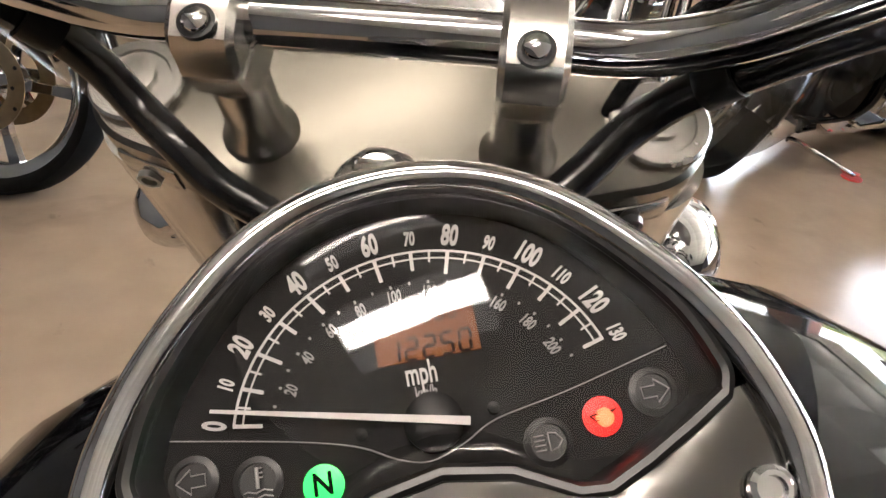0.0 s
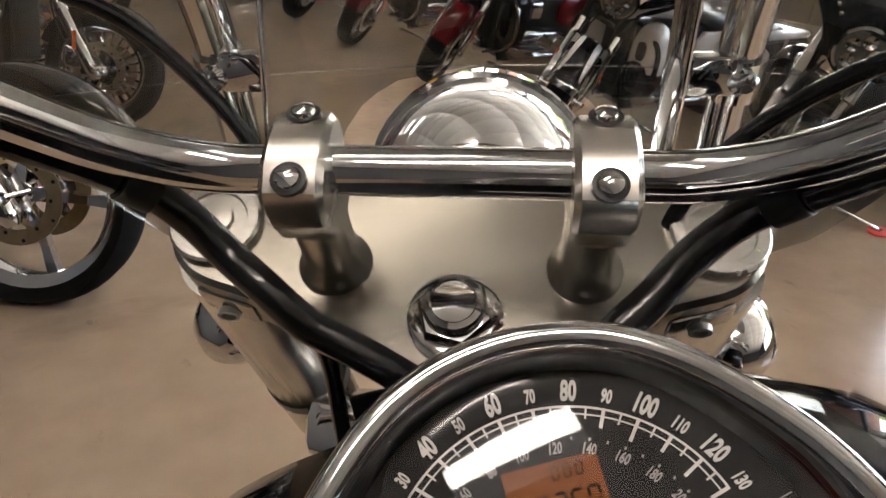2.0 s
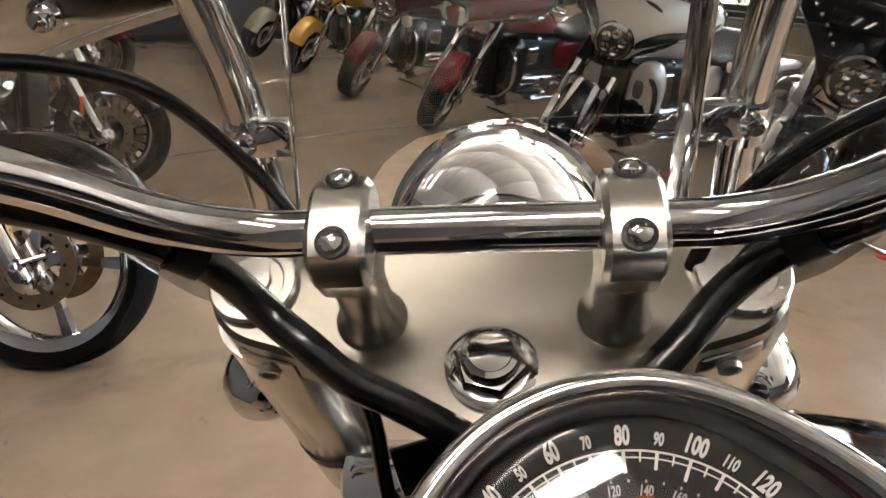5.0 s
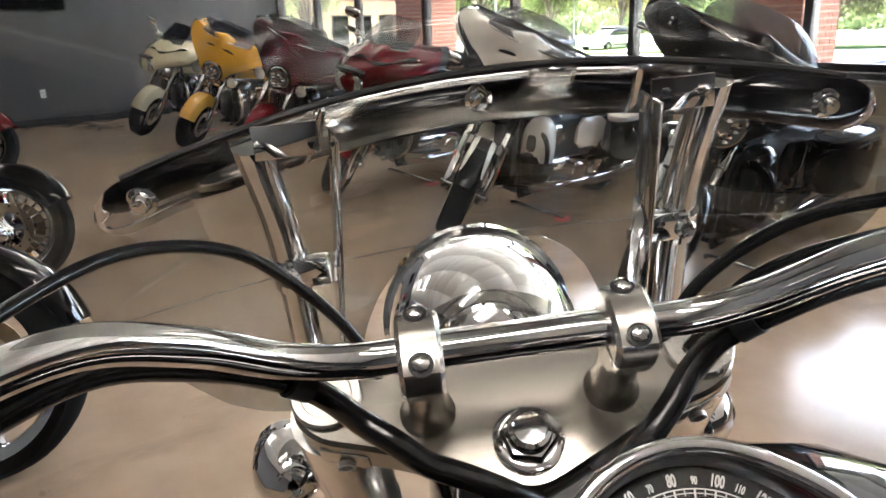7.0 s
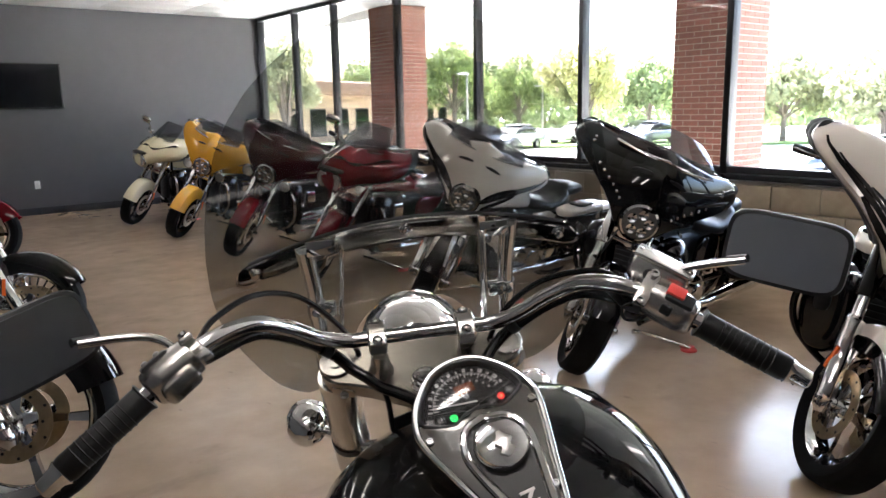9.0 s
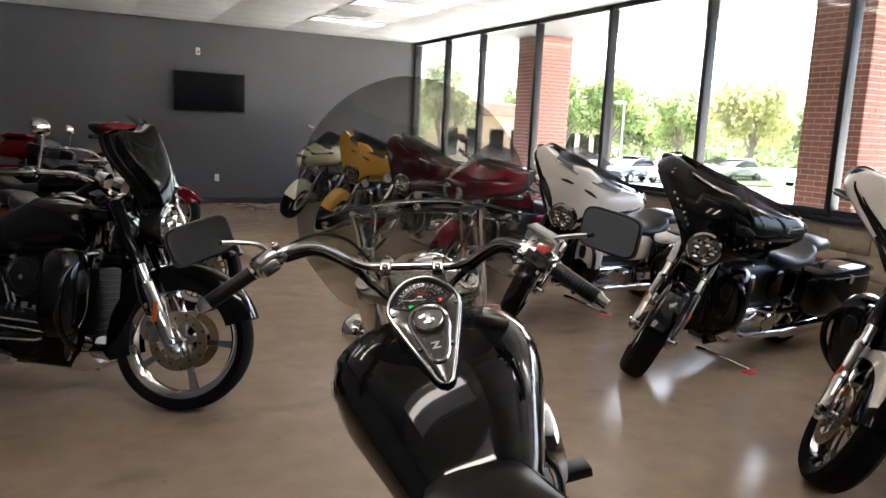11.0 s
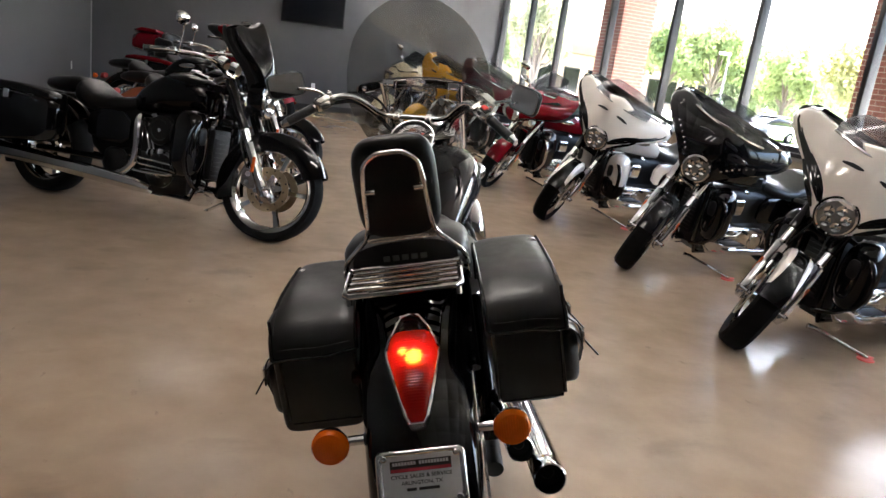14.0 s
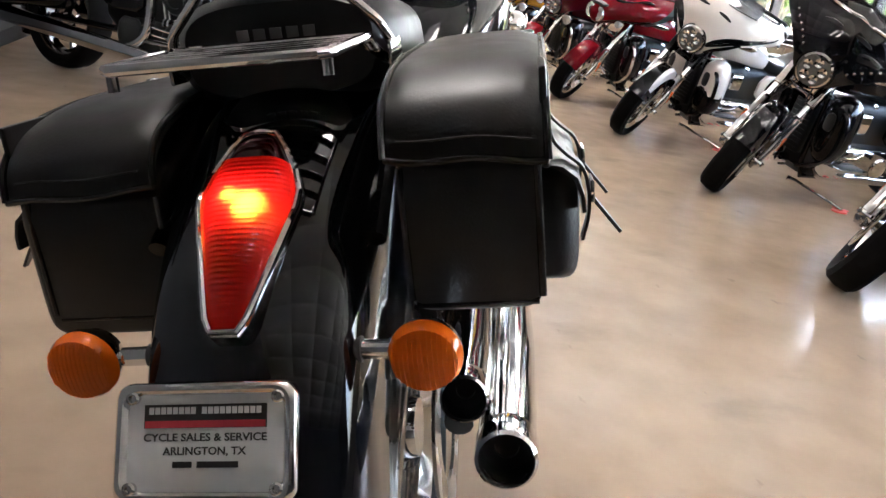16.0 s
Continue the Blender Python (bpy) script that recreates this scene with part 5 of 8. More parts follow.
def writing(name, text, size, material, parent, m, depth=0.0002, shear=0.0, width=1.0, label="", bold=0.022):
    cu = bpy.data.curves.new(name, "FONT")
    cu.body, cu.size, cu.extrude, cu.align_x, cu.align_y, cu.shear = text, size, depth, "CENTER", "CENTER", shear
    cu.resolution_u, cu.offset = 3, size * bold
    tmp = bpy.data.objects.new(name, cu)
    scene.collection.objects.link(tmp)
    bpy.context.view_layer.update()
    me = bpy.data.meshes.new_from_object(tmp.evaluated_get(bpy.context.evaluated_depsgraph_get()))
    bpy.data.objects.remove(tmp)
    me.transform(m @ Matrix.Diagonal((width, 1, 1, 1)))
    me.materials.clear()
    return part(name, me, material, parent, label)


def mirrored(pts):
    return [(-x, *r) for x, *r in reversed(pts) if abs(x) > 1e-5] + list(pts)


DARKDIAL = mat("dial face", (0.0085, 0.0078, 0.0074), 0.6, spec=0.12, vary=0.06, scale=12)
DIALRING = mat("dial surround", (0.010, 0.010, 0.010), 0.35, vary=0.2, scale=60)
PRINT = mat("white print", (0.60, 0.57, 0.56), 0.5)
GREYPRINT = mat("grey print", (0.33, 0.31, 0.31), 0.5)
LCD = mat("amber display", (0.05, 0.014, 0.005), 0.3, spec=0.05, emit=(0.60, 0.19, 0.04), power=0.011)
DIGIT = mat("display digit", (0.004, 0.003, 0.003), 0.6, spec=0.03)
GREENLAMP = mat("green lamp", (0.02, 0.25, 0.05), 0.3, emit=(0.02, 1.0, 0.10), power=0.09)
REDLAMP = mat("red lamp", (0.12, 0.001, 0.001), 0.4, emit=(1.0, 0.012, 0.006), power=0.055)
REDCORE = mat("red lamp core", (0.3, 0.02, 0.01), 0.4, emit=(1.0, 0.16, 0.05), power=0.10)
TAILRED = mat("red tail lens", (0.028, 0.0006, 0.0006), 0.12, vary=0.15, scale=60)
_nt = TAILRED.node_tree
_tr = _nt.nodes.new("ShaderNodeBsdfTranslucent")
_tr.inputs[0].default_value = (0.46, 0.004, 0.003, 1)
_rf = _nt.nodes.new("ShaderNodeBsdfRefraction")
_rf.inputs["Color"].default_value = (0.9, 0.17, 0.012, 1)
_rf.inputs["Roughness"].default_value = 0.6
_rf.inputs["IOR"].default_value = 1.5
_nz = _nt.nodes.new("ShaderNodeTexNoise")
_nz.inputs["Scale"].default_value = 190
_bp = _nt.nodes.new("ShaderNodeBump")
_bp.inputs["Strength"].default_value = 1.0
_bp.inputs["Distance"].default_value = 0.004
_nt.links.new(_nz.outputs[0], _bp.inputs["Height"])
_nt.links.new(_bp.outputs[0], _rf.inputs["Normal"])
_m2 = _nt.nodes.new("ShaderNodeMixShader")
_m2.inputs[0].default_value = 0.32
_nt.links.new(_tr.outputs[0], _m2.inputs[1])
_nt.links.new(_rf.outputs[0], _m2.inputs[2])
_mx = _nt.nodes.new("ShaderNodeMixShader")
_mx.inputs[0].default_value = 0.5
_nt.links.new(_nt.nodes["Principled BSDF"].outputs[0], _mx.inputs[1])
_nt.links.new(_m2.outputs[0], _mx.inputs[2])
_nt.links.new(_mx.outputs[0], _nt.nodes["Material Output"].inputs[0])
GLOW = mat("lit tail bulb", (0.9, 0.8, 0.6), 0.3, emit=(1.0, 0.80, 0.50), power=4.2)
SIGNAL = mat("amber lens", (0.62, 0.105, 0.002), 0.14, spec=0.3, vary=0.12, scale=50)
PLATELAMP = mat("lit plate lamp", (0.6, 0.28, 0.06), 0.25, emit=(1.0, 0.42, 0.09), power=0.0165)
PLATE = mat("plate white", (0.56, 0.57, 0.58), 0.4, vary=0.05, scale=40)
INK = mat("plate black ink", (0.02, 0.02, 0.02), 0.5)
REDINK = mat("plate red ink", (0.35, 0.02, 0.03), 0.5)
HEROGLASS = glass("tinted windscreen", (0.72, 0.72, 0.70), graze=0.6, gloss=0.13)
_hn = HEROGLASS.node_tree
# thin pale film: some dust, plus the windows' reflected veil put in as colour
_dust_veil = _hn.nodes.new("ShaderNodeBsdfDiffuse")
_dust_veil.inputs["Color"].default_value = (0.75, 0.77, 0.80, 1)
_dn = _hn.nodes.new("ShaderNodeTexNoise")
_dn.inputs["Scale"].default_value, _dn.inputs["Detail"].default_value = 9.0, 6
_dr = _hn.nodes.new("ShaderNodeMapRange")
_dr.inputs["From Min"].default_value, _dr.inputs["From Max"].default_value = 0.35, 0.75
_dr.inputs["To Min"].default_value, _dr.inputs["To Max"].default_value = 0.008, 0.035
_hn.links.new(_dn.outputs["Fac"], _dr.inputs["Value"])
_dm = _hn.nodes.new("ShaderNodeMixShader")
_hn.links.new(_dr.outputs[0], _dm.inputs[0])
_hn.links.new(_hn.nodes["Material Output"].inputs[0].links[0].from_socket, _dm.inputs[1])
_hn.links.new(_dust_veil.outputs[0], _dm.inputs[2])
_hn.links.new(_dm.outputs[0], _hn.nodes["Material Output"].inputs[0])
DIALGLASS = glass("dial glass", (0.94, 0.94, 0.94), graze=0.05, gloss=0.10)
PADBLACK = mat("black vinyl", (0.006, 0.006, 0.006), 0.42, vary=0.25, scale=25, bump=0.25, bscale=240, spec=0.25)
VINYL = mat("black vinyl sheath", (0.005, 0.005, 0.005), 0.24, vary=0.3, scale=60, bump=0.2, bscale=120)
CAST = mat("satin cast aluminium", (0.60, 0.57, 0.53), 0.24, 1.0, vary=0.05, scale=25, rvary=0.04, bump=0.015, bscale=700)
BRUSHED = mat("brushed yoke aluminium", (0.27, 0.252, 0.22), 0.23, 1.0, vary=0.05, scale=26, rvary=0.04, bump=0.015, bscale=500, stretch=(0.08, 1, 1))
COVER = mat("polished fork cover", (0.66, 0.64, 0.61), 0.20, 1.0, vary=0.03, scale=40)
BADGE = mat("grey badge print", (0.13, 0.125, 0.12), 0.5)

# tank
part("tank", Geo().loft([(1.078, 0.985, 0.08, 0.04), (1.068, 0.982, 0.135, 0.072), (1.04, 0.978, 0.185, 0.098), (1.00, 0.974, 0.222, 0.115), (0.94, 0.970, 0.246, 0.127), (0.85, 0.962, 0.246, 0.128), (0.80, 0.956, 0.238, 0.126), (0.75, 0.947, 0.225, 0.122), (0.70, 0.934, 0.208, 0.116), (0.64, 0.915, 0.188, 0.107), (0.59, 0.897, 0.170, 0.098), (0.54, 0.876, 0.152, 0.089), (0.49, 0.853, 0.132, 0.079), (0.455, 0.843, 0.112, 0.068), (0.438, 0.837, 0.09, 0.05), (0.430, 0.833, 0.06, 0.03)], 56, 2.8), BLACK, hero, "gloss black teardrop fuel tank")

for sx in (-1, 1):
    part("tank_badge", Geo().loft([(0.865, 0.972, 0.0015, 0.006, sx * 0.2475), (0.885, 0.974, 0.005, 0.012, sx * 0.2495), (0.935, 0.978, 0.007, 0.017, sx * 0.2485), (0.975, 0.980, 0.005, 0.012, sx * 0.2420), (1.000, 0.981, 0.0015, 0.006, sx * 0.2310)], 16, 2.6), CHROME, hero, "chrome wing badge")

# speedometer and console
DIAL = plane((0, 0.893, 1.187), 37)


def hump(s):
    return 0.0 if s > -0.06 else 0.019 * ((-0.06 - s) / 0.21) ** 1.35


OUTER = [(0.0, 0.0218), (0.012, 0.0208), (0.024, 0.018), (0.036, 0.0126), (0.047, 0.005), (0.0575, -0.005), (0.067, -0.016), (0.0745, -0.0268), (0.081, -0.04), (0.085, -0.054), (0.0865, -0.066), (0.084, -0.082), (0.078, -0.1033), (0.07, -0.1278), (0.06, -0.1577), (0.049, -0.191), (0.037, -0.2265), (0.026, -0.2587), (0.019, -0.2798), (0.012, -0.292), (0.0, -0.2976)]
FACE = [(0.0, 0.0168), (0.012, 0.0158), (0.024, 0.0126), (0.036, 0.0066), (0.047, -0.0026), (0.058, -0.0155), (0.066, -0.0278), (0.0705, -0.0405), (0.0712, -0.0455), (0.0695, -0.0502), (0.0600, -0.0555), (0.0470, -0.0620), (0.0370, -0.0662), (0.0300, -0.0655), (0.0160, -0.0582), (0.0, -0.0553)]
loop = [(p.x, p.y) for p in curve([(x, s, 0) for x, s in mirrored(OUTER)], 4)][:-1]
sp = part("speedometer", Geo().grid([[(x * 0.97, s, hump(s) - 0.055) for x, s in loop], [(x * 1.005, s * 1.0, hump(s) - 0.018) for x, s in loop], [(x, s, hump(s) + 0.004) for x, s in loop]], True).move(DIAL), CHROME, hero, "chrome tank console with a half-round speedometer")
part("rim", Geo().tube([(x * 0.965, s * 0.985 - 0.001, hump(s) + 0.005) for x, s in loop + loop[:2]], 0.0046, 12, False).move(DIAL), CHROME, sp, "polished chrome rim")
LOWX = [0.0, 0.016, 0.030, 0.037, 0.047, 0.060, 0.0695, 0.09]
LOWS = [-0.0553, -0.0582, -0.0655, -0.0662, -0.0620, -0.0555, -0.0500, -0.046]
rows = []
for i in range(34):
    s = -0.046 - i * (0.247 / 33)
    w = max(0.004, np.interp(-s, [-q[1] for q in OUTER], [q[0] for q in OUTER]) * 0.96)
    row = []
    for j in range(25):
        x = w * (-1 + j / 12)
        sl = min(s, np.interp(abs(x), LOWX, LOWS))
        row.append((x, sl, hump(sl) + 0.0035 + 0.010 * (1 - (-1 + j / 12) ** 2) * min(1, i / 8)))
    rows.append(row)
CONSOLE = mat("dark satin console plate", (0.21, 0.203, 0.192), 0.13, 1.0, vary=0.06, scale=40)
part("console_plate", Geo().grid(rows).move(DIAL), CONSOLE, sp, "smoky chrome console plate")
face = [(p.x, p.y) for p in curve([(x, s, 0) for x, s in mirrored(FACE[:10])], 3)] + [q for q in FACE[10:]] + [(-x, s) for x, s in FACE[-2:9:-1]]
part("dial_face", Geo().prism(face, 0.002, Matrix.Translation((0, 0, -0.0075))).move(DIAL), DARKDIAL, sp, "dark grey dial face", smooth=0)
inner = [(x * 0.90, -0.022 + (s + 0.022) * 0.90) for x, s in face]
part("dial_surround", Geo().grid([[(x, s, 0.0045) for x, s in face], [(x * 0.965, -0.02 + (s + 0.02) * 0.965, 0.002) for x, s in face], [(x * 0.935, -0.022 + (s + 0.022) * 0.93, -0.0054) for x, s in face]], True).move(DIAL), DIALRING, sp)
part("bezel", Geo().tube([(x * 1.01, s * 1.0, 0.0048) for x, s in face + face[:2]], 0.0022, 8, False).move(DIAL), DIALRING, sp)
def dome(k):
    """Points of the glass at the share k of the way out to the dial's edge."""
    pts = [(x * k, -0.02 + (s + 0.02) * k) for x, s in face]
    def drop(r):
        return r * r / 0.48
    return [(x, s, 0.0046 + (0.0118 - drop(math.hypot(x + 0.006, s + 0.022))) * (1 - k ** 10)) for x, s in pts]


gl = part("dial_glass", Geo().grid([dome(k) for k in (1.0, 0.99, 0.975, 0.955, 0.93, 0.90, 0.86, 0.81, 0.75, 0.68, 0.60, 0.52, 0.44, 0.36, 0.28, 0.20, 0.12, 0.05, 0.001)], True), DIALGLASS, sp, "clear domed dial glass", smooth=60, m=None)
gl.data.transform(DIAL)
gl.visible_shadow = False
# scale: ellipse round the needle's pivot
PC, PR, PK = -0.0425, 0.0495, 0.925


def on_dial(v, r):
    a = radians(-79.5 + v * (153.0 / 130.0))
    return r * math.sin(a), PC + PK * r * math.cos(a), math.degrees(-a)


lev = DIAL @ Matrix.Translation((0, 0, -0.0052))
pts = [on_dial(v * 0.5, PR) for v in range(261)]
g = Geo()
for r, w in ((PR, 0.00035), (PR - 0.0022, 0.00025)):
    pa, pb = [on_dial(v * 0.5, r - w) for v in range(261)], [on_dial(v * 0.5, r + w) for v in range(261)]
    g.grid([[(x, s, 0) for x, s, a in pa], [(x, s, 0) for x, s, a in pb]])
part("scale_arc", g.move(lev), PRINT, sp, smooth=0)
for v in range(0, 131, 5):
    big = v % 10 == 0
    x0, s0, a = on_dial(v, PR + 0.0002)
    x1, s1, _ = on_dial(v, PR - (0.0072 if v % 20 == 0 else 0.0058 if big else 0.0036))
    w = 0.0005 if big else 0.00028
    d = Vector((x1 - x0, s1 - s0, 0)).normalized()
    n = Vector((-d.y, d.x, 0)) * w
    p0, p1 = Vector((x0, s0, 0.0002)), Vector((x1, s1, 0.0002))
    part("scale_mark", Geo().add([p0 + n, p0 - n, p1 - n, p1 + n], [(0, 1, 2, 3)]).move(lev), PRINT, sp, smooth=0)
for v in range(0, 131, 10):
    big = v % 20 == 0
    x, s, a = on_dial(v, PR + (0.0046 if big else 0.0040))
    writing("numeral", str(v), 0.0082 if big else 0.0054, PRINT, sp, lev @ Matrix.Translation((x, s, 0.0001)) @ Matrix.Rotation(radians(a), 4, "Z"), shear=0.13, width=0.56, bold=0.034)
for k in range(20, 201, 20):
    x, s, a = on_dial(k / 1.609, PR - 0.0125)
    writing("small_numeral", str(k), 0.0044, GREYPRINT, sp, lev @ Matrix.Translation((x, s, 0.0001)) @ Matrix.Rotation(radians(a), 4, "Z"), shear=0.15, width=0.62)
for k in range(10, 211, 10):
    x, s, a = on_dial(k / 1.609, PR - 0.0095)
    part("dot", Geo().box((0, 0, 0), (0.0006, 0.0008, 0.0002), 0, None).move(lev @ Matrix.Translation((x, s, 0.0001)) @ Matrix.Rotation(radians(a), 4, "Z")), GREYPRINT, sp, smooth=0)
writing("unit_text", "mph", 0.0084, PRINT, sp, lev @ Matrix.Translation((-0.0005, -0.0298, 0.0001)), width=0.56, bold=0.014)
writing("unit_text", "km/h", 0.0046, GREYPRINT, sp, lev @ Matrix.Translation((0.0, -0.0348, 0.0001)), width=0.62)
part("display", Geo().box((0.0025, -0.0190, 0), (0.027, 0.0145, 0.0006)).move(lev), LCD, sp, "amber backlit display", smooth=0)


def seven(ch, x, s, h, m, parent):
    """One seven-segment digit."""
    on = {"0": "abcdef", "1": "bc", "2": "abged", "5": "afgcd"}[ch]
    w, q = h * 0.52, h * 0.085
    seg = {"a": (0, h / 2, 1), "g": (0, 0, 1), "d": (0, -h / 2, 1), "f": (-w / 2, h / 4, 0), "b": (w / 2, h / 4, 0), "e": (-w / 2, -h / 4, 0), "c": (w / 2, -h / 4, 0)}
    g = Geo()
    for c in on:
        a, b, flat = seg[c]
        a += b * 0.12
        g.box((x + a, s + b, 0.0005), (w * 0.86 if flat else q * 1.6, q * 1.6 if flat else h * 0.42, 0.0002))
    return part("digit", g.move(m), DIGIT, parent, smooth=0)


for i, ch in enumerate("12250"):
    seven(ch, -0.0065 + i * 0.0047, -0.0232, 0.0056, lev, sp)
for i, ch in enumerate("000"):
    seven(ch, 0.0035 + i * 0.0034, -0.0150, 0.0034, lev, sp)
part("needle_hub", Geo().lathe([(0.0074, -0.0055), (0.0074, -0.003), (0.0060, -0.002), (0.0004, -0.0018)], (0.0005, -0.0425, 0), (0, 0, 1), 24).move(DIAL), MATTE, sp)
a = math.atan2(0.0122, -0.0538)
part("needle", Geo().prism([(-0.009, -0.00105), (0.055, -0.0004), (0.055, 0.0004), (-0.009, 0.00105)], 0.0006, Matrix.Translation((0.0005, -0.0422, -0.0015)) @ Matrix.Rotation(a, 4, "Z")).move(DIAL), PRINT, sp, "white needle at zero", smooth=0)
for x, s in ((-0.0178, -0.042), (0.0159, -0.0417)):
    part("dial_screw", Geo().lathe([(0.0016, -0.0055), (0.0016, -0.0045), (0.0003, -0.004)], (x, s, 0), (0, 0, 1), 10).move(DIAL), MATTE, sp)
for x, s, mt, nm in ((-0.0594, -0.0455, DIALRING, "arrow"), (-0.0441, -0.0485, DIALRING, "temp"), (-0.0285, -0.0522, GREENLAMP, "neutral"), (0.0275, -0.0525, DIALRING, "beam"), (0.0422, -0.0489, REDLAMP, "oil"), (0.0565, -0.0453, DIALRING, "arrow")):
    w = part("warning_light", Geo().lathe([(0.0062, -0.0056), (0.0062, -0.0049), (0.0046, -0.0045), (0.0045, -0.0052), (0.0003, -0.0052)] if mt is DIALRING else [(0.0050, -0.0056), (0.0050, -0.0047), (0.0003, -0.0042)], (x, s, 0), (0, 0, 1), 24).move(DIAL), mt, sp, "lit green neutral lamp" if mt is GREENLAMP else "lit red oil lamp" if mt is REDLAMP else "")
    if mt is REDLAMP:
        part("lamp_core", Geo().lathe([(0.0024, -0.0042), (0.0018, -0.0036), (0.0003, -0.0034)], (x + 0.0004, s - 0.0004, 0), (0, 0, 1), 16).move(DIAL), REDCORE, w, "bright lamp core")
    m0 = DIAL @ Matrix.Translation((x, s, -0.0044 if mt is DIALRING else -0.0038))
    sgn = -1 if x < 0 else 1
    if nm == "arrow":
        q = [(0.004, 0), (0.0005, 0.003), (0.0005, 0.0014), (-0.003, 0.0014), (-0.003, -0.0014), (0.0005, -0.0014), (0.0005, -0.003)]
        q = [(u * sgn, v, 0) for u, v in q]
        part("icon", Geo().tube(q + q[:2], 0.00022, 5, False).move(m0), GREYPRINT, sp)
    elif nm == "neutral":
        writing("icon", "N", 0.0075, DIGIT, sp, m0, width=0.9)
    elif nm == "temp":
        g = Geo().tube([(0, -0.0015, 0), (0, 0.0035, 0)], 0.0005, 6)
        for k in range(3):
            g.tube([(0, 0.001 + k * 0.0011, 0), (0.0014, 0.001 + k * 0.0011, 0)], 0.00022, 5)
        for k in range(2):
            g.tube([(-0.0035 + j * 0.001, -0.0022 - k * 0.0013 + 0.0003 * math.sin(j * 1.6), 0) for j in range(8)], 0.00022, 5)
        part("icon", g.move(m0), GREYPRINT, sp)
    elif nm == "beam":
        g = Geo().tube([(0.0, 0.0022, 0), (0.0, -0.0022, 0), (0.002, -0.0018, 0), (0.0034, 0, 0), (0.002, 0.0018, 0), (0, 0.0022, 0)], 0.00022, 5)
        for k in range(4):
            g.tube([(-0.0036, 0.0018 - k * 0.0012, 0), (-0.0010, 0.0018 - k * 0.0012, 0)], 0.0002, 5)
        part("icon", g.move(m0), GREYPRINT, sp)
    else:
        part("icon", Geo().tube([(-0.0034, 0.0004, 0), (-0.002, -0.001, 0), (0.0012, -0.001, 0), (0.0024, 0.0006, 0), (0.0036, 0.0012, 0), (0.0012, 0.0006, 0), (-0.002, 0.0006, 0), (-0.0034, 0.0004, 0)], 0.0002, 5).move(m0), DIGIT, sp)
part("divider_line", Geo().tube(curve([(-0.0658, -0.0345, 0), (-0.035, -0.0405, 0), (-0.019, -0.0448, 0), (-0.010, -0.0495, 0), (-0.002, -0.0515, 0), (0.007, -0.0488, 0), (0.016, -0.0445, 0), (0.035, -0.041, 0), (0.0631, -0.0345, 0)], 4), 0.00018, 5).move(DIAL @ Matrix.Translation((0, 0, -0.0053))), GREYPRINT, sp)
# filler cap, its chrome loop, console screws
CAPM = DIAL @ Matrix.Translation((0, -0.128, hump(-0.128) + 0.0115))
LOOP = [(0, 0.052), (0.028, 0.044), (0.042, 0.018), (0.040, -0.010), (0.028, -0.06), (0.017, -0.098), (0, -0.110), (-0.017, -0.098), (-0.028, -0.06), (-0.040, -0.010), (-0.042, 0.018), (-0.028, 0.044), (0, 0.052)]


def on_console(x, y, lift):
    return (x, y, hump(-0.128 + y) - hump(-0.128) + lift)


lp = curve([(x, y, 0) for x, y in LOOP], 6)
part("cap_surround", Geo().tube([on_console(p.x, p.y, 0.0035) for p in lp], 0.0058, 10, False).move(CAPM), CHROME, sp, "bright chrome loop round the filler cap")
part("recess", Geo().grid([[on_console(p.x * k, -0.015 + (p.y + 0.015) * k, 0.0034) for p in lp[:-1]] for k in (0.97, 0.8, 0.6, 0.4, 0.2, 0.01)], True).move(CAPM), MATTE, sp, "dark recess", smooth=0)
cap = part("filler_cap", Geo().lathe([(0.034, 0), (0.034, 0.012), (0.031, 0.017), (0.02, 0.021), (0.0005, 0.023)], (0, 0.006, 0.002), (0, 0, 1), 36).move(CAPM), CHROME, sp)
part("cap_crest", Geo().loft([(-0.016, 0.0265, 0.003, 0.0015), (-0.010, 0.0275, 0.011, 0.0018), (-0.004, 0.028, 0.006, 0.0016), (0.004, 0.028, 0.013, 0.0018), (0.010, 0.0275, 0.007, 0.0016), (0.018, 0.0255, 0.003, 0.0012)], 14).move(CAPM), STEEL, cap, "small wing crest on the cap")
ez = on_console(0, -0.064, 0.0045)[2]
part("emblem", Geo().box((0, -0.058, ez), (0.020, 0.0036, 0.002), 0.0005).box((0, -0.072, ez - 0.001), (0.020, 0.0036, 0.002), 0.0005).box((0, -0.065, ez - 0.0005), (0.0045, 0.018, 0.002), 0.0005, pose(0, 0, 0, 0, 0, -45)).move(CAPM), PRINT, sp)
for x, s in ((-0.037, -0.19), (0.037, -0.19), (0.0, -0.280), (-0.073, -0.073), (0.073, -0.073)):
    part("screw", Geo().lathe([(0.0055, 0), (0.0055, 0.002), (0.0042, 0.003), (0.0030, 0.003), (0.0028, 0.0015), (0.0003, 0.0015)], (x, s, hump(s) + (0.0055 if abs(x) > 0.05 else 0.0105)), (0, 0, 1), 14).move(DIAL), CHROME, sp)

# ---- steering head, bars ----
def both_rims(poly, thick, b, m):
    """A flat outline thickened along z with both rims chamfered by b."""
    n = len(poly)
    c = Vector((sum(q[0] for q in poly) / n, sum(q[1] for q in poly) / n))
    small = [Vector(q) + (c - Vector(q)).normalized() * b for q in poly]
    rows = [[(q.x, q.y, 0) for q in small], [(x, y, b * 0.8) for x, y in poly], [(x, y, thick - b * 0.8) for x, y in poly], [(q.x, q.y, thick) for q in small]]
    return Geo().grid([r[::-1] for r in rows], True, True).move(m)


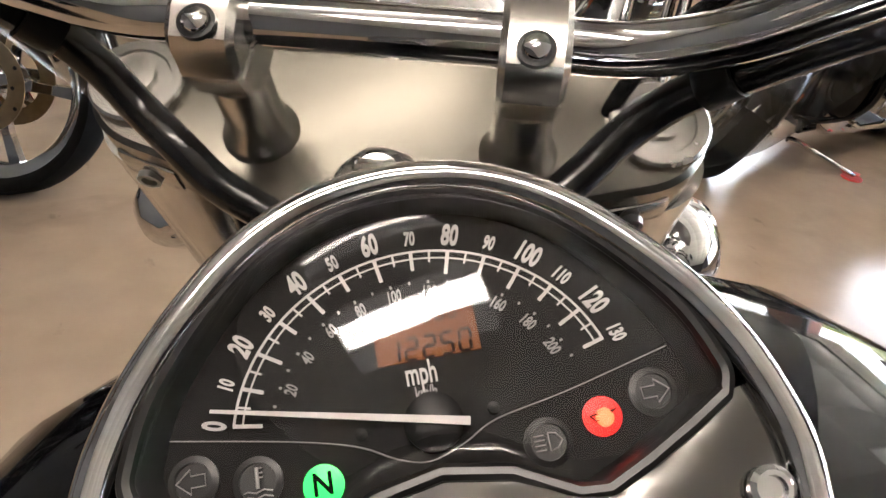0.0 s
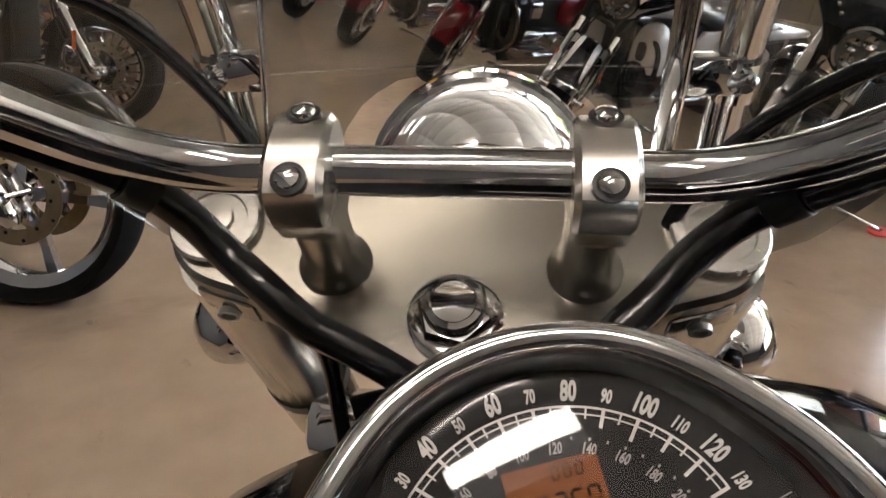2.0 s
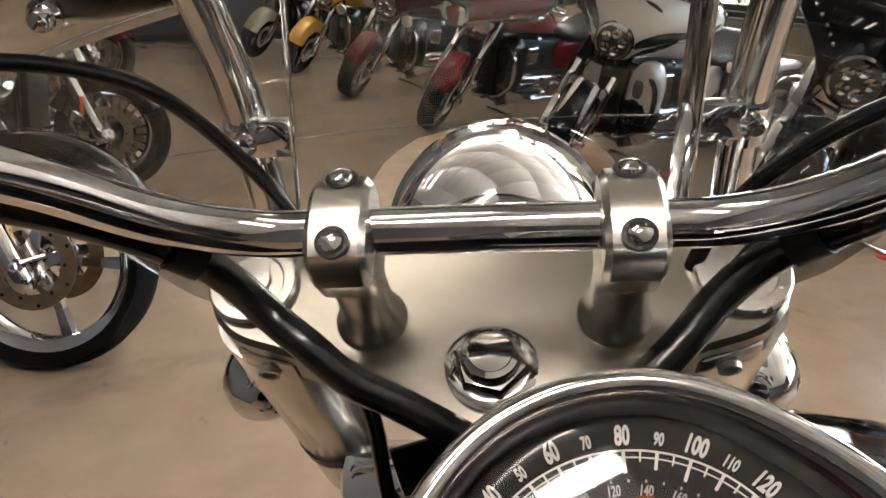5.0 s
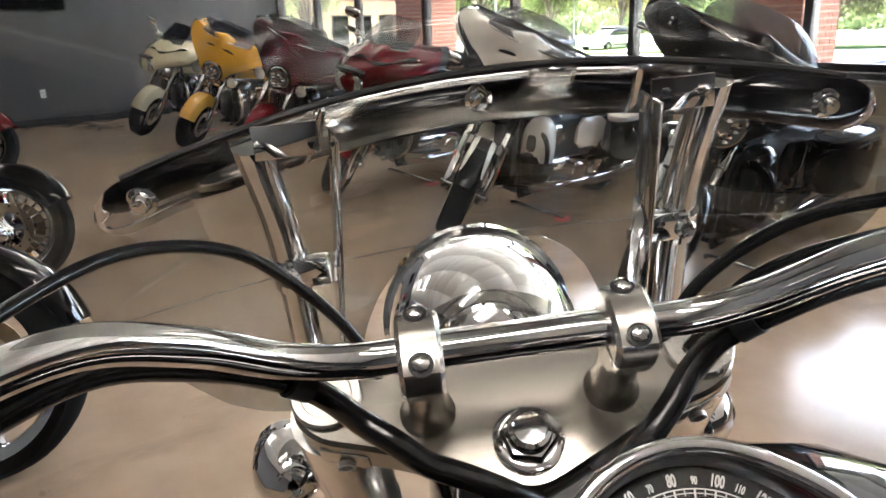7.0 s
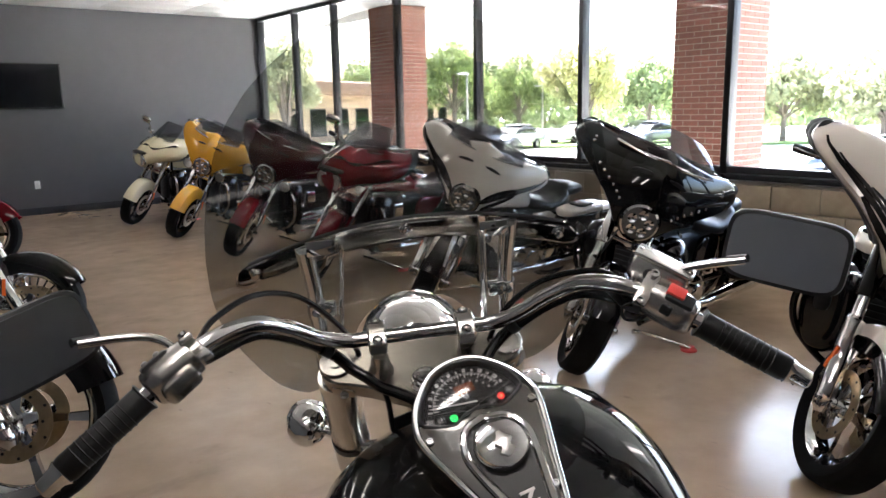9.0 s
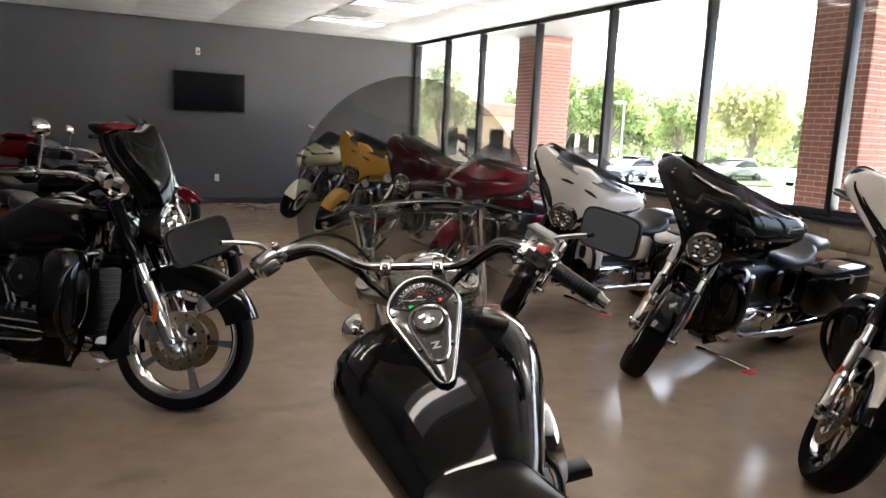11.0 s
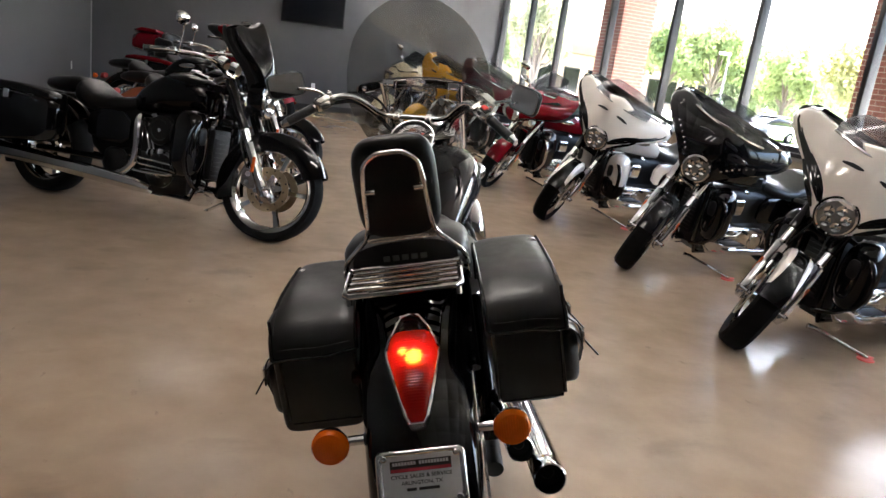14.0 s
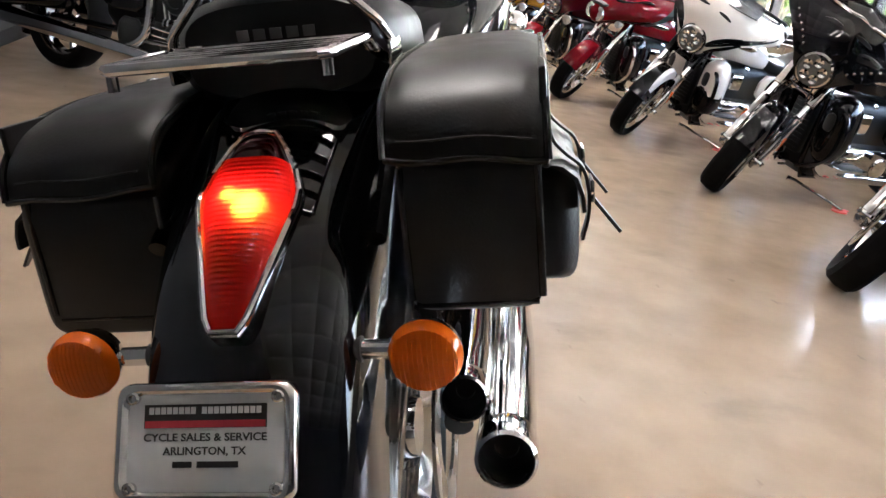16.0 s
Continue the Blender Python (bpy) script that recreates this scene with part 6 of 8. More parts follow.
YOKE = plane((0, 1.063, 1.118), 33)
out = [(0.0, -0.038), (0.04, -0.024), (0.083, -0.004), (0.115, 0.007), (0.145, 0.017), (0.161, 0.033), (0.165, 0.053), (0.156, 0.074), (0.13, 0.087), (0.07, 0.097), (0.0, 0.100)]
yk = part("top_yoke", Geo().prism([tuple(p[:2]) for p in curve([(x, y, 0) for x, y in mirrored(out)[:-1]] + [(0.0, 0.096, 0)], 4)[:-1]], 0.030, Matrix.Translation((0, 0, -0.028)), 0.003).move(YOKE), BRUSHED, hero, "brushed aluminium top yoke", m=STEER)
part("stem_washer", Geo().lathe([(0.025, 0.0), (0.025, 0.003), (0.021, 0.005), (0.019, 0.005)], (0, -0.003, 0.002), (0, 0, 1), 36).move(YOKE), CHROME, yk)
part("stem_nut", Geo().lathe([(0.0205, 0.0), (0.0205, 0.006), (0.0185, 0.0085), (0.0160, 0.009)], (0, -0.003, 0.006), (0, 0, 1), 6).lathe([(0.0158, 0.0), (0.0158, 0.0055), (0.0148, 0.0080), (0.0120, 0.0092), (0.0112, 0.0084), (0.0003, 0.0088)], (0, -0.003, 0.0148), (0, 0, 1), 36).move(YOKE), CHROME, yk, "large chrome stem nut")
for sx in (-1, 1):
    part("fork_cap", Geo().lathe([(0.0265, 0), (0.0265, 0.004), (0.0250, 0.0055), (0.0190, 0.0055), (0.0180, 0.0040), (0.0110, 0.0040), (0.0105, 0.0075), (0.0005, 0.008)], (sx * 0.139, 0.051, 0.002), (0, 0, 1), 30).move(YOKE), SATIN, yk)
    part("pinch_boss", Geo().box((sx * 0.128, 0.020, -0.022), (0.040, 0.022, 0.022), 0.005, pose(0, 0, 0, 0, 0, sx * 18)).move(YOKE), SATIN, yk)
    part("pinch_bolt", Geo().lathe([(0.0065, 0), (0.0065, 0.004), (0.0045, 0.004), (0.0042, 0.001), (0.0003, 0.001)], (sx * 0.130, 0.0085, -0.022), (0, -1, 0), 14).move(YOKE), STEEL, yk)
    fy = Vector((sx * 0.139, 1.063 + 0.051 * math.cos(RAKE), 1.118 + 0.051 * math.sin(RAKE)))
    leg = part("fork_leg", Geo().tube([fy - SAX * 0.03, fy - SAX * 0.32, fy - SAX * 0.33, fy - SAX * 0.85], [0.0335, 0.0335, 0.0265, 0.0265], 24), COVER, hero, m=STEER)
    part("fork_ring", Geo().tube([fy - SAX * 0.225, fy - SAX * 0.24], 0.0348, 24), MATTE, leg)
    part("slider", Geo().tube([fy - SAX * 0.42, fy - SAX * 0.43, fy - SAX * 0.86, fy - SAX * 0.90], [0.030, 0.034, 0.034, 0.026], 20), CHROME, leg)
    # risers and clamps
    o = Vector((sx * 0.067, 0.0, 0.0))
    riser = part("riser", Geo().lathe([(0.0205, 0.0), (0.0203, 0.003), (0.0185, 0.0065), (0.0158, 0.013), (0.0146, 0.022), (0.0145, 0.050)], (sx * 0.067, 0.028, 0.0), (0, 0, 1), 32).move(YOKE), CAST, hero, "turned aluminium bar riser", m=STEER)
    CL = plane((sx * 0.067, 1.044, 1.205), 29)
    ACROSS = Matrix(((0, 0, 1, -0.0142), (1, 0, 0, 0), (0, 1, 0, 0), (0, 0, 0, 1)))
    part("riser_block", both_rims([(-0.0258, -0.0094), (0.0262, -0.0094), (0.0252, -0.020), (0.0205, -0.034), (-0.0085, -0.036), (-0.0200, -0.026)], 0.0284, 0.0032, CL @ ACROSS), CAST, riser)
    prof = [(-0.0262, -0.0086), (-0.0265, 0.0070), (-0.0238, 0.0125), (-0.0130, 0.0182), (0, 0.0198), (0.0130, 0.0182), (0.0238, 0.0125), (0.0265, 0.0070), (0.0262, -0.0086)]
    part("clamp_cap", both_rims(prof, 0.0284, 0.0036, CL @ ACROSS), CAST, riser, "brushed clamp cap")
    for dy in (-0.0185, 0.0185):
        part("bolt_recess", Geo().lathe([(0.0078, 0.0), (0.0078, 0.0025), (0.0060, 0.0028), (0.0060, 0.0)], (0, dy, 0.0146), (0, -0.25 if dy < 0 else 0.25, 1), 20).move(CL), MATTE, riser)
        part("bolt_cap", Geo().lathe([(0.0060, 0.0), (0.0060, 0.0028), (0.0052, 0.0050), (0.0030, 0.0062), (0.0004, 0.0066)], (0, dy, 0.0144), (0, -0.25 if dy < 0 else 0.25, 1), 20).move(CL), CHROME, riser, "chrome bolt cap")
BAR = [(-0.436, 0.797, 1.185), (-0.402, 0.818, 1.206), (-0.338, 0.862, 1.246), (-0.285, 0.895, 1.278), (-0.232, 0.946, 1.282), (-0.190, 0.990, 1.256), (-0.150, 1.026, 1.222), (-0.110, 1.043, 1.206), (-0.067, 1.044, 1.205), (0.0, 1.044, 1.205)]
bar = BAR + [(-x, y, z) for x, y, z in reversed(BAR[:-1])]
hb = part("handlebar", Geo().tube(curve(bar, 8), 0.0117, 24), CHROME, hero, "bent chrome handlebar", m=STEER)
for sx in (-1, 1):
    fl = lambda p: (sx * -p[0], p[1], p[2])
    g = Geo().tube([fl(p) for p in ((-0.440, 0.7945, 1.1825), (-0.436, 0.797, 1.185), (-0.402, 0.818, 1.206), (-0.356, 0.850, 1.235), (-0.352, 0.852, 1.238))], [0.0155, 0.0175, 0.0175, 0.0180, 0.0205], 24)
    gr = part("grip", g, MATTE, hb, "black rubber grip")
    d = Vector((-0.130, -0.083, -0.080)).normalized()
    for k in range(9):
        o = Vector(fl(Vector((-0.398, 0.8205, 1.2085)) + d * (k - 4) * 0.0085))
        part("grip_ring", Geo().ring(0.0176, 0.0011, o, (sx * -d.x, d.y, d.z), 24, 6), MATTE, gr)
    part("grip_end", Geo().tube([fl(p) for p in ((-0.462, 0.781, 1.169), (-0.460, 0.782, 1.170), (-0.446, 0.791, 1.179), (-0.440, 0.7945, 1.1825))], [0.008, 0.012, 0.0135, 0.0175], 20), CHROME, hb)
    c = Vector(fl((-0.322, 0.872, 1.256)))
    rt = (Vector((sx * -d.x, d.y, d.z))).to_track_quat("X", "Z").to_matrix().to_4x4()
    at = Matrix.Translation(c) @ rt
    sw = part("switch_housing", Geo().loft([(-0.034, 0, 0.018, 0.018), (-0.031, 0, 0.0235, 0.0235), (-0.012, 0, 0.0255, 0.0255), (0.014, 0, 0.0255, 0.0255), (0.030, 0, 0.0225, 0.0225), (0.034, 0, 0.017, 0.017)], 28, 2.7).move(at @ pose(0, 0, 0, 0, 0, -90)), SATIN, hb, "satin switch housing", smooth=50)
    part("housing_seam", Geo().ring(0.0252, 0.0009, (0, 0, 0), (1, 0, 0), 32, 6).move(at @ Matrix.Diagonal((1, 1.0, 1.0, 1))), MATTE, sw)
    part("housing_nose", Geo().box((0.002, 0.024, -0.008), (0.050, 0.024, 0.030), 0.009).move(at), SATIN, sw)
    part("switch_face", Geo().box((0.006, -0.013, 0.0215), (0.038, 0.024, 0.008), 0.003, pose(0, 0, 0, 18)).move(at), MATTE, sw)
    if sx > 0:
        part("kill_switch", Geo().box((-0.002, -0.010, 0.0262), (0.024, 0.021, 0.008), 0.002, pose(0, 0, 0, 18)).move(at), PUCK, sw, "red engine stop switch")
        part("start_button", Geo().box((-0.004, -0.026, 0.004), (0.016, 0.008, 0.014), 0.003).move(at), MATTE, sw)
        part("throttle_elbow", Geo().tube(curve([(-0.030, 0.004, -0.024), (-0.052, 0.006, -0.030), (-0.075, 0.006, -0.022), (-0.10, 0.004, -0.016)], 5), 0.006, 10).move(at), MATTE, sw)
    else:
        for q in (-0.008, 0.010):
            part("switch_button", Geo().lathe([(0.0042, 0), (0.0042, 0.003), (0.0030, 0.004), (0.0003, 0.0042)], (0.006 + q, -0.0145, 0.0250), (0, -0.3, 1), 12).move(at), STEEL, sw)
        part("dimmer_switch", Geo().box((0.010, -0.027, 0.002), (0.020, 0.010, 0.012), 0.002).box((-0.012, -0.027, -0.010), (0.020, 0.010, 0.014), 0.002).move(at), MATTE, sw, "black thumb switches")
        part("choke_lever", Geo().box((-0.002, -0.026, -0.018), (0.036, 0.014, 0.008), 0.003).move(at), SATIN, sw)
    c2 = Vector(fl((-0.2935, 0.8895, 1.2735)))
    at2 = Matrix.Translation(c2) @ rt
    pc = part("perch", Geo().lathe([(0.0150, -0.0095), (0.0172, -0.0080), (0.0172, 0.0080), (0.0150, 0.0095)], (0, 0, 0), (1, 0, 0), 24).box((0, 0.024, 0.002), (0.019, 0.036, 0.016), 0.005).box((0, -0.013, 0.0125), (0.0195, 0.056, 0.0085), 0.0038, pose(0, 0, 0, 35)).move(at2), SATIN, hb, "cast lever perch")
    for q in (-0.0125, 0.0125):
        part("perch_bolt", Geo().lathe([(0.0058, 0), (0.0058, 0.004), (0.0036, 0.004), (0.0032, 0.001), (0.0003, 0.001)], (0, -0.013 - 0.0024 + q * 1.556, 0.0160 + q * 1.09), (0, -0.574, 0.819), 14).move(at2), CHROME, pc)
    part("cable_loop", Geo().tube(curve([(-0.008, -0.020, -0.012), (-0.016, -0.030, -0.020), (-0.006, -0.036, -0.030), (0.010, -0.026, -0.026), (0.016, -0.014, -0.018)], 5), 0.0022, 8).move(at2), VINYL, pc)
    if sx > 0:
        ms = part("brake_reservoir", Geo().box((0.004, 0.040, 0.020), (0.080, 0.042, 0.034), 0.009).move(at2), SATIN, hb, "satin brake reservoir")
        part("reservoir_lid", Geo().box((0.004, 0.040, 0.0395), (0.083, 0.045, 0.006), 0.0025).move(at2), SATIN, ms)
        for q in (-0.032, 0.040):
            part("lid_screw", Geo().lathe([(0.0036, 0), (0.0036, 0.0012), (0.0022, 0.0014), (0.0003, 0.0006)], (q, 0.040, 0.0425), (0, 0, 1), 12).move(at2), CHROME, ms)
        part("sight_glass", Geo().lathe([(0.0088, 0), (0.0088, 0.003), (0.0070, 0.003), (0.0068, 0.001), (0.0003, 0.001)], (-0.006, 0.0195, 0.020), (0, -1, 0), 20).move(at2), MATTE, ms)
    lv = curve([fl(p) for p in ((-0.290, 0.925, 1.272), (-0.335, 0.905, 1.250), (-0.39, 0.866, 1.212), (-0.435, 0.825, 1.178), (-0.458, 0.805, 1.160))], 5)
    part("lever", Geo().tube(lv, [0.008] + [0.0062] * (len(lv) - 2) + [0.008], 10), CHROME, hb, "polished hand lever")
    # mirrors
    mc = Vector(fl((-0.474, 0.860, 1.316)))
    ax = Vector((0.095, -0.080 * sx, -0.024 * sx)).normalized()
    ay = Vector((0.032 * sx, -0.012, 0.075)).cross(ax).normalized()
    mm = Matrix.Translation(mc) @ Matrix((ax, ay, ax.cross(ay))).transposed().to_4x4()
    part("mirror", Geo().tube(curve([fl(p) for p in ((-0.318, 0.902, 1.262), (-0.330, 0.906, 1.282), (-0.352, 0.902, 1.296), (-0.385, 0.890, 1.303), (-0.425, 0.872, 1.308))], 6), 0.0058, 12), CHROME, hb, "chrome stem mirror")
    shell = Geo().loft([(-0.0075, 0, 0.073, 0.045), (-0.006, 0, 0.0755, 0.0475), (0.002, 0, 0.0765, 0.0485), (0.014, 0, 0.068, 0.042), (0.024, 0, 0.044, 0.027), (0.028, 0, 0.011, 0.007)], 36, 5.0)
    part("mirror_shell", shell.move(mm), MATTE, hb, "black mirror shell")
    part("mirror_glass", Geo().loft([(-0.0085, 0, 0.070, 0.0425), (-0.0062, 0, 0.071, 0.0435)], 36, 5.0).move(mm), mat("mirror", (0.50, 0.50, 0.52), 0.02, 1.0), hb, "mirror glass")
# cables
for nm, path, r in (
    ("cable_sheath", [(-0.285, 0.905, 1.258), (-0.232, 0.958, 1.263), (-0.190, 1.002, 1.237), (-0.152, 1.038, 1.202), (-0.130, 1.048, 1.180), (-0.111, 1.047, 1.159), (-0.091, 1.037, 1.147), (-0.071, 1.032, 1.130), (-0.047, 1.029, 1.118), (-0.025, 1.026, 1.106), (0.0, 1.03, 1.085)], 0.0088),
    ("speedometer_cable", [(-0.066, 1.038, 1.118), (-0.062, 1.040, 1.095), (-0.060, 1.042, 1.05), (-0.055, 1.05, 0.98)], 0.0045),
    ("cable_sheath", [(0.285, 0.905, 1.258), (0.232, 0.958, 1.263), (0.190, 1.002, 1.237), (0.152, 1.036, 1.202), (0.131, 1.045, 1.186), (0.110, 1.042, 1.168), (0.092, 1.032, 1.150), (0.075, 1.022, 1.137), (0.058, 1.018, 1.118), (0.045, 1.022, 1.085)], 0.0088),
    ("clutch_cable", [(-0.300, 0.930, 1.272), (-0.285, 0.985, 1.285), (-0.240, 1.060, 1.290), (-0.185, 1.105, 1.268), (-0.140, 1.115, 1.225), (-0.108, 1.110, 1.180), (-0.09, 1.13, 1.10)], 0.0045),
    ("brake_hose", [(0.290, 0.935, 1.272), (0.260, 0.995, 1.282), (0.200, 1.060, 1.258), (0.150, 1.095, 1.215), (0.118, 1.108, 1.165), (0.10, 1.13, 1.08)], 0.0048),
    ("throttle_cable", [(0.310, 0.905, 1.250), (0.275, 0.985, 1.268), (0.215, 1.050, 1.240), (0.165, 1.085, 1.205), (0.130, 1.100, 1.150)], 0.0040),
):
    part(nm, Geo().tube(curve(path, 7), r, 14), VINYL, hero, "black cable sheath", m=STEER)
for sx in (-1, 1):
    part("cable_clip", Geo().lathe([(0.0105, -0.008), (0.0105, 0.008)], (sx * 0.145, 1.040, 1.197), (sx * 0.6, -0.45, 0.6), 16), MATTE, hero, m=STEER)

# ---- windscreen ----
def ws(x, z, off=0.0):
    return (x * 1.03, 1.187 - 0.52 * (z - 1.337) - 1.0 * x * x + off, z + 0.021 * x)


# strips across the sheet: outer edge to the middle line
lv = []
for i in range(41):
    z = 1.203 + 0.475 * math.sin(math.pi / 2 * i / 40)
    xo = max(0.002, np.interp(z, [1.203, 1.240, 1.290, 1.350, 1.405, 1.460, 1.510, 1.553, 1.590, 1.620, 1.640, 1.654, 1.664, 1.671, 1.6755, 1.678], [0.301, 0.306, 0.306, 0.299, 0.288, 0.272, 0.252, 0.226, 0.195, 0.160, 0.130, 0.103, 0.076, 0.050, 0.025, 0.004]))
    lv.append([(xo * (-1 + j / 12), z) for j in range(25)])
ga = Geo().grid([[Vector(ws(x, z, 0)) for x, z in r] + [Vector(ws(x, z, 0.004)) for x, z in reversed(r)] for r in lv], True, True)
for sx in (-1, 1):
    low = []
    for i in range(19):
        z = 1.022 + (1.203 - 1.022) * i / 18
        xo = np.interp(z, [1.022, 1.036, 1.065, 1.105, 1.150, 1.195, 1.203], [0.205, 0.226, 0.250, 0.268, 0.284, 0.299, 0.301])
        xi = np.interp(z, [1.022, 1.034, 1.055, 1.085, 1.118, 1.150, 1.178, 1.194, 1.203], [0.170, 0.150, 0.134, 0.122, 0.112, 0.098, 0.078, 0.052, 0.001])
        low.append([(sx * (xi + (xo - xi) * j / 8), z) for j in range(9)])
    ga.grid([[Vector(ws(x, z, 0)) for x, z in r] + [Vector(ws(x, z, 0.004)) for x, z in reversed(r)] for r in low], True, True)
wsob = part("windscreen", ga, HEROGLASS, hero, "tinted acrylic windscreen", m=STEER)
wsob.visible_shadow = False
# chrome strip across the screen, with its bolts
ZB = lambda x: 1.338 - 0.55 * x * x
g = Geo()
rows = []
for i in range(81):
    x = -0.2685 * math.cos(math.pi * i / 80)
    k = 0.0205 * min(1.0, math.sqrt(max(0.0, 1 - max(0, (abs(x) - 0.246) / 0.0225) ** 2)))
    rows.append([ws(x, ZB(x) + dz * max(k, 0.002), o) for dz, o in ((-1, -0.002), (-1, -0.006), (-0.6, -0.0075), (0.6, -0.0075), (1, -0.006), (1, -0.002))])
st = part("screen_strip", Geo().grid(rows, True, True), CHROME, hero, "chrome strip across the windscreen", m=STEER)
part("gasket", Geo().tube([ws(-0.246 + 0.492 * i / 32, ZB(-0.246 + 0.492 * i / 32) + 0.0212, -0.003) for i in range(33)], 0.003, 8), MATTE, st)
for x in (-0.238, -0.160, 0.0, 0.160, 0.238):
    p = ws(x, ZB(x), -0.0075)
    part("strip_bolt", Geo().lathe([(0.0105, 0), (0.0105, 0.002), (0.0075, 0.003), (0.0070, 0.0085), (0.0050, 0.0115), (0.0004, 0.012)], p, (0, -1, -0.1), 14), CHROME, st)
for sx in (-1, 1):
    line = curve([ws(sx * 0.162, ZB(0.162) + 0.012, -0.015), (sx * 0.164, 1.190, 1.260), (sx * 0.166, 1.222, 1.190), (sx * 0.168, 1.262, 1.070), (sx * 0.150, 1.275, 1.03)], 5)
    arm = part("screen_arm", Geo().tube(line, [0.0135] * len(line), 24), CHROME, hero, "round chrome windscreen arm", m=STEER)
    part("arm_clamp", Geo().lathe([(0.0165, -0.014), (0.0165, 0.014)], (sx * 0.165, 1.212, 1.210), (0, 0.32, -0.95), 20).box((sx * 0.146, 1.200, 1.212), (0.030, 0.016, 0.026), 0.004), CHROME, arm)
    part("clamp_bolt", Geo().lathe([(0.0085, 0), (0.0085, 0.003), (0.006, 0.006), (0.0004, 0.0065)], (sx * 0.165, 1.193, 1.208), (0, -1, 0.2), 14), CHROME, arm)
    part("bracket_plate", Geo().box((0, 0, 0), (0.003, 0.026, 0.185), 0.001).move(Matrix.Translation((sx * 0.119, 1.162, 1.242)) @ pose(0, 0, 0, 14, sx * -4, 14)).box((sx * 0.140, 1.138, 1.332), (0.046, 0.004, 0.024), 0.001), CHROME, arm, "bent chrome bracket plate")

# ---- headlight, front signals, front wheel ----
HL = Vector((0, 1.315, 1.068))
hl = part("headlight", Geo().lathe([(0.004, -0.100), (0.034, -0.091), (0.066, -0.070), (0.088, -0.040), (0.098, -0.005), (0.099, 0.03), (0.101, 0.06), (0.106, 0.062), (0.106, 0.078), (0.096, 0.082)], HL, (0, 1, -0.08), 40), CHROME, hero, "chrome bullet headlight", m=STEER)
part("lens", Geo().lathe([(0.096, 0.080), (0.065, 0.096), (0.003, 0.104)], HL, (0, 1, -0.08), 32), LENS, hl)
part("adjuster_nut", Geo().lathe([(0.007, -0.098), (0.006, -0.106), (0.0005, -0.107)], HL + Vector((0, 0.012, 0.02)), (0, 1, -0.3), 8), CHROME, hl)
part("lower_yoke", Geo().box((0, 1.195, 0.93), (0.25, 0.09, 0.05), 0.015, pose(0, 0, 0, -33)), CHROME, hero, m=STEER)
part("headlight_bracket", Geo().box((0, 1.26, 1.0), (0.06, 0.10, 0.03), 0.008), CHROME, hero, m=STEER)
for sx in (-1, 1):
    s = part("front_signal", Geo().lathe([(0.003, -0.046), (0.020, -0.040), (0.034, -0.022), (0.040, 0.0), (0.039, 0.018), (0.041, 0.02), (0.041, 0.03)], (sx * 0.222, 1.30, 0.955), (0, 1, 0), 28), CHROME, hero, "chrome bullet turn signal", m=STEER)
    part("lens", Geo().lathe([(0.040, 0.030), (0.028, 0.044), (0.003, 0.05)], (sx * 0.222, 1.30, 0.955), (0, 1, 0), 24), SIGNAL, s)
    part("stalk", Geo().tube([(sx * 0.16, 1.26, 0.945), (sx * 0.20, 1.29, 0.95)], 0.010, 12), CHROME, s)
AXF = (0, 1.57, 0.33)
fw = part("front_wheel", Geo().lathe([(0.03, -0.08), (0.04, -0.05), (0.032, 0), (0.04, 0.05), (0.03, 0.08)], AXF, (1, 0, 0), 20), CHROME, hero, m=STEER)
part("tyre", Geo().lathe([(0.25, -0.045), (0.275, -0.062), (0.305, -0.060), (0.325, -0.04), (0.331, 0), (0.325, 0.04), (0.305, 0.060), (0.275, 0.062), (0.25, 0.045)], AXF, (1, 0, 0), 56, False), RUBBER, fw)
part("rim", Geo().lathe([(0.225, -0.035), (0.255, -0.05), (0.235, 0), (0.255, 0.05), (0.225, 0.035), (0.222, 0), (0.225, -0.035)], AXF, (1, 0, 0), 56, False), CHROME, fw)
for k in range(9):
    a = k * 2 * math.pi / 9
    part("spoke", Geo().tube([(0, AXF[1] + 0.03 * math.cos(a), AXF[2] + 0.03 * math.sin(a)), (0, AXF[1] + 0.228 * math.cos(a), AXF[2] + 0.228 * math.sin(a))], [0.016, 0.010], 8), CHROME, fw)
part("front_fender", fender(0.355, AXF[1], AXF[2], 20, 165, 0.085), BLACK, hero, m=STEER)

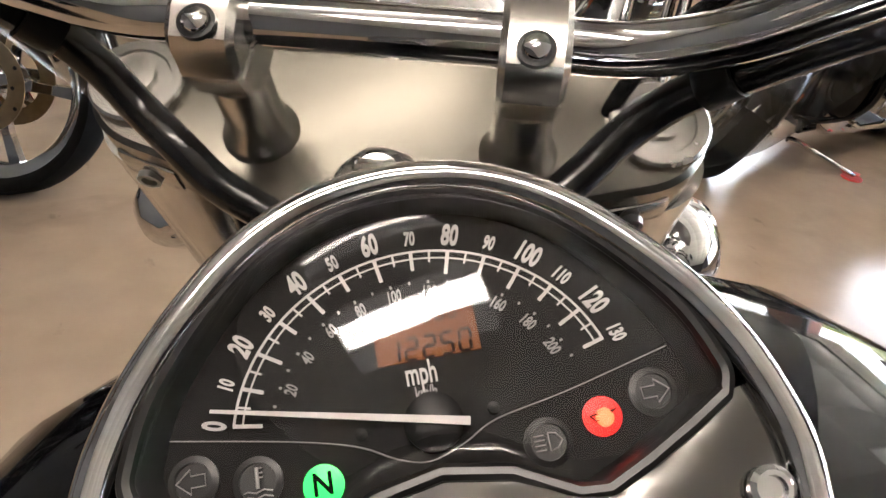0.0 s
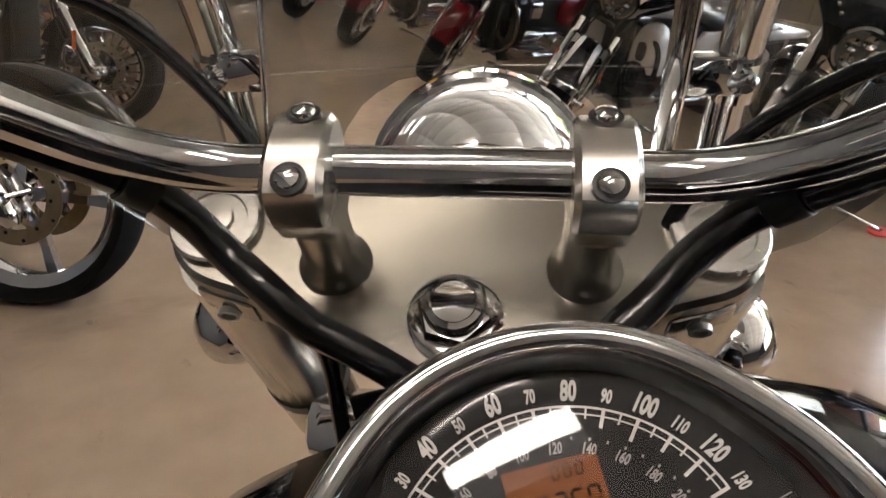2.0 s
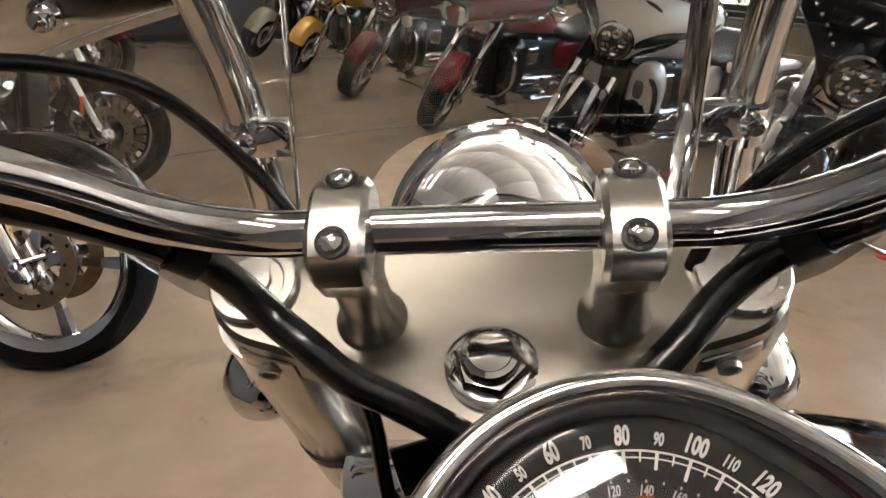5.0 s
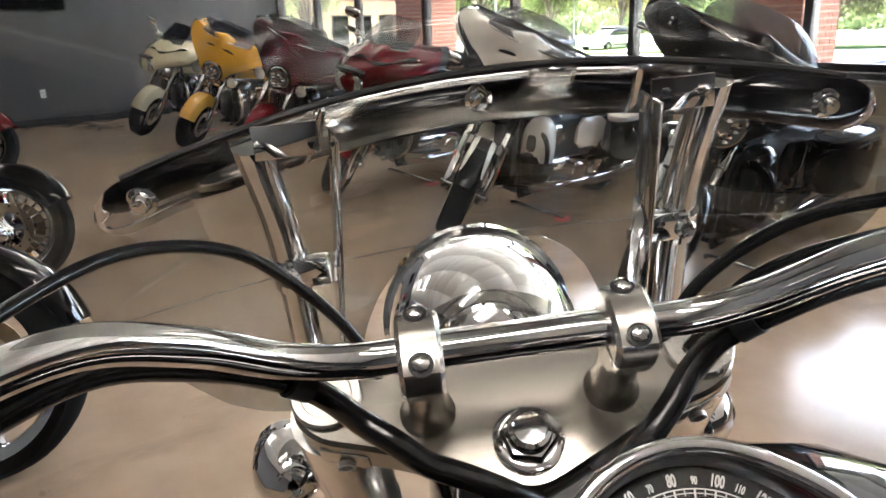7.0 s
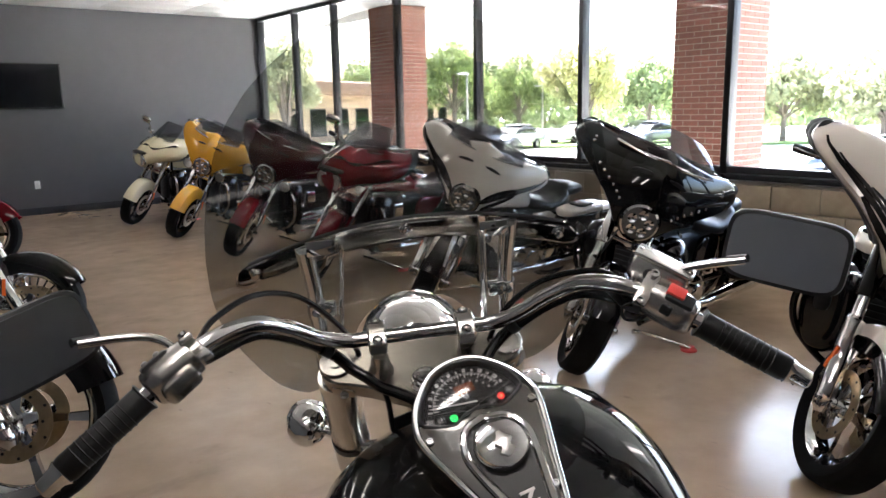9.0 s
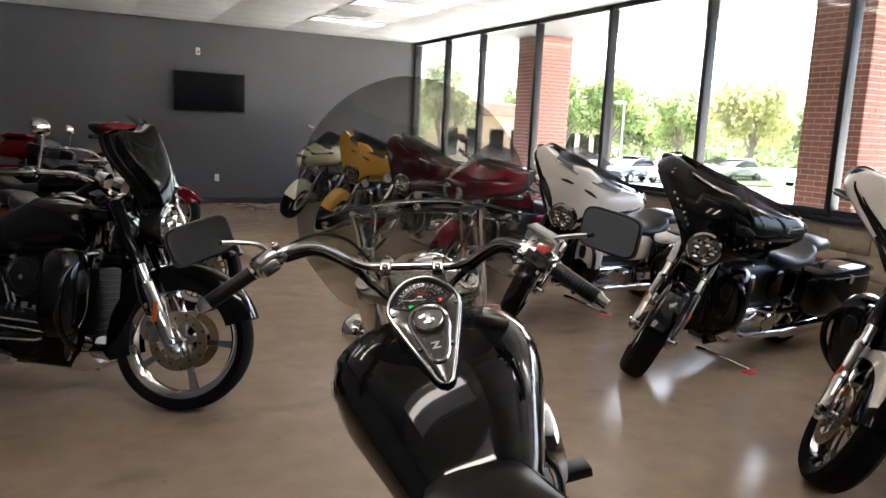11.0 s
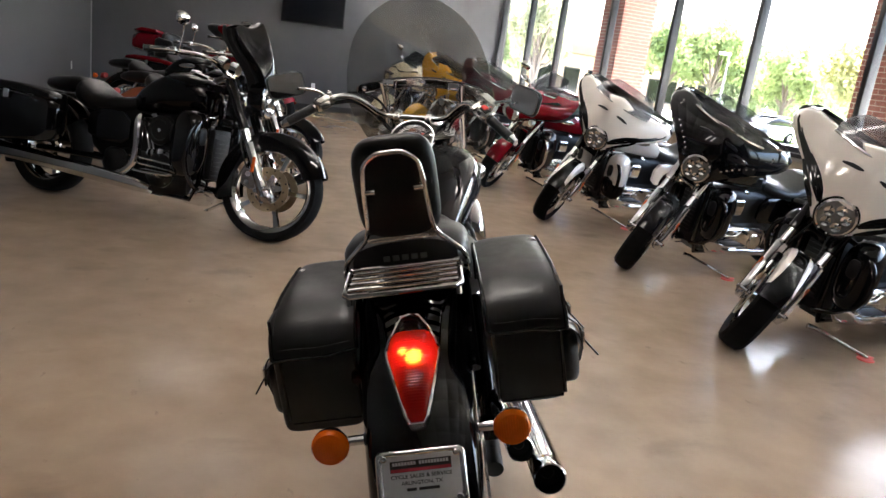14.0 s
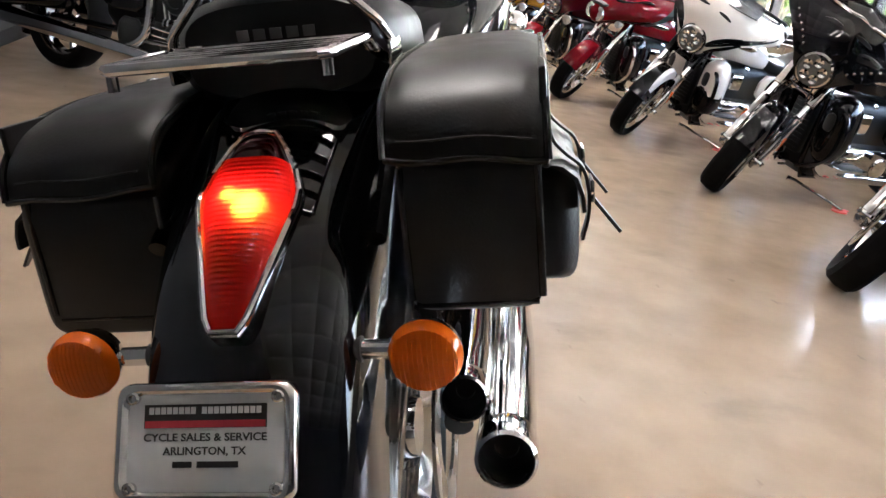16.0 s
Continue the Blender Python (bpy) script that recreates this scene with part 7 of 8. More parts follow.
# ---- frame, engine, seat, rear ----
part("frame_head", Geo().tube([(0, 1.03, 1.08), (0, 1.17, 0.87)], 0.034, 20), MATTE, hero)
kp = part("head_plate", Geo().box((-0.045, 1.085, 1.03), (0.05, 0.004, 0.075), 0.0015), MATTE, hero)
for z in (1.013, 1.045):
    part("plate_bolt", Geo().lathe([(0.006, 0), (0.006, 0.004), (0.0005, 0.006)], (-0.045, 1.083, z), (0, -1, 0), 12), STEEL, kp)
for sx in (-1, 1):
    part("downtube", Geo().tube([(sx * 0.04, 1.12, 0.92), (sx * 0.12, 0.98, 0.36), (sx * 0.13, 0.85, 0.24), (sx * 0.13, 0.2, 0.24), (sx * 0.12, -0.05, 0.5), (sx * 0.10, 0.0, 0.8)], 0.018, 12), BLACK, hero)
    part("swingarm", Geo().tube([(sx * 0.15, 0.15, 0.40), (sx * 0.15, -0.22, 0.34)], 0.026, 12), ENGINE, hero)
    part("shock", Geo().tube([(sx * 0.155, -0.16, 0.40), (sx * 0.155, -0.02, 0.78)], 0.026, 14), BLACK, hero)
    fp = part("footpeg", Geo().box((0.318, 1.02, 0.550) if sx > 0 else (-0.32, 1.0, 0.42), (0.092, 0.07, 0.028), 0.004), MATTE, hero, "black rubber footpeg")
    part("peg_mount", Geo().tube([(sx * 0.12, 0.95, 0.46), (0.300, 1.02, 0.543) if sx > 0 else (-0.29, 1.0, 0.42)], 0.010, 10), CHROME, fp)
    part("side_cover", Geo().loft([(0.44, 0.66, 0.015, 0.06, sx * 0.15), (0.36, 0.68, 0.035, 0.11, sx * 0.155), (0.16, 0.68, 0.035, 0.11, sx * 0.155), (0.06, 0.66, 0.015, 0.07, sx * 0.15)], 20, 3), CHROME, hero)
eng = part("engine", Geo().loft([(0.90, 0.40, 0.12, 0.10), (0.86, 0.40, 0.16, 0.15), (0.60, 0.40, 0.18, 0.17), (0.34, 0.41, 0.17, 0.16), (0.22, 0.42, 0.13, 0.12)], 24, 3.5), SATIN, hero)
for s in (-1, 1):
    d = Vector((0, s * math.sin(radians(26)), math.cos(radians(26))))
    o = Vector((0, 0.58 + s * 0.05, 0.50))
    for k in range(9):
        part("cooling_fin", Geo().lathe([(0.06, -0.008), (0.098, -0.003), (0.098, 0.003), (0.06, 0.008)], o + d * (0.02 + k * 0.021), d, 24), SATIN, eng)
    part("head_cover", Geo().box(o + d * 0.25, (0.20, 0.15, 0.09), 0.03, Matrix.Rotation(-s * radians(26), 4, "X")), CHROME, eng)
AC = Matrix.Translation((0.146, 0.750, 0.785)) @ Matrix.Diagonal((1, 1, 1.42, 1))
ac = part("air_cleaner", Geo().lathe([(0.04, 0.0), (0.072, 0.004), (0.082, 0.018), (0.086, 0.040), (0.083, 0.060), (0.072, 0.078), (0.060, 0.084), (0.056, 0.082), (0.052, 0.084), (0.030, 0.090), (0.003, 0.092)], (0, 0, 0), (1, 0, 0.08), 44).move(AC), CHROME, hero, "oval chrome air cleaner cover")
part("cylinder_cover", Geo().box((0.125, 0.565, 0.735), (0.075, 0.135, 0.21), 0.022, pose(0, 0, 0, -14)), CHROME, hero, "rounded chrome cylinder side cover")
part("plug_cap", Geo().tube(curve([(0.165, 0.600, 0.845), (0.185, 0.585, 0.80), (0.175, 0.560, 0.74)], 5), 0.008, 10), VINYL, hero, "black plug lead")
SEAT = [(0.535, 0.872, 0.050, 0.025), (0.520, 0.872, 0.080, 0.040), (0.485, 0.872, 0.105, 0.052), (0.42, 0.868, 0.124, 0.060), (0.34, 0.858, 0.150, 0.063), (0.25, 0.838, 0.195, 0.060), (0.17, 0.828, 0.220, 0.060), (0.08, 0.830, 0.222, 0.066), (-0.02, 0.848, 0.212, 0.080), (-0.09, 0.882, 0.186, 0.085), (-0.12, 0.90, 0.14, 0.06)]
st_seat = part("seat", Geo().loft(SEAT, 40, 2.7), LEATHER, hero, "black leather rider seat", smooth=80)
for sx in (-1, 1):
    c, n = math.cos(radians(30)) ** (2 / 2.7), math.sin(radians(30)) ** (2 / 2.7)
    part("seam", Geo().tube(curve([(sx * (w * c + 0.0005), y, z + h * n) for y, z, w, h in SEAT[2:-1]], 4), 0.0026, 6), VINYL, st_seat, "raised leather seam")
pl = part("pillion_seat", Geo().loft([(-0.06, 0.955, 0.11, 0.05), (-0.09, 0.97, 0.135, 0.062), (-0.20, 0.985, 0.150, 0.070), (-0.32, 0.995, 0.150, 0.072), (-0.385, 1.000, 0.138, 0.068), (-0.408, 1.000, 0.12, 0.056)], 32, 3.2), LEATHER, hero, "black leather pillion pad")
for k in range(5):
    part("badge_bar", Geo().box((-0.042 + k * 0.021, -0.4105, 1.02), (0.015, 0.002, 0.013), 0.0006, pose(0, 0, 0, 4)), BADGE, pl, "grey printed badge")
# backrest and its tube
br = part("backrest", Geo().loft([(-0.380, 1.165, 0.040, 0.060), (-0.384, 1.167, 0.062, 0.084), (-0.392, 1.172, 0.078, 0.103), (-0.404, 1.178, 0.087, 0.115), (-0.420, 1.185, 0.0905, 0.120), (-0.438, 1.188, 0.091, 0.121), (-0.450, 1.19, 0.088, 0.117), (-0.459, 1.19, 0.080, 0.108), (-0.463, 1.19, 0.068, 0.094)], 44, 4.0).move(Matrix.Translation((0.004, -0.42, 1.18)) @ pose(0, 0, 0, 14) @ Matrix.Translation((0, 0.42, -1.18))), PADBLACK, hero, "padded black backrest", smooth=80)
fr = [(-0.138, -0.40, 1.000), (-0.130, -0.42, 1.025), (-0.078, -0.428, 1.075), (-0.070, -0.440, 1.10), (-0.064, -0.470, 1.20), (-0.058, -0.482, 1.245), (-0.030, -0.492, 1.268), (0.030, -0.492, 1.268), (0.058, -0.482, 1.245), (0.064, -0.470, 1.20), (0.070, -0.440, 1.10), (0.078, -0.428, 1.075), (0.130, -0.42, 1.025), (0.138, -0.40, 1.000)]
sb = part("backrest_tube", Geo().tube(bent(fr, 0.014), 0.0060, 12), CHROME, hero, "bent chrome backrest tube")
part("cross_plate", Geo().box((0, -0.430, 1.075), (0.155, 0.008, 0.020), 0.003), CHROME, sb)
for sx in (-1, 1):
    part("tab", Geo().lathe([(0.007, 0), (0.007, 0.02)], (sx * 0.062, -0.466, 1.185), (-sx, 0, 0), 12), CHROME, sb)
    part("side_plate", Geo().box((sx * 0.140, -0.33, 0.985), (0.006, 0.18, 0.035), 0.003), CHROME, sb)
rk = part("rack", Geo().tube([(-0.122, -0.44, 1.008), (-0.118, -0.60, 1.006), (-0.108, -0.612, 1.006), (0.108, -0.612, 1.006), (0.118, -0.60, 1.006), (0.122, -0.44, 1.008), (-0.122, -0.44, 1.008)], 0.0062, 10), CHROME, hero, "chrome luggage rack")
for k in range(4):
    part("rack_bar", Geo().box((0, -0.465 - k * 0.036, 1.008), (0.228, 0.016, 0.007), 0.003), CHROME, rk)
for sx in (-1, 1):
    part("rack_foot", Geo().tube([(sx * 0.112, -0.60, 1.004), (sx * 0.112, -0.602, 0.984)], 0.006, 10), CHROME, rk)
    part("rack_stay", Geo().tube([(sx * 0.122, -0.45, 1.0), (sx * 0.135, -0.34, 0.96), (sx * 0.14, -0.28, 0.92)], 0.0075, 10), CHROME, rk)
# rear fender, tail lamp, plate, signals
FC = (-0.22, 0.42)
FSEC = [(-0.104, -0.360), (-0.110, -0.270), (-0.115, -0.190), (-0.119, -0.140), (-0.121, -0.10), (-0.122, -0.06), (-0.118, -0.025), (-0.108, 0.0), (-0.088, 0.016), (-0.062, 0.027), (-0.032, 0.033)]
FSEC = FSEC + [(0.0, 0.035)] + [(-x, d) for x, d in reversed(FSEC)]
FSEC = [(p.x, p.y) for p in curve([(x, d, 0) for x, d in FSEC], 4)]
rows = []
for i in range(97):
    a = radians(58 + 126 * i / 96)
    k = 1.0 - 0.35 * max(0.0, (i - 66) / 30) ** 2
    ring_o = [(x, FC[0] + (0.53 + (d if d > 0 else d * k)) * math.cos(a), FC[1] + (0.53 + (d if d > 0 else d * k)) * math.sin(a)) for x, d in FSEC]
    ring_i = [(x * 0.95, FC[0] + (0.524 + (d if d > 0 else d * k)) * math.cos(a), FC[1] + (0.524 + (d if d > 0 else d * k)) * math.sin(a)) for x, d in reversed(FSEC)]
    rows.append(ring_o + ring_i)
rf = part("rear_fender", Geo().grid(rows, True, True), BLACK, hero, "wide gloss black rear fender", smooth=50)
for sx in (-1, 1):
    part("fender_strut", Geo().tube([(sx * 0.125, -0.10, 0.93), (sx * 0.128, -0.34, 0.93), (sx * 0.128, -0.56, 0.80)], 0.012, 10), BLACK, rf)
TL = Matrix.Translation((0, -0.600, 0.832)) @ Matrix(((1, 0, 0, 0), (0, 0.77, -0.64, 0), (0, 0.64, 0.77, 0), (0, 0, 0, 1)))
dia = [(0.0, 0.120), (0.018, 0.116), (0.030, 0.096), (0.046, 0.062), (0.053, 0.036), (0.052, 0.018), (0.040, -0.030), (0.028, -0.078), (0.020, -0.108), (0.013, -0.121), (0.0, -0.122)]
dl = mirrored(dia)[:-1]
tl = part("tail_lamp", Geo().grid([[(x * 1.10, s * 1.05, -0.020) for x, s in dl], [(x * 1.12, s * 1.06, 0.006) for x, s in dl], [(x * 1.03, s * 1.02, 0.012) for x, s in dl], [(x * 0.99, s * 0.985, 0.008) for x, s in dl]], True).move(TL), CHROME, hero, "kite-shaped tail lamp in a chrome frame")
rows = []
for i in range(157):
    s = -0.1195 + 0.2375 * i / 156
    w = max(0.003, np.interp(s, [q[1] for q in reversed(dia)], [q[0] for q in reversed(dia)]) * 0.985)
    rows.append([(w * (-1 + j / 20), s, 0.008 + (0.018 + 0.0007 * math.cos(2 * math.pi * s / 0.0061) + 0.0005 * (j % 2)) * (1 - (-1 + j / 20) ** 4) ** 0.8 * (1 - (s / 0.121) ** 4)) for j in range(41)])
part("lens", Geo().grid(rows).move(TL), TAILRED, tl, "red ribbed lens, lit from behind", smooth=60)
part("chrome_edge", Geo().tube([(x * 1.045, s * 1.025, 0.011) for x, s in dl + dl[:2]], 0.0038, 8, False).move(TL), CHROME, tl)
for bx, bs, br in ((0.003, 0.020, 0.85), (-0.020, 0.034, 0.38)):
    part("bulb", Geo().lathe([(0.004 * br, -0.007 * br), (0.0165 * br, -0.004 * br), (0.0185 * br, 0.0), (0.0140 * br, 0.0045 * br), (0.0005, 0.0075 * br)], (bx, bs, 0.0140), (0, 0, 1), 16).move(TL), GLOW, tl, "lit bulb behind the red lens")
TOPCAP = mat("dark red lens top", (0.045, 0.001, 0.0025), 0.10, vary=0.1, scale=60)
cap_rows = []
for i in range(7):
    s = 0.074 + 0.0465 * i / 6
    w = max(0.003, np.interp(s, [q[1] for q in reversed(dia)], [q[0] for q in reversed(dia)]) * 0.985)
    cap_rows.append([(w * (-1 + j / 8), s, 0.0125 + 0.0185 * (1 - (-1 + j / 8) ** 4) ** 0.8 * (1 - (s / 0.121) ** 4)) for j in range(17)])
part("lens_top", Geo().grid(cap_rows).move(TL), TOPCAP, tl, "dark red upper lens", smooth=60)
part("reflector", Geo().grid([[(x * 1.05, s, -0.018) for x, s in dl], [(x * 0.05, s * 0.05, -0.019) for x, s in dl]], True, True).move(TL), PLATE, tl)
PM = Matrix.Translation((0.001, -0.780, 0.689)) @ Matrix(((1.08, 0, 0, 0), (0, 0.50, -0.866, 0), (0, 0.866, 0.50, 0), (0, 0, 0, 1)))
corner = [(sx * 0.066 + 0.014 * math.cos(radians(a)), sy * 0.040 + 0.014 * math.sin(radians(a))) for sx, sy, a0 in ((1, 1, 0), (-1, 1, 90), (-1, -1, 180), (1, -1, 270)) for a in range(a0, a0 + 91, 18)]
frows = []
for w, z in ((-0.0035, -0.008), (0.0, -0.002), (-0.001, 0.004), (-0.0045, 0.0072), (-0.0085, 0.0062), (-0.0115, 0.002)):
    frows.append([(x + w * math.copysign(1, x), y + w * math.copysign(1, y), z) for x, y in corner])
pf = part("plate_frame", Geo().grid(frows, True).box((0, 0, -0.004), (0.146, 0.094, 0.006)).move(PM), CHROME, hero, "rounded chrome plate frame", smooth=60)
part("plate", Geo().box((0, 0, 0.0005), (0.140, 0.088, 0.003), 0.001).move(PM), PLATE, pf, "white dealer plate")
part("plate_band", Geo().box((0, 0.0235, 0.0024), (0.108, 0.021, 0.0006)).move(PM), INK, pf)
part("plate_band", Geo().box((0, 0.0165, 0.0029), (0.106, 0.0062, 0.0006)).move(PM), REDINK, pf)
for k in range(18):
    part("name_bar", Geo().box((-0.0475 + k * 0.0053 + (0.0045 if k > 7 else 0.0), 0.0285, 0.0030), (0.0041, 0.0062, 0.0006)).move(PM), PLATE, pf)
writing("plate_text", "CYCLE SALES & SERVICE", 0.0096, INK, pf, PM @ Matrix.Translation((0, 0.0045, 0.0024)), width=1.06)
writing("plate_text", "ARLINGTON, TX", 0.0096, INK, pf, PM @ Matrix.Translation((0, -0.0075, 0.0024)), width=1.0)
for x0, wd in ((-0.019, 0.017), (0.012, 0.036)):
    part("number_bar", Geo().box((x0, -0.0190, 0.0024), (wd, 0.0055, 0.0006)).move(PM), INK, pf)
for x in (-0.064, 0.064):
    for y in (-0.040, 0.040):
        part("plate_bolt", Geo().lathe([(0.0060, 0), (0.0060, 0.004), (0.0042, 0.0055), (0.0030, 0.0055), (0.0026, 0.003), (0.0003, 0.003)], (x, y, 0.002), (0, 0, 1), 16).move(PM), CHROME, pf)
part("plate_lamp", Geo().lathe([(0.024, -0.02), (0.026, 0.0), (0.020, 0.010), (0.0005, 0.015)], (0.0, -0.820, 0.612), (0, -0.85, -0.5), 20), PLATELAMP, hero, "lit amber plate lamp")
part("plate_bracket", Geo().box((0, -0.745, 0.67), (0.07, 0.03, 0.09), 0.008, pose(0, 0, 0, -30)), MATTE, hero)
for sx in (-1, 1):
    s = part("rear_signal", Geo().lathe([(0.012, -0.040), (0.028, -0.030), (0.038, -0.008), (0.039, 0.0)], (sx * 0.187, -0.655, 0.706), (0, -1, 0), 28), CHROME, hero, "round rear turn signal with an amber lens")
    part("lens", Geo().lathe([(0.0385, 0.0), (0.0385, 0.006), (0.034, 0.015), (0.022, 0.021), (0.0005, 0.0235)], (sx * 0.187, -0.655, 0.706), (0, -1, 0), 32), SIGNAL, s, "amber lens")
    for k in range(13):
        x = -0.030 + k * 0.005
        h = math.sqrt(0.038 ** 2 - x * x) * 0.86
        dome_at = lambda r: float(np.interp(r, [0.0005, 0.022, 0.034, 0.0385], [0.0235, 0.021, 0.015, 0.006]))
        part("lens_rib", Geo().tube([(sx * 0.187 + x, -0.6551 - dome_at(math.hypot(x, h * q / 5)), 0.706 + h * q / 5) for q in range(-5, 6)], 0.0009, 5), SIGNAL, s)
    part("stalk", Geo().tube([(sx * 0.10, -0.640, 0.706), (sx * 0.150, -0.642, 0.706)], 0.0105, 14), CHROME, s)
    part("stalk_boot", Geo().tube([(sx * 0.085, -0.640, 0.706), (sx * 0.118, -0.640, 0.706)], [0.019, 0.014], 14), MATTE, s)
AXR = (0, -0.22, 0.335)
rw = part("rear_wheel", Geo().lathe([(0.05, -0.09), (0.06, -0.05), (0.045, 0), (0.06, 0.05), (0.05, 0.08)], AXR, (1, 0, 0), 24), CHROME, hero)
part("tyre", Geo().lathe([(0.22, -0.065), (0.26, -0.088), (0.30, -0.085), (0.326, -0.055), (0.335, 0), (0.326, 0.055), (0.30, 0.085), (0.26, 0.088), (0.22, 0.065)], AXR, (1, 0, 0), 56, False), RUBBER, rw)
part("rim", Geo().lathe([(0.19, -0.05), (0.225, -0.07), (0.20, 0), (0.225, 0.07), (0.19, 0.05), (0.186, 0), (0.19, -0.05)], AXR, (1, 0, 0), 56, False), CHROME, rw)
for k in range(9):
    a = k * 2 * math.pi / 9
    part("spoke", Geo().tube([(0, AXR[1] + 0.05 * math.cos(a), AXR[2] + 0.05 * math.sin(a)), (0, AXR[1] + 0.195 * math.cos(a), AXR[2] + 0.195 * math.sin(a))], [0.022, 0.013], 8), CHROME, rw)
part("brake_disc", Geo().lathe([(0.09, -0.003), (0.15, -0.003), (0.15, 0.003), (0.09, 0.003), (0.09, -0.003)], (0.128, AXR[1], AXR[2]), (1, 0, 0), 40, False), SATIN, rw)
part("final_drive", Geo().lathe([(0.05, 0), (0.075, 0.01), (0.075, 0.04), (0.05, 0.055), (0.003, 0.06)], (-0.10, -0.22, 0.335), (-1, 0, 0), 32).move(Matrix.Identity(4)), MATTE, hero)
# exhausts
for nm, path, r in (
    ("upper", [(0.10, 0.72, 0.62), (0.16, 0.78, 0.52), (0.19, 0.70, 0.40), (0.225, 0.30, 0.40), (0.245, -0.10, 0.46), (0.258, -0.62, 0.552)], 0.036),
    ("lower", [(0.10, 0.42, 0.62), (0.15, 0.46, 0.50), (0.16, 0.30, 0.44), (0.175, 0.0, 0.48), (0.194, -0.30, 0.532), (0.207, -0.545, 0.586)], 0.030),
):
    pts = curve(path, 8)
    ex = part("exhaust_pipe", Geo().tube(pts, [r * 0.72 if i < 20 else r * (0.72 + 0.36 * min(1, (i - 20) / 6) - 0.10 * max(0.0, (i - 34) / 6)) for i in range(len(pts))], 24, False), CHROME, hero, "long chrome exhaust pipe")
    d = (pts[-1] - pts[-3]).normalized()
    part("tip", Geo().lathe([(r, -0.05), (r * 1.03, -0.045), (r * 1.0, 0.0), (r * 0.9, 0.004), (r * 0.84, 0.0), (r * 0.82, -0.045)], pts[-1], d, 28, False), CHROME, ex)
    part("bore", Geo().lathe([(r * 0.83, -0.04), (r * 0.83, -0.036), (r * 0.4, -0.034), (r * 0.38, -0.06), (0.0005, -0.06)], pts[-1], d, 24), MATTE, ex, "black pipe bore")
# side stand
foot = Vector((-0.46, 0.75, 0.46 * math.tan(radians(14.25)) + 0.012))
part("side_stand", Geo().tube([(-0.13, 0.60, 0.26), tuple(foot)], [0.016, 0.013], 12).box(foot, (0.06, 0.035, 0.012), 0.004, pose(0, 0, 0, 0, 14, 0)), CHROME, hero)
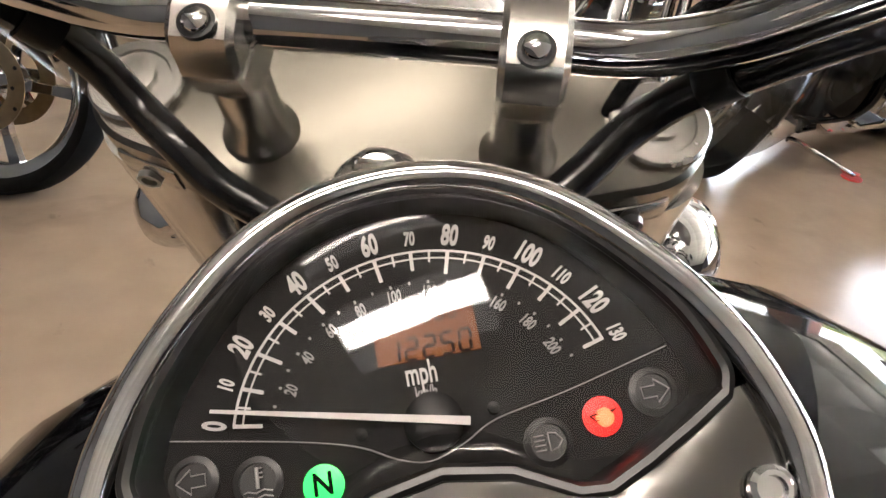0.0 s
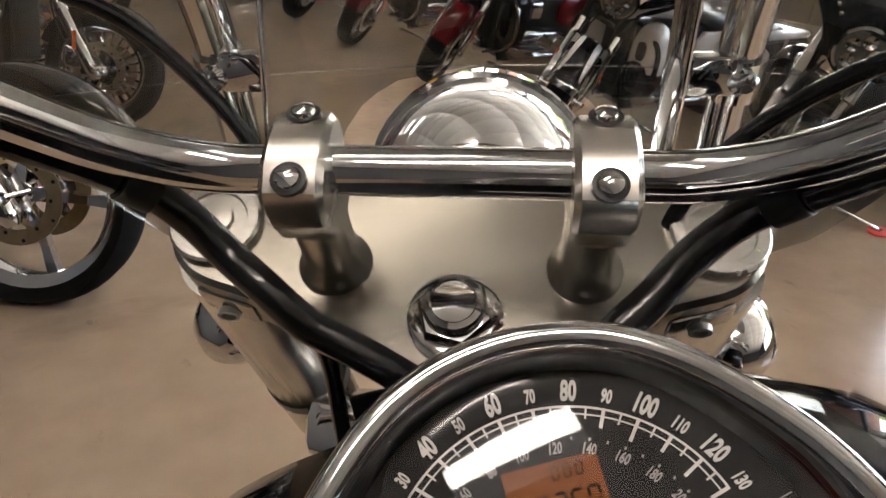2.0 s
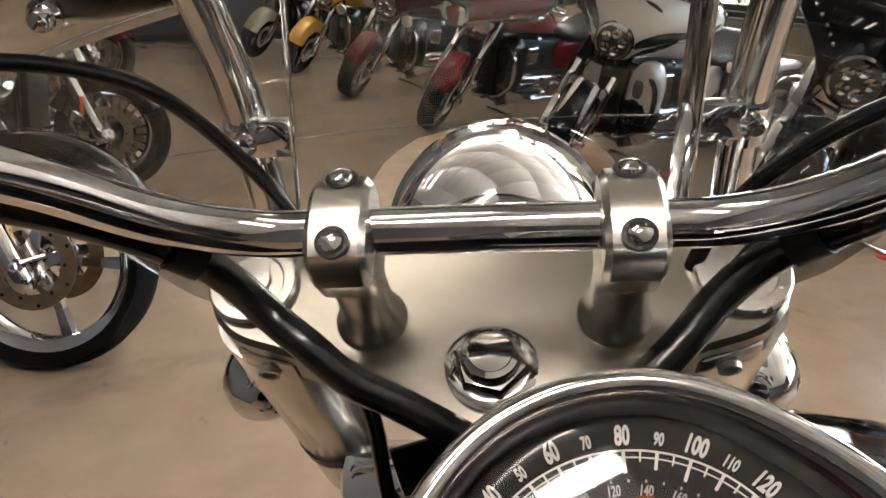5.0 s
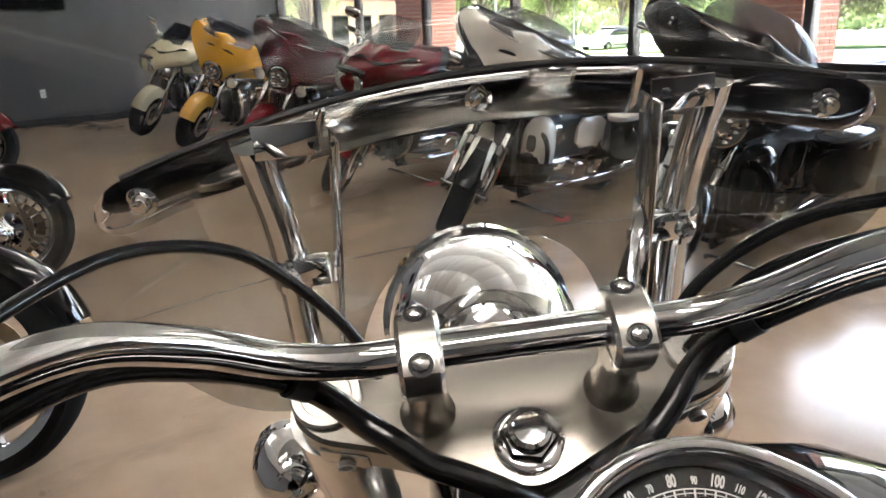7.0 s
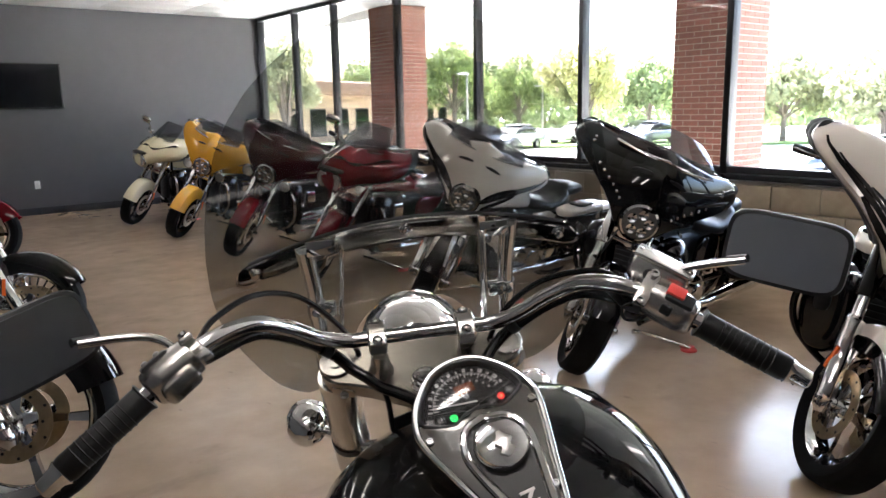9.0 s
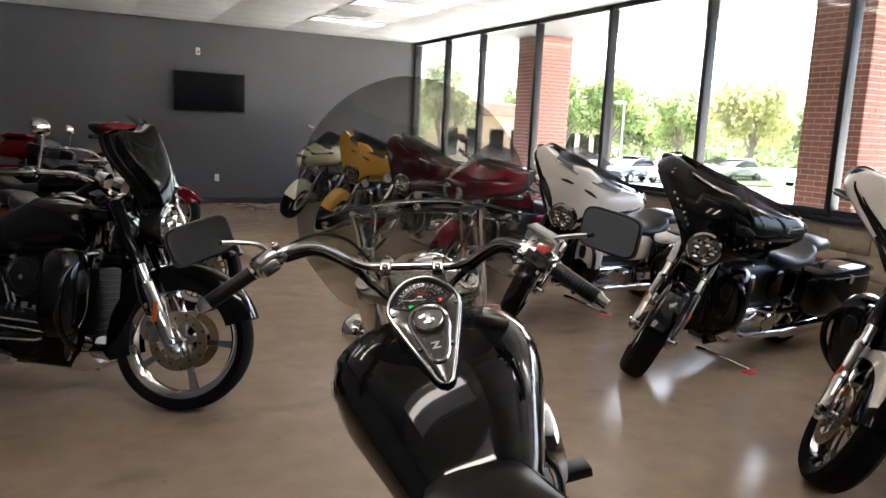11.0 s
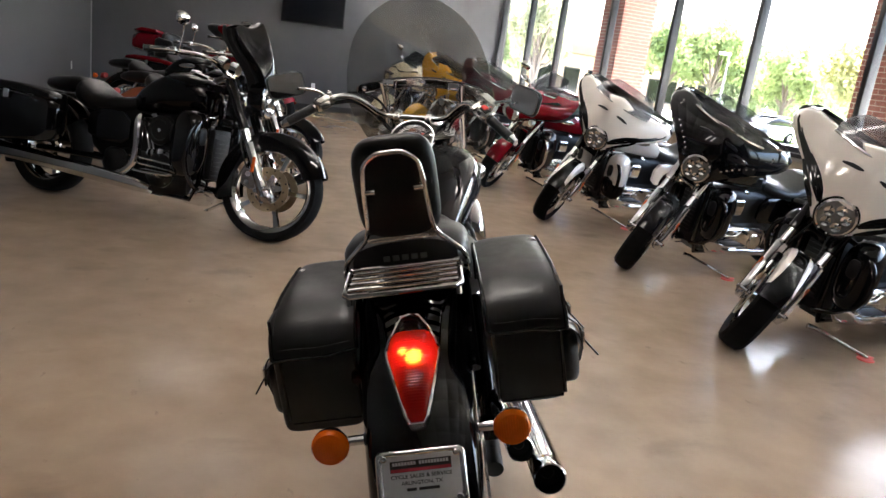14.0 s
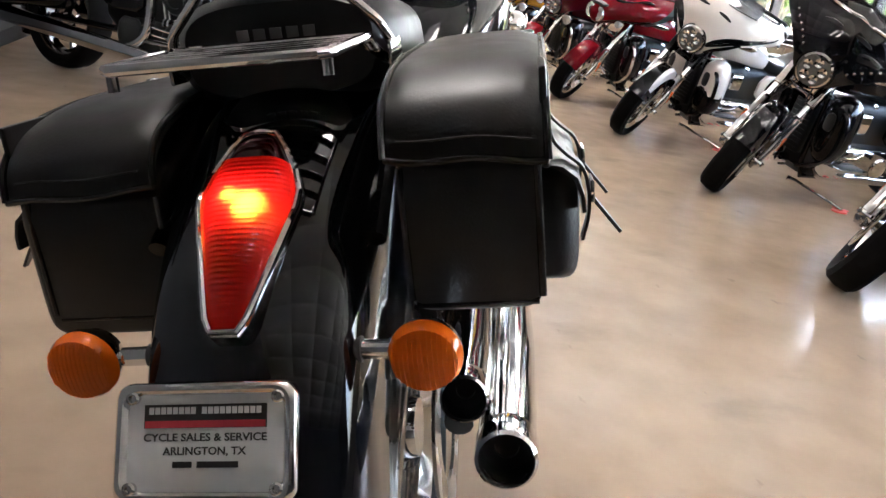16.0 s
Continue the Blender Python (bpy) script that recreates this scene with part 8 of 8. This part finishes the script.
# saddlebags
STRAP = mat("black strap leather", (0.008, 0.007, 0.007), 0.30, vary=0.3, scale=40, bump=0.12, bscale=300, spec=0.4)
for sx in (-1, 1):
    xi = 0.160 if sx > 0 else 0.137
    xo = 0.318
    wide = 0.0 if sx > 0 else 0.007
    cx, hw = (xi + xo) / 2 - 0.001 + wide, (xo - xi) / 2 - 0.004 + wide
    at = Matrix.Translation((0, 0, -0.008)) if sx > 0 else Matrix.Translation((0.020, 0.06, -0.036))
    bag = part("saddlebag", Geo().loft([(-0.606, 0.813 - wide, hw * 0.86, 0.070 + wide, sx * cx), (-0.601, 0.818 - wide, hw * 0.95, 0.080 + wide, sx * cx), (-0.590, 0.826, hw * 0.985, 0.088, sx * cx), (-0.545, 0.836, hw, 0.101, sx * cx), (-0.42, 0.846, hw * 1.02, 0.112, sx * cx), (-0.200, 0.849, hw * 0.98, 0.112, sx * cx), (-0.191, 0.849, hw * 0.86, 0.102, sx * cx)], 48, 8), LEATHER, hero, "black leather saddlebag with a curved lid", m=at, smooth=60)
    prof = [(-0.180, 0.890), (-0.176, 0.955), (-0.188, 0.980), (-0.220, 0.991), (-0.40, 0.994), (-0.50, 0.989), (-0.558, 0.977), (-0.592, 0.960), (-0.613, 0.936), (-0.621, 0.905)]
    inner_p = [(-0.186, 0.890), (-0.184, 0.950), (-0.195, 0.972), (-0.222, 0.981), (-0.40, 0.984), (-0.50, 0.979), (-0.553, 0.967), (-0.584, 0.951), (-0.604, 0.931), (-0.611, 0.906)]
    po = curve([(0, a, b) for a, b in prof], 5)
    pi = curve([(0, a, b) for a, b in inner_p], 5)
    rows = []
    for q in range(13):
        u = -1 + q / 6
        x = (xi + xo) / 2 + u * (xo - xi) / 2
        puff = 0.0055 * (1 - u ** 4)
        edge = 0.006 * max(0.0, abs(u) - 0.8) * 5
        sag = 0.0025 * math.sin(u * 4.0 + sx) - 0.004 * u
        row = []
        for i, p in enumerate(po):
            k = (i / (len(po) - 1)) ** 3
            row.append((sx * x, p.y - puff * k, p.z + puff * (1 - k) - edge * (1 - k) + sag * k))
        for i, p in enumerate(reversed(pi)):
            k = (1 - i / (len(pi) - 1)) ** 3
            row.append((sx * x, p.y - puff * k, p.z + puff * (1 - k) - edge * (1 - k) + sag * k))
        rows.append(row)
    lid = part("lid", Geo().grid(rows, True, True), LEATHER, bag, "curved leather lid", smooth=60)
    n = len(po)
    for r, dx in ((rows[0], -0.001), (rows[-1], 0.001)):
        part("piping", Geo().tube([(p[0] + sx * dx, p[1] - 0.001, p[2] + 0.001) for p in r[:n]], 0.0042, 8), VINYL, lid, "rolled leather piping")
    part("lid_edge", Geo().tube([r[n - 1] for r in rows], 0.0040, 8), VINYL, lid)
    part("lid_stitch", Geo().tube([(r[n - 4][0], r[n - 4][1] - 0.0006, r[n - 4][2] + 0.0004) for r in rows[1:-1]], 0.0011, 6), STRAP, lid)
    part("side_flap", Geo().box((sx * 0.317, -0.42, 0.935), (0.008, 0.36, 0.10), 0.003), LEATHER, lid)
    part("stud", Geo().lathe([(0.012, 0), (0.012, 0.003), (0.008, 0.007), (0.0005, 0.008)], (sx * 0.300, -0.262, 0.990), (0, 0, 1), 18), CHROME, lid, "chrome stud")
    for x in (xi + 0.010, xo - 0.010):
        part("seam_bead", Geo().tube([(sx * x, -0.6045, 0.752), (sx * x, -0.6055, 0.80), (sx * x, -0.602, 0.895)], 0.0040, 8), VINYL, bag)
    part("seam_bead", Geo().tube([(sx * (xi + 0.014), -0.603, 0.7455), (sx * (xo - 0.014), -0.603, 0.7455)], 0.0040, 8), VINYL, bag)
    pk = part("pocket", Geo().loft([(-0.575, 0.812, 0.014, 0.050, sx * 0.316), (-0.560, 0.812, 0.026, 0.060, sx * 0.322), (-0.46, 0.812, 0.031, 0.064, sx * 0.324), (-0.32, 0.812, 0.027, 0.060, sx * 0.322), (-0.30, 0.812, 0.014, 0.050, sx * 0.316)], 26, 4), LEATHER, bag, "outer leather pocket", smooth=60)
    part("pocket_flap", Geo().grid([[(sx * (0.3175 + w), y, z) for w, z in ((0.000, 0.884), (0.016, 0.881), (0.031, 0.868), (0.0375, 0.848), (0.0385, 0.832), (0.0345, 0.831), (0.0335, 0.848), (0.027, 0.866), (0.012, 0.877))] for y in (-0.580, -0.54, -0.44, -0.34, -0.296)], True, True), STRAP, pk, "leather pocket flap", smooth=60)
    for y in (-0.525, -0.365):
        path = [(0.3195, 0.955), (0.322, 0.905), (0.334, 0.886), (0.353, 0.868), (0.3595, 0.845), (0.3595, 0.815), (0.352, 0.785)]
        sp_rows = [[(sx * x, y - 0.0095, z), (sx * x, y + 0.0095, z), (sx * (x + 0.0035), y + 0.0095, z + 0.001), (sx * (x + 0.0035), y - 0.0095, z + 0.001)] for x, z in [(p.x, p.y) for p in curve([(a, b, 0) for a, b in path], 4)]]
        stp = part("strap", Geo().grid(sp_rows, True, True), STRAP, bag, "leather buckle strap", smooth=50)
        bk = [(sx * 0.3655, y + a, 0.842 + b) for a, b in ((-0.014, -0.011), (-0.014, 0.011), (0.014, 0.011), (0.014, -0.011), (-0.014, -0.011), (-0.014, 0.0))]
        part("buckle", Geo().tube(bk, 0.0023, 8), CHROME, stp, "chrome buckle")
        part("buckle_pin", Geo().tube([(sx * 0.3665, y, 0.852), (sx * 0.3670, y, 0.830)], 0.0016, 6), CHROME, stp)
        part("strap_end", Geo().grid([[(sx * (0.364 + 0.030 * q), y - 0.008 * (1 - 0.5 * q), 0.832 - 0.042 * q), (sx * (0.364 + 0.030 * q), y + 0.008 * (1 - 0.5 * q), 0.832 - 0.042 * q), (sx * (0.367 + 0.030 * q), y + 0.008 * (1 - 0.5 * q), 0.834 - 0.042 * q), (sx * (0.367 + 0.030 * q), y - 0.008 * (1 - 0.5 * q), 0.834 - 0.042 * q)] for q in (0, 0.3, 0.6, 0.85, 1.0)], True, True), STRAP, stp, "loose strap end")


# ---- brick columns outside ----
brick_column(7.60, 4.33, 0.74, 0.76, True)
brick_column(7.60, 10.90, 0.74, 0.76, False)
